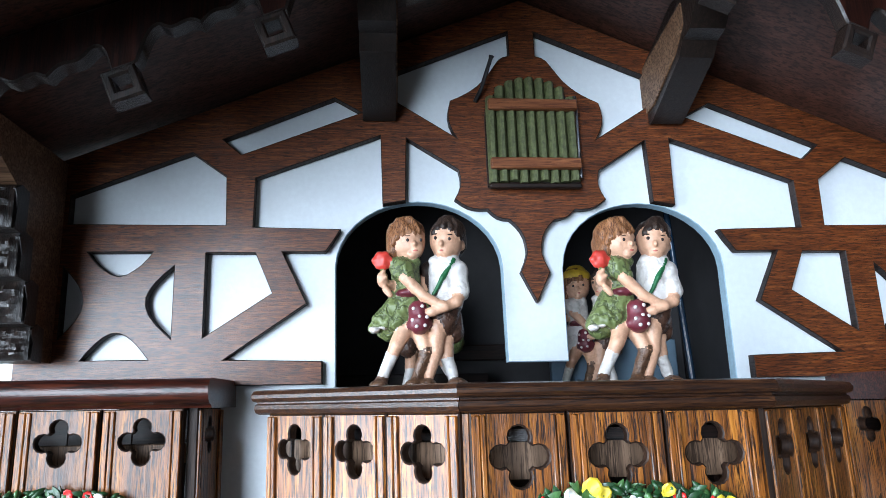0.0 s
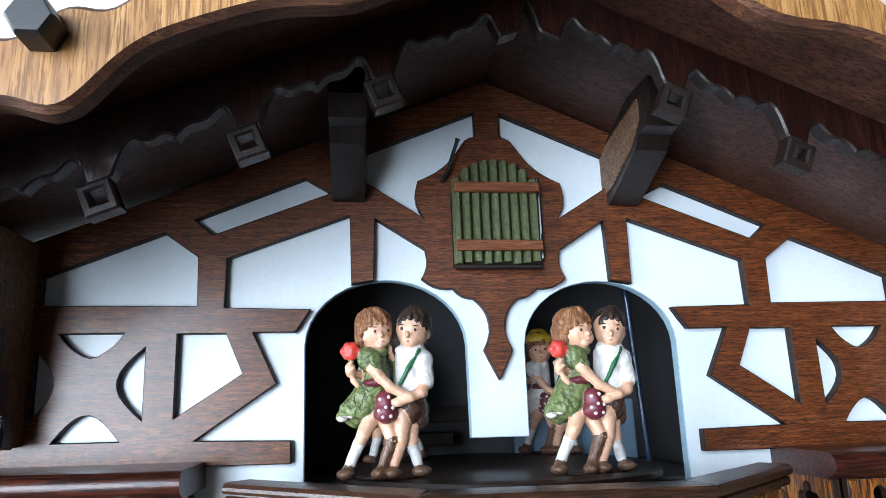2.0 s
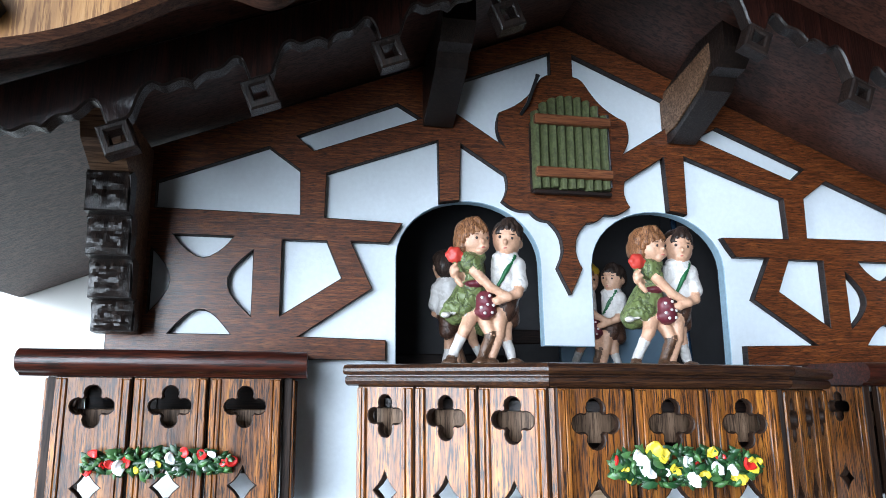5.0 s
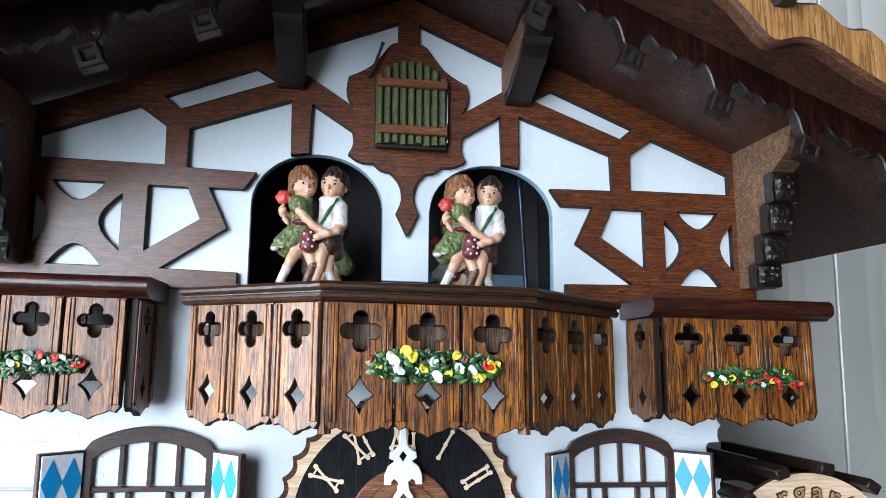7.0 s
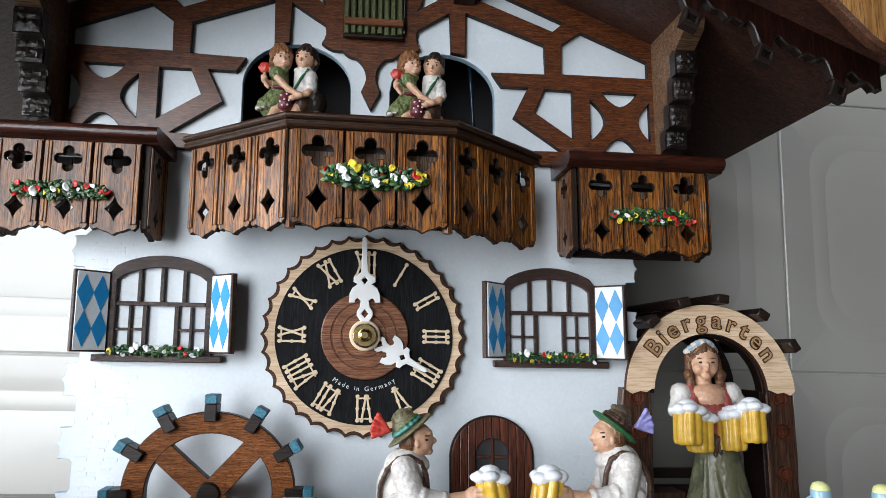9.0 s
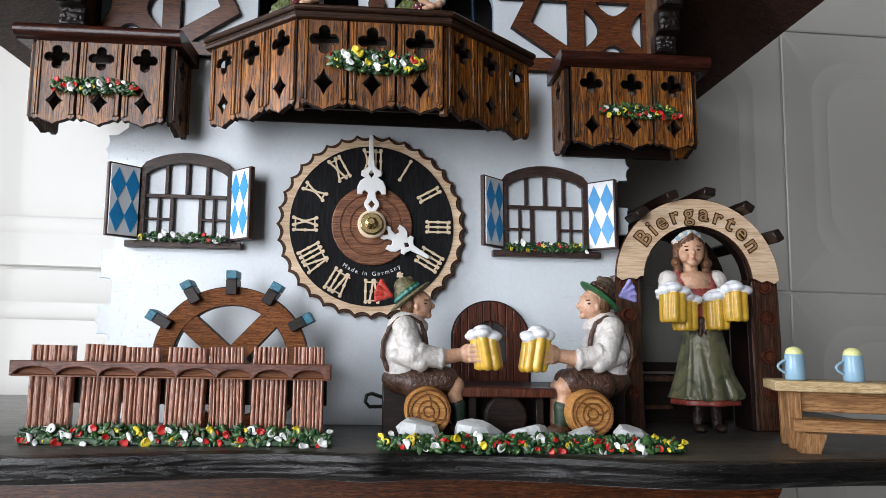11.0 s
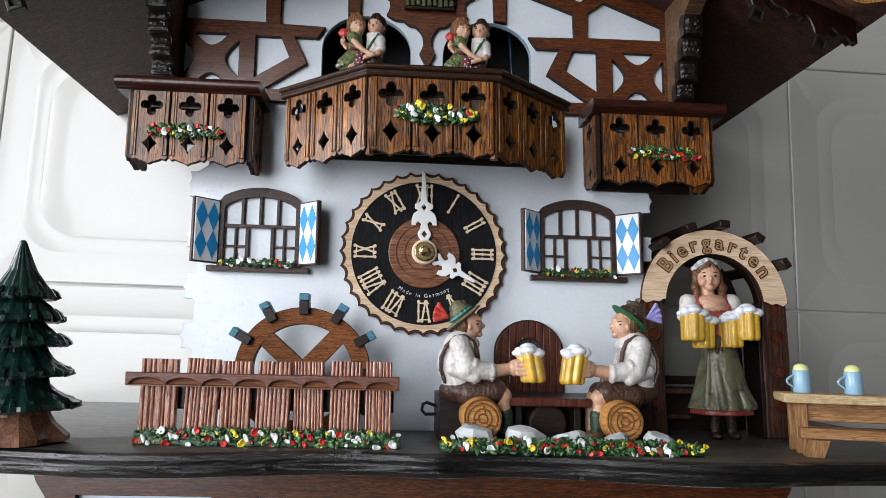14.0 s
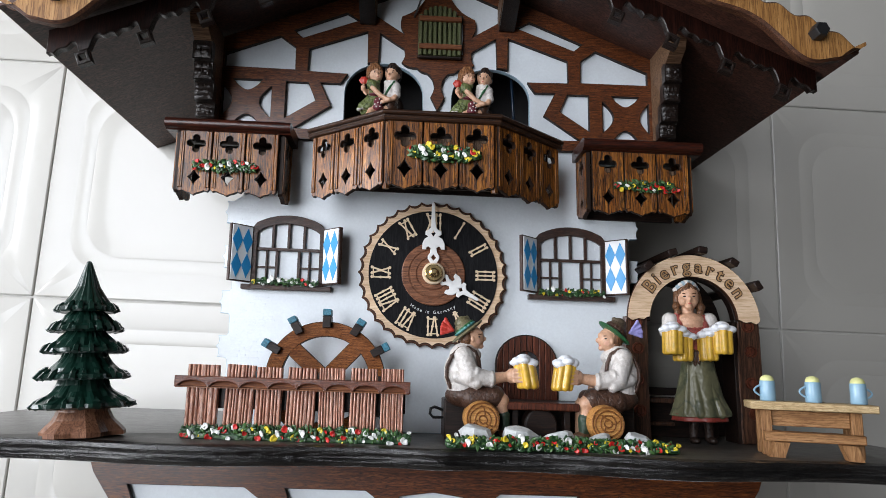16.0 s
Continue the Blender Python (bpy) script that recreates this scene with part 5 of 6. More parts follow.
def figure(name, prims, dabs, at, turn, label, category, step=0.55, group="", beads=()):
    """prims: ('c', p, q, r0, r1, mat) tapered limb, ('e', c, (rx, ry, rz), mat, tilt) rounded mass, ('s', foot, r0, mat, r1, height, folds) skirt. dabs: (c, r, mat) spots of paint, beads: (x, z, rx, rz, mat) small raised dots on the front.
    All are merged into one carved skin; every face takes the paint of the mass it belongs to."""
    mats = []
    for p in prims:
        m = p[5] if p[0] == "c" else p[3]
        if m not in mats:
            mats.append(m)
    for m in [d[2] for d in dabs] + [b[4] for b in beads]:
        if m not in mats:
            mats.append(m)
    verts, quads = carved_skin(prims, step)
    ce = verts[quads].mean(1).astype(np.float32)
    best, idx = np.full(len(ce), 1e9), np.zeros(len(ce), int)
    for p in prims:
        dist = mass_distance(p, ce)
        hit = dist < best
        best[hit], idx[hit] = dist[hit], mats.index(p[5] if p[0] == "c" else p[3])
    for c, r, m in dabs:
        r3 = np.array(r if isinstance(r, (tuple, list)) else (r, r, r), float)
        idx[np.linalg.norm((ce - np.array(c, float)) / r3, axis=1) < 1] = mats.index(m)
    me = bpy.data.meshes.new(name)
    me.from_pydata(verts.tolist(), [], quads.tolist())
    me.update()
    body, rough_by = len(verts), [1.0] * len(mats)
    for i, m in enumerate(mats):
        rough_by[i] = 0.35 if m in (SKIN, FOAM, BEER) else 2.0 if m in (HAIR_R, HAIR_D, GREEN) else 1.1
    vm = np.zeros(body, np.float32)
    vm[quads.ravel()] = np.repeat(np.array(rough_by, np.float32)[idx], 4)
    nrm = np.empty(len(verts) * 3, np.float32)
    me.vertex_normals.foreach_get("vector", nrm)
    cuts = np.array([0.5 * noise.noise(Vector(p) * 0.55) + 0.55 - 1.6 * abs(noise.noise(Vector((p[0] * 0.42, p[1] * 0.42, p[2] * 0.26)))) for p in verts.tolist()], np.float32)
    verts = verts + nrm.reshape(-1, 3) * (0.2 * cuts * vm)[:, None]
    quads, faces = quads.tolist(), idx.tolist()
    verts = verts.tolist()
    front = np.array(verts, np.float32)
    for bx, bz, rx, rz, m in beads:
        near = front[(abs(front[:, 0] - bx) < 0.6) & (abs(front[:, 2] - bz) < 0.6)]
        if not len(near):
            continue
        y0, k0 = float(near[:, 1].min()) + 0.12, len(verts)
        for ring, (kr, ky) in enumerate(((1.0, 0.3), (0.9, -0.12), (0.5, -0.3))):
            verts += [[bx + rx * kr * math.cos(2 * math.pi * i / 10), y0 + ky, bz + rz * kr * math.sin(2 * math.pi * i / 10)] for i in range(10)]
        for ring in range(2):
            quads += [[k0 + ring * 10 + i, k0 + ring * 10 + (i + 1) % 10, k0 + ring * 10 + 10 + (i + 1) % 10, k0 + ring * 10 + 10 + i] for i in range(10)]
        quads.append([k0 + 20 + i for i in range(10)])
        faces += [mats.index(m)] * 21
    me.clear_geometry()
    me.from_pydata(verts, [], quads)
    me.update()
    idx = np.array(faces)
    me.transform(turn)
    me.transform(Matrix.Scale(0.001, 4))
    for m in mats:
        me.materials.append(m)
    me.polygons.foreach_set("material_index", idx.astype(np.int32))
    me.polygons.foreach_set("use_smooth", [True] * len(me.polygons))
    me.update()
    ob = new(name, me)
    ob.location = tuple(a * 0.001 for a in settle(at))
    return tagged(ob, label, category, group)


def couple_parts(hat=None, dress=GREEN, hair=HAIR_R):
    P, B = [], []
    # girl: head turned to her partner, fringe, long side hair
    gx, gz = -1.4, 47.6
    P += [("e", (gx + 0.4, -2.2, gz - 0.6), (5.3, 5.2, 6.6), SKIN, (0, 6, 0)), ("e", (gx + 2.6, -5.0, gz - 3.4), (2.6, 2.3, 2.4), SKIN), ("e", (gx + 1.6, -5.6, gz - 5.4), (1.6, 1.5, 1.3), SKIN), ("e", (gx + 2.4, -7.6, gz - 2.2), (0.75, 1.0, 1.0), SKIN)]
    P += [("e", (gx - 0.6, -0.2, gz + 2.6), (6.3, 6.3, 5.3), hair), ("e", (gx - 1.4, 1.6, gz - 0.6), (5.9, 5.0, 6.4), hair), ("e", (gx - 4.4, -0.8, gz - 2.8), (2.3, 4.2, 4.6), hair), ("c", (gx - 4.6, -2.4, gz + 1), (gx - 4.8, -3.0, gz - 6.4), 1.6, 0.8, hair)]
    for i, (dx, dz) in enumerate(((-4.6, -3.2), (-3.0, -1.2), (-1.2, -0.4), (0.6, 0.2), (2.4, 0.0), (3.8, 0.6))):
        P.append(("c", (gx - 0.4 + dx * 0.45, -4.6, gz + 6.2), (gx + dx, -6.9 + 0.07 * dx * dx, gz + 1.6 + dz), 1.25, 0.85, hair))
    # her bodice, puff sleeve, arm round him
    P += [("c", (-1.6, -0.5, 42.6), (-1.8, -0.5, 40), 2.2, 2.4, SKIN), ("c", (-2.6, -0.6, 39.5), (-1.4, -1, 28), 4.7, 4.0, dress)]
    P += [("e", (-3.4, -5.0, 37.8), (3.9, 3.2, 3.9), dress, (0, 20, 0)), ("e", (-1.4, -6.6, 35.2), (2.2, 1.6, 2.2), dress), ("e", (-5.0, -6.2, 39.2), (1.8, 1.4, 2.2), dress), ("e", (0.2, -3.4, 40.4), (2.6, 2.0, 2.0), dress)]
    P += [("c", (-2.2, -6.4, 34.6), (3.4, -7.4, 28.6), 1.9, 1.6, SKIN), ("c", (3.4, -7.4, 28.6), (8.6, -7.6, 25.6), 1.6, 1.5, SKIN), ("e", (9.6, -7.9, 25.2), (2.1, 1.4, 1.7), SKIN, (0, 20, 0))]
    # hand with the flower
    P += [("c", (-6.2, -2.6, 33), (-9.2, -5.6, 33.4), 1.6, 1.4, SKIN), ("e", (-9.4, -6.0, 34.6), (1.8, 1.5, 2.6), SKIN), ("c", (-8.4, -6.6, 31.2), (-7.0, -6.8, 29.4), 1.1, 0.9, SKIN)]
    P += [("c", (-10.4, -7.0, 35.4 + 0.0), (-8.8, -7.2, 37.0), 0.7, 0.6, SKIN), ("c", (-10.0, -7.0, 33.8), (-8.2, -7.4, 35.0), 0.7, 0.6, SKIN)]
    for i in range(6):
        q = 2 * math.pi * i / 6
        P.append(("e", (-9.4 + 1.7 * math.cos(q), -6.0, 40.6 + 1.6 * math.sin(q)), (1.6, 1.4, 1.5), REDP))
    P += [("e", (-9.4, -6.6, 40.6), (1.6, 1.3, 1.6), REDP), ("c", (-9.4, -6.0, 39), (-9.2, -6.0, 36), 0.6, 0.6, dress)]
    # skirt in folds, blown to the left, pale hem
    for i in range(9):
        k = i / 8
        x1 = -12.6 + 12.5 * k
        P.append(("c", (-4.0 + 3.4 * k, -2.6 + 1.6 * abs(k - 0.5), 29.5), (x1, -4.2 + 3.4 * (k - 0.45) ** 2 * 3, 19.8 + 2.2 * (1 - k) * (i % 2) + 0.6 * (i % 3)), 2.4, 1.75 + 0.3 * (i % 2), dress))
        if i % 2 == 0:
            P.append(("e", (x1 + 0.3, -3.6, 19.0 + 0.5 * (i % 3)), (1.7, 1.7, 0.9), SHIRT))
    P += [("c", (-3.6, 0.6, 29), (-8.0, 2.0, 20.5), 4.2, 4.6, dress), ("e", (-1.6, -4.6, 30.2), (3.6, 2.2, 1.2), MAROON)]
    P += [("c", (1.6, -5.4, 24.6), (1.9, -5.8, 20.6), 2.9, 3.5, MAROON), ("e", (-0.6, -5.6, 20.0), (1.5, 1.3, 1.6), MAROON), ("e", (4.2, -5.6, 20.2), (1.5, 1.3, 1.6), MAROON)]
    for x, z in ((0.2, 24.8), (2.9, 25.4), (-0.2, 21.2), (2.0, 22.2), (4.2, 22.0), (1.0, 19.2), (3.6, 19.4)):
        B.append((x, z, 0.62, 0.6, SHIRT))
    # her legs stride to the left
    P += [("c", (-2.4, -2.0, 20), (-5.4, -4.2, 14.2), 3.0, 2.3, SKIN), ("c", (-5.4, -4.2, 14.2), (-7.0, -3.6, 11.0), 2.2, 1.9, SKIN), ("c", (-6.8, -3.6, 11.4), (-10.0, -2.6, 4.6), 2.0, 1.7, SHIRT), ("e", (-11.2, -3.8, 1.9), (2.9, 3.0, 1.8), SHOE), ("e", (-10.4, -2.8, 3.6), (2.0, 2.0, 1.4), SHOE)]
    P += [("c", (1.6, -2, 18), (3.8, -4.0, 12.2), 2.8, 2.2, SKIN), ("c", (3.8, -4.0, 12.2), (1.0, -3.4, 5.0), 2.2, 1.7, SHOE), ("e", (-0.4, -4.6, 1.8), (2.9, 2.9, 1.7), SHOE), ("e", (0.6, -3.4, 3.4), (2.0, 2.0, 1.6), SHOE)]
    # boy: head leaning to hers, parted dark hair, ear
    bx, bz = 11.0, 47.2
    P += [("e", (bx, -1.6, bz), (5.2, 5.3, 6.5), SKIN, (0, -9, 0)), ("e", (bx - 0.6, -4.4, bz - 3.6), (2.9, 2.3, 2.6), SKIN), ("e", (bx - 1.6, -6.9, bz - 1.8), (0.75, 1.0, 1.1), SKIN), ("e", (bx + 5.2, -1.0, bz - 1.4), (1.0, 1.3, 1.7), SKIN)]
    P += [("e", (bx + 0.8, 0.2, bz + 3.2), (5.9, 6.1, 4.7), HAIR_D, (0, -9, 0)), ("e", (bx + 2.0, 2.4, bz + 0.4), (4.9, 4.2, 5.6), HAIR_D)]
    for dx, dz, l in ((-4.0, 1.0, 0.6), (-2.4, 2.4, 0.4), (-0.4, 2.6, 0.2), (1.6, 1.8, 0), (3.4, 0.2, 0.6), (4.8, -0.8, 0.8)):
        P.append(("c", (bx + 0.6 + dx * 0.3, -3.8, bz + 6.6), (bx + dx, -6.4 + 0.1 * dx * dx, bz + 1.2 + dz), 1.35, 0.8, HAIR_D))
    # shirt, sleeve, forearm, brace
    P += [("c", (10.6, -0.6, 38.6), (10.4, -0.2, 28), 5.4, 5.6, SHIRT), ("e", (14.0, -2.2, 36.0), (3.6, 3.8, 4.6), SHIRT, (0, 22, 0)), ("c", (14.6, -3.0, 33.4), (15.0, -4.2, 30.2), 3.2, 3.0, SHIRT), ("e", (7.6, -2.6, 40.6), (2.4, 2.6, 1.5), SHIRT), ("e", (12.4, -2.4, 41.0), (2.6, 2.8, 1.4), SHIRT)]
    P += [("c", (14.8, -4.6, 29.6), (13.6, -6.4, 26.6), 2.0, 1.8, SKIN), ("c", (13.6, -6.4, 26.6), (6.4, -7.4, 23.8), 1.8, 1.5, SKIN), ("e", (5.6, -7.4, 23.6), (1.9, 1.3, 1.5), SKIN)]
    P += [("c", (13.2, -4.9, 40.4), (9.6, -6.2, 34.6), 0.62, 0.62, HATGREEN), ("c", (9.6, -6.2, 34.6), (6.4, -5.9, 29.4), 0.62, 0.62, HATGREEN)]
    # leather shorts, legs
    P += [("c", (10.2, -0.2, 27), (9.0, -0.6, 20.5), 5.4, 4.6, LEATHER), ("c", (11.4, 1.2, 23), (12.2, 1.6, 18), 4.0, 3.6, LEATHER)]
    P += [("c", (7.4, -2.4, 19.5), (6.6, -3.6, 12), 3.1, 2.3, SKIN), ("c", (6.6, -3.4, 11.6), (4.4, -2.8, 4.6), 2.1, 1.7, SKIN), ("e", (3.8, -4.2, 1.8), (2.7, 3.2, 1.7), SHOE)]
    P += [("c", (9.8, 0.2, 17.5), (10.0, -0.8, 10.6), 2.7, 2.2, SKIN), ("c", (10.0, -0.8, 10.4), (11.8, -0.4, 4.4), 2.1, 1.7, SHIRT), ("e", (13.0, -1.8, 1.8), (3.2, 2.9, 1.7), SHOE)]
    P += [("e", (1.5, -0.5, 0.2), (11.5, 5, 0.8), DARKWOOD)]
    if hat:
        P += [("e", (gx - 0.4, -1.0, gz + 4.4), (6.6, 6.4, 3.6), hat), ("e", (gx - 0.4, -1.0, gz + 7.0), (4.4, 4.4, 2.6), hat)]
    B += [(gx + 0.2, gz - 0.9, 0.55, 0.62, EYE), (gx + 4.4, gz - 0.6, 0.5, 0.6, EYE), (gx + 0.2, gz + 0.5, 0.95, 0.22, SHOE), (gx + 2.6, gz - 4.3, 0.8, 0.3, LIP)]
    B += [(bx - 3.4, bz + 0.3, 0.55, 0.6, EYE), (bx + 1.0, bz - 0.4, 0.55, 0.6, EYE), (bx - 3.4, bz + 1.6, 0.9, 0.22, HAIR_D), (bx + 1.2, bz + 1.0, 0.9, 0.22, HAIR_D), (bx - 1.6, bz - 4.0, 0.75, 0.3, LIP)]
    return P, [], B


STAGE = 228.2
P, D, B = couple_parts()
dancers = figure("dancing_couple", P, D, (-46.0, -29, STAGE), pose(0, 0, 0, 0, 0, -4), "pair of small painted wooden dancers in folk dress on the stage", "figurine", 0.45, "dancers", B)
copy_thing(dancers, Matrix.Translation(Vector(settle((22.6, -31, STAGE - 0.3))) * 0.001) @ pose(0, 0, 0, 0, 0, 6))
P, D, B = couple_parts(HATYELLOW, SHIRT)
figure("dancing_couple", P, D, (34, 56, STAGE), pose(0, 0, 0, 0, 0, -35), "small painted dancers at the back, one in a yellow hat", "figurine", 0.7, "dancers", B)
P, D, B = couple_parts(None, GREEN, HAIR_D)
figure("dancing_couple", P, D, (-36, 34, STAGE), pose(0, 0, 0, 0, 0, 200), "pair of small painted dancers at the back of the stage", "figurine", 0.8, "dancers", B)


def beer_mug(P, dabs, c, r, h, tilt, ridge=7):
    """A fluted glass of beer with a foam cap, as part of a carved figure."""
    x, y, z = c
    for i in range(ridge):
        a = 2 * math.pi * i / ridge
        dx, dy = r * 0.72 * math.cos(a), r * 0.72 * math.sin(a)
        P.append(("c", (x + dx - tilt * h / 2, y + dy, z - h / 2 + 1.2), (x + dx + tilt * h / 2, y + dy, z + h / 2), r * 0.36, r * 0.36, BEER))
    P.append(("s", (x, y, z - h / 2 - 0.8), r * (0.98 if abs(tilt) < 0.1 else 0.86), BEER, r * (0.94 if abs(tilt) < 0.1 else 0.84), h + 2.0, 7))
    for i in range(6):
        a = 2 * math.pi * i / 6 + 0.4
        P.append(("e", (x + tilt * h * 0.7 + r * 0.82 * math.cos(a), y + r * 0.7 * math.sin(a), z + h / 2 + 3.0 + 1.0 * math.sin(i * 2.1)), (r * (0.5 + 0.08 * (i % 3)), r * 0.55, 2.4 + 0.5 * (i % 2)), FOAM))
    P.append(("e", (x + tilt * h * 0.8, y, z + h / 2 + 4.6), (r * 0.75, r * 0.7, 3.6), FOAM))


def drinker(side, label, hat_main, band, feather):
    """A seated man who lifts his mug; built looking to +x and turned round for the other."""
    P, dabs = [], []
    P += [("c", (0, 0, 36), (1.5, 0, 57), 10.0, 10.5, SHIRT), ("e", (-1, 0, 47), (11.5, 9.6, 15), SHIRT), ("e", (3, 0, 59), (10.5, 9.8, 6), SHIRT)]
    P += [("c", (5.5, 0, 63), (6.5, 0, 66), 4.0, 4.0, SKIN), ("e", (8.2, 0, 70.6), (7.2, 6.2, 8.0), SKIN), ("e", (3.4, 0, 70.4), (5.4, 6.3, 6.6), HAIR_B)]
    P += [("e", (15.2, 0, 70.2), (1.9, 1.6, 1.7), SKIN), ("e", (13.2, 0, 65.2), (2.0, 2.6, 1.9), SKIN), ("e", (7.0, -6.0, 69.5), (1.3, 1.0, 2.0), SKIN), ("e", (13.0, 0, 74.2), (1.9, 4.6, 1.4), SKIN)]
    tilt, felt = (0, -37, 0), OLIVE if side < 0 else HATBROWN
    P += [("e", (3.6, 0, 75.2), (13.2, 9.8, 1.5), hat_main, tilt), ("e", (1.4, 0, 78.0), (7.0, 6.6, 5.4), felt, tilt), ("e", (-0.6, 0, 81.4), (5.0, 4.6, 4.0), felt, tilt), ("c", (-3.4, 0, 80.6), (3.4, 0, 84.6), 2.0, 1.6, felt)]
    for i in range(16):
        a = 2 * math.pi * i / 16
        P.append(("e", (1.9 + 5.6 * math.cos(a), 6.6 * math.sin(a), 77.2 + 4.2 * math.cos(a)), (1.8, 1.6, 0.9), band, tilt))
        P.append(("e", (1.2 + 5.4 * math.cos(a), 6.4 * math.sin(a), 78.4 + 4.1 * math.cos(a)), (1.5, 1.4, 0.5), band if side > 0 else HATGREEN, tilt))
    for i in range(7):
        P.append(("c", (-6.6, -3.5, 75.4), (-15.8 + 0.45 * i + 0.12 * (i - 3) ** 2, -4.2 + 0.9 * (i % 2), 73.0 + 1.7 * i), 0.8, 1.15, feather))
    # near arm: rolled sleeve, forearm, fist, mug
    P += [("c", (0.5, -8.5, 58), (5, -11.5, 45), 6.4, 6.2, SHIRT), ("c", (5, -11.5, 45), (18, -11.0, 43.0), 6.2, 5.2, SHIRT), ("e", (19.5, -11, 43.0), (2.8, 5.6, 5.6), SHIRT), ("e", (8, -13.0, 46), (3.4, 4.6, 5.4), SHIRT, (0, 30, 0)), ("c", (-4, -9.5, 44), (9, -12.5, 40.5), 3.6, 4.4, SHIRT)]
    P += [("c", (19, -11, 43), (30, -10, 44.6), 4.0, 3.4, SKIN), ("e", (33.6, -10.5, 45.2), (4.6, 4.2, 5.0), SKIN)]
    for i in range(4):
        P.append(("c", (34.6, -14.0, 49.0 - 2.4 * i), (39.6, -14.8, 48.8 - 2.4 * i), 1.35, 1.2, SKIN))
    beer_mug(P, dabs, (43.2, -11, 44.8), 7.2, 14.0, -0.16)
    # far arm resting
    P += [("c", (2, 8.5, 58), (8, 10.5, 46), 5.4, 4.8, SHIRT), ("c", (8, 10.5, 46), (18, 8, 38), 3.4, 3.0, SKIN)]
    # leather breeches and braces
    P += [("e", (2, 0, 31.5), (13.5, 11.5, 8.0), LEATHER), ("c", (6, -6, 30), (22, -7, 31.5), 8.0, 7.0, LEATHER), ("c", (6, 6, 30), (22, 7, 31), 7.4, 6.4, LEATHER)]
    P += [("c", (23, -7, 31), (27, -7.5, 28.5), 5.8, 5.0, SKIN), ("c", (26.5, -7.5, 28.5), (28, -7.5, 17), 4.4, 3.4, SKIN), ("c", (28.2, -7.5, 18.5), (28.6, -7.5, 11.5), 4.4, 3.8, SOCK), ("e", (31, -8, 7.5), (6.4, 4.0, 3.2), SHOE)]
    P += [("c", (23, 7, 31), (27, 7.5, 27), 5.0, 4.0, SKIN), ("c", (27, 7.5, 26), (28, 7.5, 10), 3.6, 3.2, SKIN)]
    band_at = [(-8.0, -5.6, 37), (-10.4, -6.2, 44), (-10.2, -6.6, 51), (-7.2, -7.2, 58), (-2.4, -7.6, 63.0), (3.0, -7.4, 64.0), (8.0, -6.8, 61.0), (10.6, -6.0, 55), (11.4, -5.4, 48)]
    for q0, q1 in zip(band_at[:-1], band_at[1:]):
        P.append(("c", (q0[0] * 1.06, q0[1] - 0.7, q0[2]), (q1[0] * 1.06, q1[1] - 0.7, q1[2]), 1.2, 1.2, LEATHER))
    beads = [(11.4, 71.2, 0.95, 0.55, EYE), (11.4, 73.0, 1.9, 0.4, HAIR_B)]
    dabs += [((15.0, 0, 66.9), (1.6, 2.4, 0.6), LIP), ((11.0, -5.6, 68.0), (1.9, 1.6, 1.6), paint("flushed_cheek", (0.68, 0.38, 0.27), 0.42, 0.05, 300, 0.1))]
    turn = Matrix.Identity(4)
    if side > 0:
        turn = Matrix.Diagonal((-1, 1, 1, 1))
    at = (17.0, -58, ZD) if side < 0 else (122.4, -58, ZD)
    turn = turn @ Matrix.Diagonal((0.94, 1, 0.95 if side < 0 else 0.985, 1))
    ob = figure("drinker_figurine", P, dabs, at, turn, label, "figurine", 0.55, "beer drinkers", beads)
    if side > 0:
        ob.data.flip_normals()
    return ob


drinker(-1, "seated wooden drinker in an olive hat with red brush, raising beer", OLIVE, STRIPE, REDP)
drinker(1, "seated wooden drinker in a green hat with lilac feather, raising beer", HATGREEN, LEATHER, LILAC)

# ---- waitress with four mugs ----
P, dabs, beads = [], [], []
hx, hz = 0.4, 105.2
P += [("e", (hx, -3.0, hz), (7.4, 7.4, 9.4), SKIN), ("e", (hx - 5.0, -6.2, hz - 3.2), (3.4, 3.0, 3.4), SKIN), ("e", (hx + 1.8, -7.0, hz - 3.2), (3.4, 3.0, 3.4), SKIN), ("e", (hx - 1.8, -8.0, hz - 7.2), (2.8, 2.4, 2.2), SKIN), ("e", (hx - 2.0, -10.4, hz - 1.6), (1.1, 1.5, 2.0), SKIN), ("e", (hx - 2.0, -9.4, hz - 4.8), (1.9, 1.3, 1.0), SKIN)]
P += [("e", (hx + 0.6, 1.8, hz + 2.8), (9.4, 8.6, 9.2), HAIR_B), ("c", (hx + 7.8, -0.6, hz + 2), (hx + 9.0, -1.6, hz - 8), 2.9, 2.7, HAIR_B), ("e", (hx + 9.6, -2.4, hz - 7), (3.0, 3.2, 3.2), HAIR_B), ("e", (hx + 8.6, -3.0, hz - 11), (2.7, 2.8, 2.6), HAIR_B), ("c", (hx - 7.6, -0.6, hz + 3), (hx - 8.2, -1.0, hz - 8), 2.5, 2.1, HAIR_B), ("e", (hx - 9.0, -1.6, hz - 6.6), (2.5, 3.0, 3.0), HAIR_B), ("e", (hx - 8.2, -2.4, hz - 10.6), (2.3, 2.6, 2.4), HAIR_B)]
for i in range(5):
    q = 0.25 + 0.19 * i
    for sgn in (-1, 1):
        P.append(("c", (hx - 0.4, -5.6, hz + 9.2), (hx + sgn * 7.8 * q, -8.4 + 5.4 * q * q, hz + 7.4 - 5.8 * q * q), 1.5, 1.2, HAIR_B))
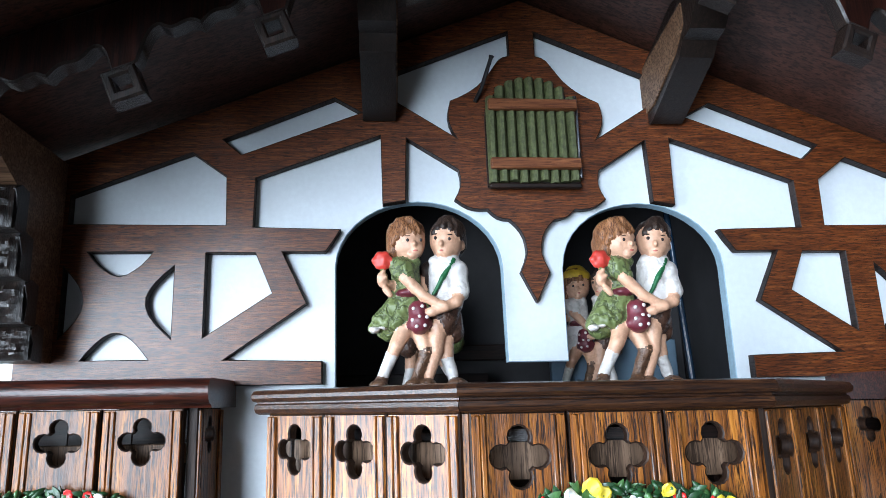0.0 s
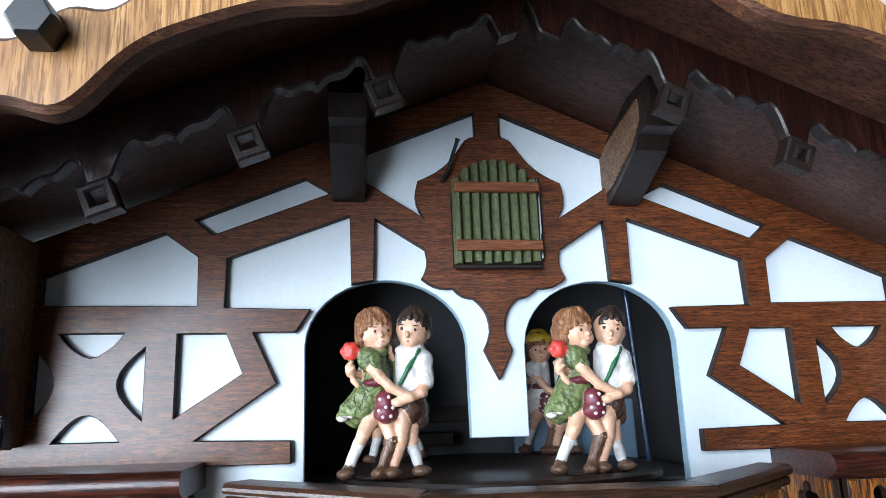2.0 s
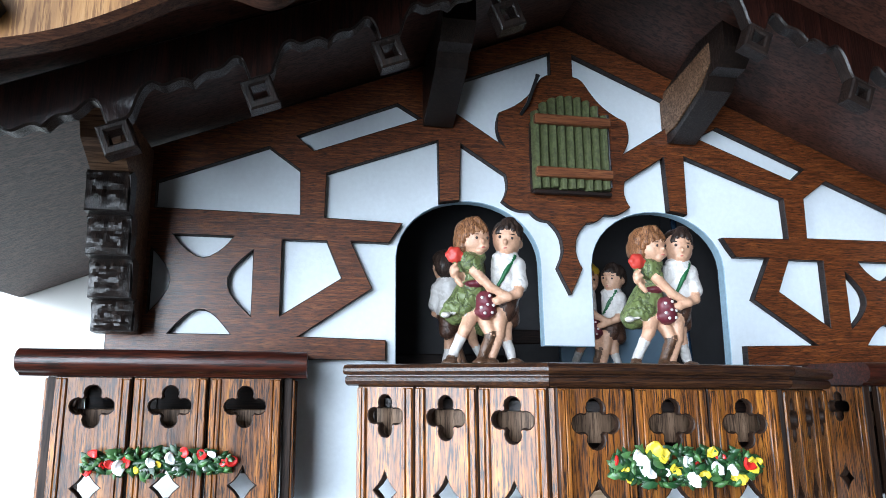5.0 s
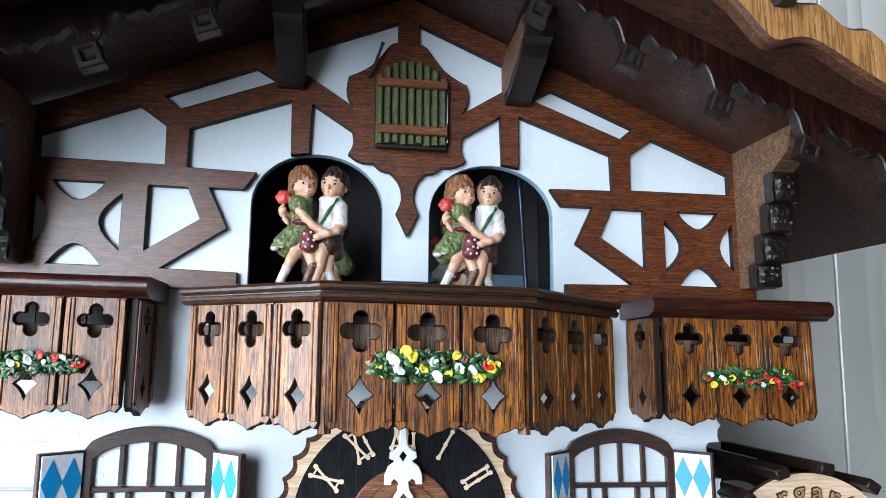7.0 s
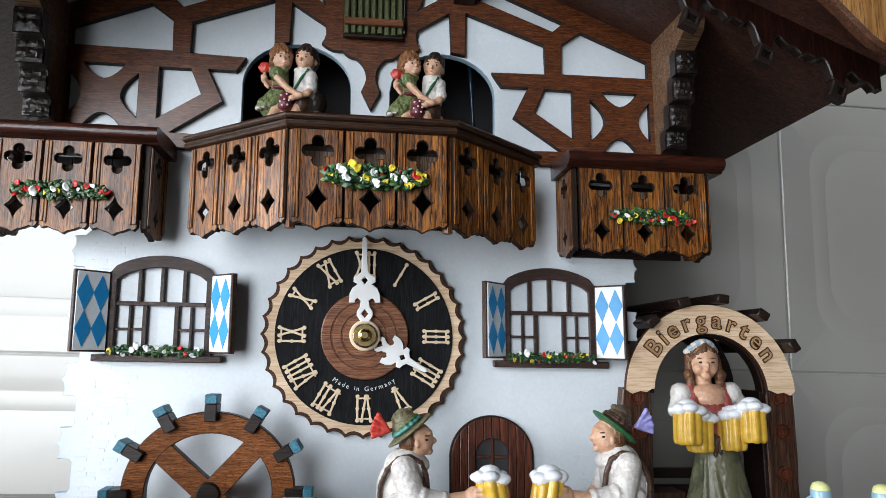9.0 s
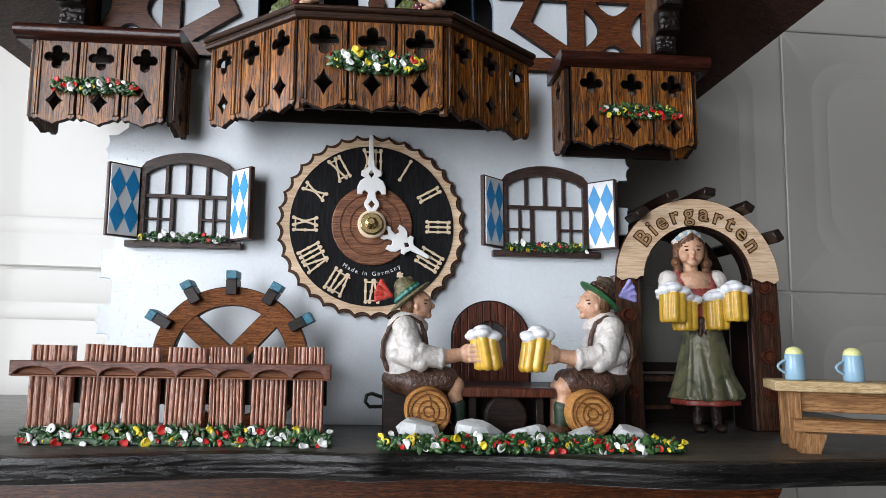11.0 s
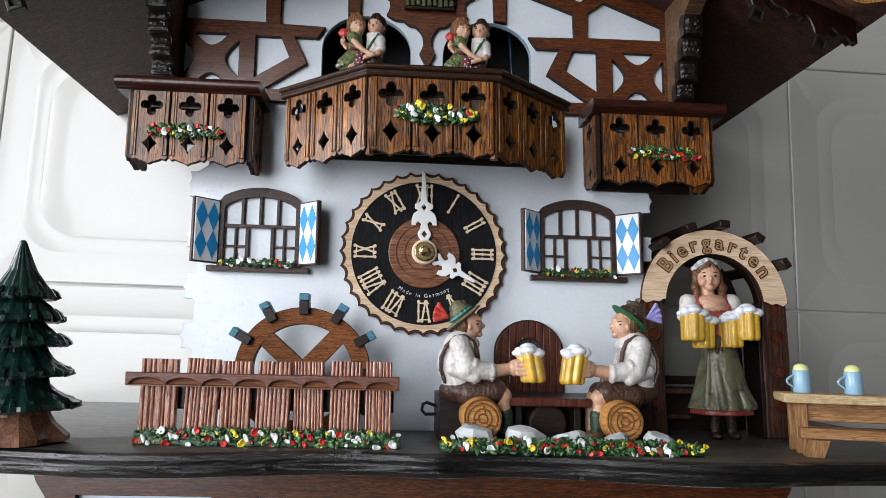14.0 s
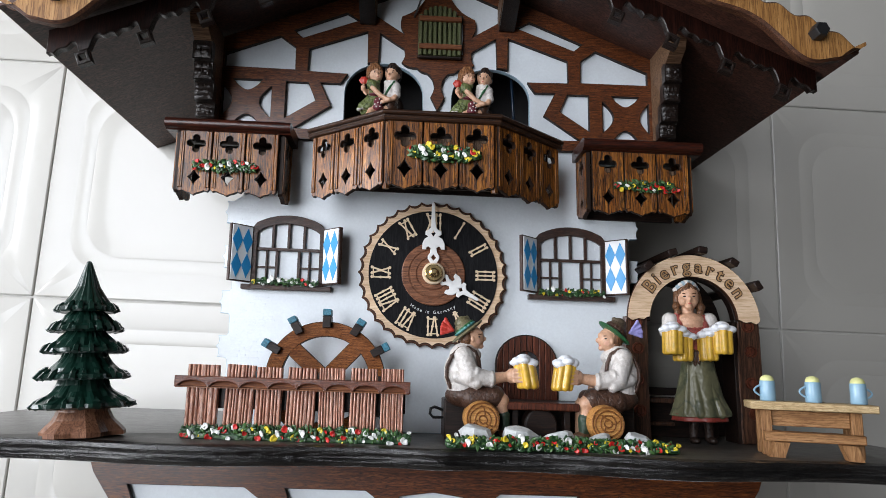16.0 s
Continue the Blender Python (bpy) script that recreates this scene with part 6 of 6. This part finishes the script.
for i in range(11):
    q = -1 + i / 5.0
    P.append(("e", (hx + 8.4 * q, -3.2 + 3.4 * q * q, hz + 11.6 - 5.4 * q * q), (1.9, 2.2, 1.7), CAPBLUE if i % 2 else SHIRT))
P += [("c", (0.2, 0, 89), (0, -1.4, 97), 4.6, 4.4, SKIN), ("e", (1.0, -3.6, 88.4), (10.0, 6.0, 5.4), SKIN), ("e", (1.2, -6.4, 85.0), (7.4, 4.2, 4.2), SKIN)]
P += [("e", (1.4, -4.0, 78.4), (10.6, 7.8, 6.4), BODICE), ("c", (1.4, -1, 75), (1.6, 0, 66), 9.0, 8.0, BODICE), ("c", (-8.4, -6.0, 81), (-8.4, -2.2, 92), 3.3, 2.4, BODICE), ("c", (10.8, -6.0, 81), (10.2, -2.2, 92), 3.3, 2.4, BODICE)]
P += [("e", (-13.2, -1, 87.6), (5.8, 6.0, 6.6), SHIRT, (0, -20, 0)), ("e", (15.6, -1, 87.8), (6.4, 6.2, 6.6), SHIRT, (0, 25, 0)), ("c", (16.4, -1, 88), (22.5, -3, 79), 4.8, 4.2, SHIRT), ("c", (-14, -1, 87), (-18.4, -3, 79), 4.2, 3.6, SHIRT), ("c", (-15.6, -2, 78), (-15.5, -9, 69), 3.6, 3.0, SKIN), ("c", (21.5, -2, 77), (18.5, -9, 69), 3.6, 3.0, SKIN)]
P += [("s", (6.6, 0, 19.5), 21.0, SKIRT, 10.0, 45.5, 7), ("s", (6.4, 0, 16.0), 19.6, SKIRTRED, 19.2, 4.8, 7), ("e", (2.0, 0, 65), (10.2, 8.8, 4.2), SKIRT)]
for q, w in ((-0.8, 2.4), (-0.35, 3.0), (0.1, 1.8), (0.5, 3.2), (0.9, 2.2)):
    P.append(("c", (2.4 + 6.4 * q, -6.8 + 2 * q * q, 58), (6.6 + 18.6 * q, -16.4 + 8 * q * q, 21.5), 0.8, w, SKIRT))
P += [("c", (1.5, 0, 18), (1.0, 0, 4), 3.2, 2.8, HAIR_D), ("c", (12.0, 0, 18), (12.5, 0, 4), 3.2, 2.8, HAIR_D), ("e", (0.6, -3, 2.2), (3.4, 5.4, 2.4), HAIR_D), ("e", (13.0, -3, 2.2), (3.4, 5.4, 2.4), HAIR_D)]
P += [("e", (1.6, -8.4, 65), (9.6, 1.8, 1.6), LEATHER), ("e", (1.2, -10.0, 63.6), (3.0, 2.0, 2.8), LEATHER), ("c", (0.6, -10.2, 62), (-0.2, -11.0, 56), 1.5, 1.1, LEATHER), ("c", (1.8, -10.2, 62), (3.0, -11.0, 57), 1.4, 1.0, LEATHER)]
beer_mug(P, dabs, (-18.2, -17.5, 71.0), 7.0, 14.5, 0.02)
beer_mug(P, dabs, (-9.0, -12.5, 66.4), 6.8, 14.5, 0.02)
beer_mug(P, dabs, (18.0, -17.5, 71.6), 7.0, 14.5, 0.0)
beer_mug(P, dabs, (9.6, -12.5, 67.0), 6.8, 14.5, 0.0)
beads += [(hx - 4.9, hz + 0.2, 1.3, 0.65, EYE), (hx + 1.2, hz + 0.2, 1.4, 0.65, EYE), (hx - 5.0, hz + 2.4, 1.8, 0.45, HAIR_B), (hx + 1.5, hz + 2.4, 2.0, 0.45, HAIR_B), (hx - 2.0, hz - 4.9, 1.5, 0.55, LIP)]
figure("waitress_figurine", P, dabs, (188.4, -12, ZD), Matrix.Identity(4), "carved waitress in red bodice and olive skirt carrying four beer mugs", "figurine", 0.6, "", beads)

# ---- beer garden arch ----
gate = thing("garden_arch", (193.5, 0, ZD), "brown beer garden arch with pale lettered sign", "arch")
AX, AZ, AY = 194.0, 101.2, -9.0


def ragged(x, z0, z1, n, amp, seed):
    rnd = random.Random(seed)
    return [(x + rnd.uniform(-amp, amp), z0 + (z1 - z0) * i / n) for i in range(n + 1)]


for x0, x1, sd in ((AX - 51.5, AX - 34.5, 3), (AX + 33.5, AX + 51, 4)):
    loop = ragged(x0, ZD + 0.3, 104, 7, 0.9, sd) + ragged(x1, 104, ZD + 0.3, 7, 0.5, sd + 9)
    post = part("post", Geo().fret([loop], AY, AY + 8, 0.8), DARKWOOD_Z, gate, "dark brown wavy post with wooden buttons")
    for k, z in enumerate((99.0, 80.0, 56.0, 34.0)):
        g = Geo().lathe([(0.1, 1.6), (2.2, 1.6), (2.5, 0.9), (3.2, 0.9), (3.6, 1.8), (4.4, 1.8), (4.6, 0), (0.1, 0)], ((x0 + x1) / 2 + (0.6 if k % 2 else -0.4), AY - 0.0, z), "y", 20)
        part("button", g, DOORWOOD, post, "round turned wooden button")
sign = [(AX + 50.5 * math.cos(radians(a)), AZ + 50.5 * math.sin(radians(a))) for a in range(2, 179, 4)]
sign += [(AX - 47, AZ - 0.6), (AX - 42, AZ + 1.0), (AX - 38, AZ + 0.4), (AX - 35.5, AZ + 2.2)]
sign += [(AX + 33.5 * math.cos(radians(a)), AZ + 33.5 * math.sin(radians(a))) for a in range(176, 3, -4)]
sign += [(AX + 35.5, AZ + 1.8), (AX + 39, AZ + 0.2), (AX + 43, AZ + 1.0), (AX + 47, AZ - 0.8)]
sg = part("sign_board", Geo().fret([sign], AY - 3.2, AY - 0.2, 0.3, 0, 1), [SIGNWOOD, BURNT], gate, "pale curved sign board with dark cut edge")
inner = [(AX + 36 * math.cos(radians(a)), AZ + 36 * math.sin(radians(a))) for a in range(0, 181, 6)] + [(AX + 32.5 * math.cos(radians(a)), AZ + 32.5 * math.sin(radians(a))) for a in range(180, -1, -6)]
part("arch_lining", Geo().fret([inner], AY + 0.3, AY + 8, 0.3), DARKWOOD, gate, "dark arch lining")
word, fill = letters("Biergarten", 14.0, 0.5, 0.62), letters("Biergarten", 14.0, 0.5, -0.05)
widths = [w + 0.9 for _, w in word]
span, pos = sum(widths), 0.0
for (gl, w), (gf, _), full in zip(word, fill, widths):
    ang = 150 - 123 * (pos + full / 2) / span
    pos += full
    bend = pose(0, 0, 0, 0, 90 - ang, 0) @ Matrix.Translation((0, 0, 37.2))
    gl.turned(Matrix.Translation((AX, AY - 3.5, AZ)) @ bend)
    gf.turned(Matrix.Translation((AX, AY - 3.8, AZ)) @ bend)
    part("letter_fill", gf, LETTERFILL, part("sign_letter", gl, INK, sg, "dark brown engraved letter"), "lighter brown letter face")
# pergola sticks run back from the arch to a second, dark one
for ang, ext in ((132, -12), (108, -10), (84, -12), (57, -12), (31, -13)):
    c = (AX + 53.6 * math.cos(radians(ang)), AZ + 53.6 * math.sin(radians(ang)))
    g = Geo().box(-3.6, 3.6, AY + ext, 66, -2.6, 2.6, 0.7)
    g.turned(Matrix.Translation((c[0], 0, c[1])) @ pose(0, 0, 0, 0, 90 - ang, 0))
    part("pergola_stick", g, DARKWOOD, gate, "dark square pergola stick")
rear = [(AX - 50, ZD + 0.3), (AX - 50, AZ)] + arc(AX, AZ, 50, 178, 2, 20) + [(AX + 50, AZ), (AX + 50, ZD + 0.3), (AX + 36, ZD + 0.3), (AX + 36, AZ)] + arc(AX, AZ, 36, 2, 178, 20) + [(AX - 36, AZ), (AX - 36, ZD + 0.3)]
part("rear_arch", Geo().fret([rear], 52, 60, 0.5), DARKWOOD, gate, "dark second arch behind")
g = Geo().box(AX - 35, AX + 35, 46, 50, 44, 50, 0.5)
part("rear_rail", g, DARKWOOD, gate)
# low board added in dark wood for the shadows seen through the arch
part("rear_board", Geo().box(AX - 33.8, AX + 33.2, 30, 33, ZD + 0.3, 43, 0.5), DARKWOOD, gate, "added dark low board standing for shadows behind the arch")
part("jamb", Geo().box(AX + 30.4, AX + 33.3, AY + 0.6, AY + 22, ZD + 0.3, 103, 0.5), DARKWOOD, gate, "dark inner jamb")
part("rear_rail", Geo().box(AX - 33.8, AX - 8, 10, 26, 39, 42.5, 0.5), DARKWOOD_Z, gate, "small dark bench board behind the arch")
part("rear_rail", Geo().box(AX - 33.8, AX - 8, 14, 20, 22, 25, 0.5), DARKWOOD_Z, gate)

# ---- water trough fence ----
fence = thing("trough_fence", (-86, -82, ZD), "ribbed brown plank fence with a scalloped cross rail", "fence")
planks = [(-153.6, -134.6), (-131.4, -114.2), (-111.9, -96.2), (-93.6, -75.9), (-72.6, -56.8), (-54.4, -38.2), (-35, -20.8)]
for i, (x0, x1) in enumerate(planks):
    rnd = random.Random(70 + i)
    n = rnd.choice((7, 8, 9))
    poly = [(x0, -74.4), (x0, -77.4)]
    steps = [0] + sorted((k + rnd.uniform(-0.3, 0.3)) / n for k in range(1, n)) + [1]
    for k in range(n):
        a, b = x0 + (x1 - x0) * steps[k], x0 + (x1 - x0) * steps[k + 1]
        d = rnd.uniform(1.0, 1.7)
        poly += [(a + (b - a) * (0.5 - 0.44 * math.cos(math.pi * q / 6)), -77.0 - d * math.sin(math.pi * q / 6) ** 0.6) for q in range(7)]
    poly += [(x1, -77.4), (x1, -74.4)]
    g = Geo().prism(poly, ZD + 0.2, 56.8 + rnd.uniform(-0.7, 1.0), "z")
    g.turned(Matrix.Translation(((x0 + x1) / 2, 0, 0)) @ pose(0, 0, 0, 0, (0.3, 2.0, 0.6, 1.6, -0.6, 1.0, 0.2)[i], 0) @ Matrix.Translation((-(x0 + x1) / 2, 0, 0)))
    part("plank", g, FENCE, fence, "", 50)
# the rail's lower front edge is gouged into eight arched hollows
loop = [(-159, 49.6), (-16.6, 49.9), (-16.6, 42.8)]
for a, b in ((-19.6, -34.0), (-36.0, -51.2), (-53.2, -67.6), (-69.6, -85.4), (-86.4, -102.6), (-103.6, -119.6), (-120.8, -138.2), (-139.6, -157.0)):
    loop += [(a + (b - a) * (0.5 - 0.5 * math.cos(math.pi * q / 12)), 42.8 + 4.0 * math.sin(math.pi * q / 12)) for q in range(13)]
loop += [(-159, 42.8)]
part("scalloped_rail", Geo().fret([loop], -84.6, -81.6, 0.5), FENCERAIL, fence, "red-brown cross rail with carved scallops")
part("recess_strip", Geo().prism([(-80.6, 49.0), (-82.6, 43.6), (-84.2, 43.2), (-84.2, 42.5), (-79.4, 42.5), (-79.4, 49.0)], -158.4, -17.2, "x"), BATTEN, fence, "orange-brown hollow behind the scallops")
part("rear_board", Geo().box(-153.6, -19.6, -72.8, -70, 30, 45, 0.3), DARKWOOD, fence)
bed = garland("long flower bed strip along the foot of the fence", -154, -16, -79.5, ZD + 4.4, 9, 4.5, 460, 60, 11, 3.0, 1.35)
part("bed_base", Geo().box(-154, -16, -83, -78.2, ZD + 0.1, ZD + 3.2, 0.6), LEAF, bed)

# ---- water wheel ----
wheel = thing("water_wheel", (-75, -25, ZD), "brown wooden water wheel with turquoise-tipped paddles", "water wheel")
WC, WY = (-75.4, 49.4), -25.0
low_cut = ZD + 0.3
rim = [(x, max(z, low_cut)) for x, z in arc(*WC, 41.2, 0, 356, 89)]
inner_rim = [(x, max(z, low_cut + 6)) for x, z in arc(*WC, 30.2, 0, 354, 59)]
part("wheel_rim", Geo().fret([rim, inner_rim], WY - 3, WY + 3, 0.4, 0, 1), [WHEEL, DARKWOOD], wheel, "flat speckled brown rim with dark edge")
for k in range(2):
    a = radians(48 + 90 * k)
    d, n = Vector((math.cos(a), math.sin(a))), Vector((-math.sin(a), math.cos(a)))
    L0, L1 = -27.0, 31.0
    q = [Vector(WC) + d * L0 + n * 5.6, Vector(WC) + d * L1 + n * 5.6, Vector(WC) + d * L1 - n * 5.6, Vector(WC) + d * L0 - n * 5.6]
    off = 0.12 * (k + 1)
    part("spoke", Geo().fret([[(p.x, max(p.y, low_cut)) for p in q]], WY - 3 + off, WY + 3 - off, 0.3, 0, 1), [WHEEL, DARKWOOD], wheel, "flat brown spoke")
part("axle", Geo().lathe([(0.1, 4), (5, 4), (6, 3), (6, -24), (0.1, -24)], (WC[0], WY, WC[1]), "y", 20), DARKWOOD, wheel, "dark round axle")
for k in range(12):
    ang = 30 * k
    g = Geo().box(-2.9, 2.9, WY - 7.0, WY + 4.0, 36.5, 45.4, 0.4, 0).box(-2.95, 2.95, WY - 7.05, WY + 4.05, 45.5, 50, 0.4, 1)
    g.turned(Matrix.Translation((WC[0], 0, WC[1])) @ pose(0, 0, 0, 0, 90 - ang, 0))
    if min(v[2] for v in g.v) > low_cut:
        part("paddle", g, [DARKWOOD, TEAL], wheel, "dark paddle with worn turquoise tip")

# ---- fir tree ----
tree = thing("fir_tree", (-210.5, -84, ZD), "carved dark green fir tree on a brown root foot", "toy tree")


def carve(n, depth, seed):
    """Chip-carved unevenness round the trunk and over the height."""
    def k(a, h):
        p = Vector((math.cos(a) * 2.2 + seed * 7.1, math.sin(a) * 2.2, h * 0.12))
        q = Vector((math.cos(a) * n * 0.6, math.sin(a) * n * 0.6, h * 0.35 + seed))
        return 1 + 1.6 * depth * noise.noise(p) + 1.5 * depth * noise.noise(q) + 0.5 * depth * math.sin(n * a)
    return k


foot = [(22, 0), (22.5, 2.5), (20, 5.5), (16.5, 9.5), (14.5, 14), (14, 20), (0.1, 20)]
part("trunk", Geo().lathe([(0.1, 0)] + foot, (-210.5, -84, ZD + 0.1), "z", 18, 0, lambda a, h: 1 + 0.13 * math.sin(6 * a + 0.7) * max(0, 1 - h / 16) + 0.04 * math.sin(3 * a)), TRUNK, tree, "brown carved root foot", 15)
tiers = [(28.5, 27.4, 18, 47), (45.2, 24.6, 16, 63), (61.0, 22.6, 14, 77), (74.6, 20, 11, 89), (87.2, 16.6, 2.0, 117)]
for i, (z, r, rt, zt) in enumerate(tiers):
    h = zt - z
    prof = [(0.1, 1.5), (r * 0.6, 1.0), (r * 0.93, 0), (r, 1.0), (r * 0.98, 3.2), (r * 0.86, 4.6), (r * 0.74, 7.0), (r * 0.62, 10.0)]
    if i < 4:
        prof += [(rt * 0.80, 13.5), (rt * 0.72, h - 1), (0.1, h)]
    else:
        prof += [(6.6, 16), (3.6, 25), (1.7, 31.2), (1.2, 32.2), (0.1, 32.6)]
    part("branch_tier", Geo().lathe(prof, (-210.5, -84, z), "z", 84, 0, carve(13 + i, 0.06 if i < 4 else 0.05, i)), FIR, tree, "dark green carved ring of branches", 12)
g = Geo()
rnd = random.Random(8)
for z, r, rt, zt in tiers:
    for k in range(17):
        a = 2 * math.pi * (k + rnd.uniform(-0.35, 0.35)) / 17
        r0, r1 = r * rnd.uniform(0.96, 1.05), r * rnd.uniform(0.74, 0.84)
        c0 = Vector((-210.5 + r0 * math.cos(a), -84 + r0 * math.sin(a), z + 0.6))
        c1 = Vector((-210.5 + r1 * math.cos(a), -84 + r1 * math.sin(a), z + rnd.uniform(5.4, 7.8)))
        g.tube([c0, (c0 + c1) / 2 + Vector((0, 0, 0.7)), c1], [rnd.uniform(1.3, 2.2), rnd.uniform(1.4, 2.0), 0.5], 5)
part("needle_carving", g, FIR, tree, "chip-carved branch ends", 12)
tree.rotation_euler = (0, radians(-3.2), 0)

# ---- table with three blue mugs ----
table = thing("beer_table", (201, -75.5, ZD), "pale pine trestle table with three blue mugs on it", "table")
TX, TY = 201.0, -75.5
part("tabletop", Geo().box(TX, TX + 73.5, TY, TY + 26, 40.4, 45.4, 0.6), PINE_END, table, "pale pine top with rough front edge")
for x in (6.5, 58.5):
    part("leg", Geo().box(TX + x, TX + x + 6.5, TY + 5, TY + 9, ZD + 0.1, 40.2, 0.5), PINE_UP, table)
    part("leg", Geo().box(TX + x, TX + x + 6.5, TY + 20, TY + 24, ZD + 0.1, 40.2, 0.5), PINE_UP, table)
part("apron", Geo().box(TX + 13.2, TX + 58.3, TY + 7, TY + 10, 30.4, 40.0, 0.4), PINE, table)
part("stretcher", Geo().box(TX + 7, TX + 64, TY - 2.6, TY + 3.8, 21.6, 27.2, 0.5), PINE, table)
part("back_stretcher", Geo().box(TX + 13.2, TX + 58.3, TY + 19, TY + 22, 21.5, 26.5, 0.4), PINE, table)
for x, s in ((8.0, 1), (52.0, -1)):
    poly = [(TX + x, ZD + 0.1), (TX + x + 8.5, ZD + 0.1), (TX + x + 8.5 + s * 3.4, 21.4), (TX + x + s * 3.4, 21.4)]
    part("foot", Geo().prism(poly, TY - 8, TY + 1, "y"), PINE_UP, table)
table.rotation_euler = (0, 0, radians(-17))


def small_mug(x, y, hand):
    m = thing("mug", (x, y, 45.4), "small light blue enamel mug with pale yellow foam", "mug", "mugs on the table")
    part("body", Geo().lathe([(0.1, 0), (4.6, 0), (4.9, 0.5), (4.7, 12.4), (4.4, 12.9), (0.1, 12.9)], (x, y, 45.5), "z", 28), ENAMEL, m, "light blue body")
    part("foam", Geo().lathe([(4.3, 0), (4.3, 1.0), (3.4, 2.9), (1.5, 3.9), (0.1, 4.1)], (x, y, 58.4), "z", 24), PALEYELLOW, m, "pale yellow domed foam")
    pts = [(x + hand * (4.4 + 4.6 * math.sin(math.pi * i / 8)), y, 48.4 + 7.2 * i / 8) for i in range(9)]
    part("handle", Geo().tube(pts, 0.65, 8), ENAMEL, m, "thin bent handle")


for x, y, hand in ((217.4, -66.4, -1), (243.4, -74.2, -1), (268.6, -81.6, 1)):
    small_mug(x, y, hand)

# ---- drinkers' bench, barrels, rocks, flower bed ----
def log_barrel(x, z):
    y0, y1 = -80.0, -54.0
    b = thing("barrel_stool", (x, -66, ZD), "short orange-brown barrel lying on its side as a seat", "barrel", "barrel stools")
    part("barrel_body", Geo().lathe([(0.1, 0), (10.4, 0), (11.0, 3), (11.4, 13), (11.0, 23), (10.4, 26), (0.1, 26)], (x, y1, z), "y", 40), BARREL, b, "orange-brown barrel body")
    for r in (10.0, 7.8, 5.0, 2.4):
        pts = [(x + r * (1 + 0.05 * math.sin(2 * a + r)) * math.cos(a), y0 - 0.2, z + r * math.sin(a)) for a in [2 * math.pi * i / 30 for i in range(31)]]
        part("carved_ring", Geo().tube(pts, 0.5, 6), ENDGRAIN, b, "dark carved ring")
    for k in range(3):
        q = 0.6 + 2.1 * k + 0.01 * x
        pts = [(x + r * math.cos(q + 0.09 * r), y0 - 0.2, z + r * math.sin(q + 0.09 * r)) for r in (1.5, 4, 6.5, 9)]
        part("split", Geo().tube(pts, [0.2, 0.45, 0.4, 0.2], 6), ENDGRAIN, b, "dark split in the end grain")


log_barrel(28.6, ZD + 16.4)
log_barrel(107.0, ZD + 16.2)
bench = thing("drinkers_bench", (74, -40, ZD), "dark wooden stand with a narrow board between the drinkers", "bench")
part("stand_box", Geo().box(6.5, 135, -46, -6, ZD + 0.1, 39, 0.8), DARKWOOD, bench, "dark brown box behind the drinkers")
part("board", Geo().box(44.5, 92.5, -68, -50, 34.6, 39.4, 0.7), DOORWOOD, bench, "narrow dark red-brown table board")
part("board_leg", Geo().box(49.5, 53.5, -62, -54, ZD + 0.1, 34.4, 0.4), DARKWOOD, bench)
part("board_leg", Geo().box(83.5, 87.5, -62, -54, ZD + 0.1, 34.4, 0.4), DARKWOOD, bench)
cask = solid("cask", Geo().lathe([(0.1, 0), (10, 0), (10.4, 1), (10.4, 2), (9.4, 2.2), (9.4, 1.6), (0.1, 1.6)][::-1] + [(10.6, -1), (11.4, -8), (10.6, -15), (0.1, -15)], (68, -62, ZD + 12.6), "y", 32), DARKWOOD, (68, -56, ZD), "small dark cask lying under the board", "barrel")
loop_pts = [(11.5, -30, 31), (6, -32, 33), (3.4, -33, 32), (2.8, -33, 28.5), (5, -32, 26), (11.5, -30, 26)]
solid("wire_handle", Geo().tube([(x - 5.4, y, z) for x, y, z in loop_pts], 1.0, 8).tube([(7.0, -30, 25), (7.0, -30, 32)], 0.8, 8), IRON, (8, -31, 26), "black bent wire loop beside the drinkers' stand", "wire loop")


def rock(x0, x1, z0, z1, y, seed):
    g = Geo()
    rnd = random.Random(seed)
    n, cx = 7, (x0 + x1) / 2
    rings = []
    tilt, turn_ = rnd.uniform(0.12, 0.3), rnd.uniform(0, 6.28)
    for lvl, k in ((0, 1.08), (0.55, 1.02), (0.9, 0.8), (1.0, 0.55)):
        rings.append([(cx + (x1 - x0) / 2 * k * math.cos(2 * math.pi * i / n) * rnd.uniform(0.78, 1.12), y + 6 * k * math.sin(2 * math.pi * i / n) * rnd.uniform(0.85, 1.1), z0 + (z1 - z0) * lvl * (1 - tilt * (1 + math.cos(2 * math.pi * i / n + turn_)) * rnd.uniform(0.7, 1.0))) for i in range(n)])
    pts = [p for r in rings for p in r]
    faces = [tuple(range(n))[::-1], tuple(range(3 * n, 4 * n))]
    for l in range(3):
        for i in range(n):
            a, b = l * n + i, l * n + (i + 1) % n
            faces.append((a, b, b + n, a + n))
    g.add(pts, faces)
    return solid("rock", g, STONE, (cx, y, z0), "small grey-white painted rock in the flower bed", "rock", "rocks in the flower bed", "", 22)


for k, (a, b, zt) in enumerate(((13.5, 35.5, 26.5), (39, 61, 26.0), (65, 84, 24.5), (90, 108, 23.5), (114, 134, 24.5))):
    rock(a, b, ZD + 4.0, zt, -85 + (k % 2), 90 + k)
bed = garland("flower bed strip with leaves before the drinkers", 5.5, 146, -89, ZD + 4.2, 8, 6, 460, 62, 21, 3.0, 1.35)
part("bed_base", Geo().box(5.5, 146, -92, -74, ZD + 0.1, ZD + 4.0, 0.8), LEAF, bed)
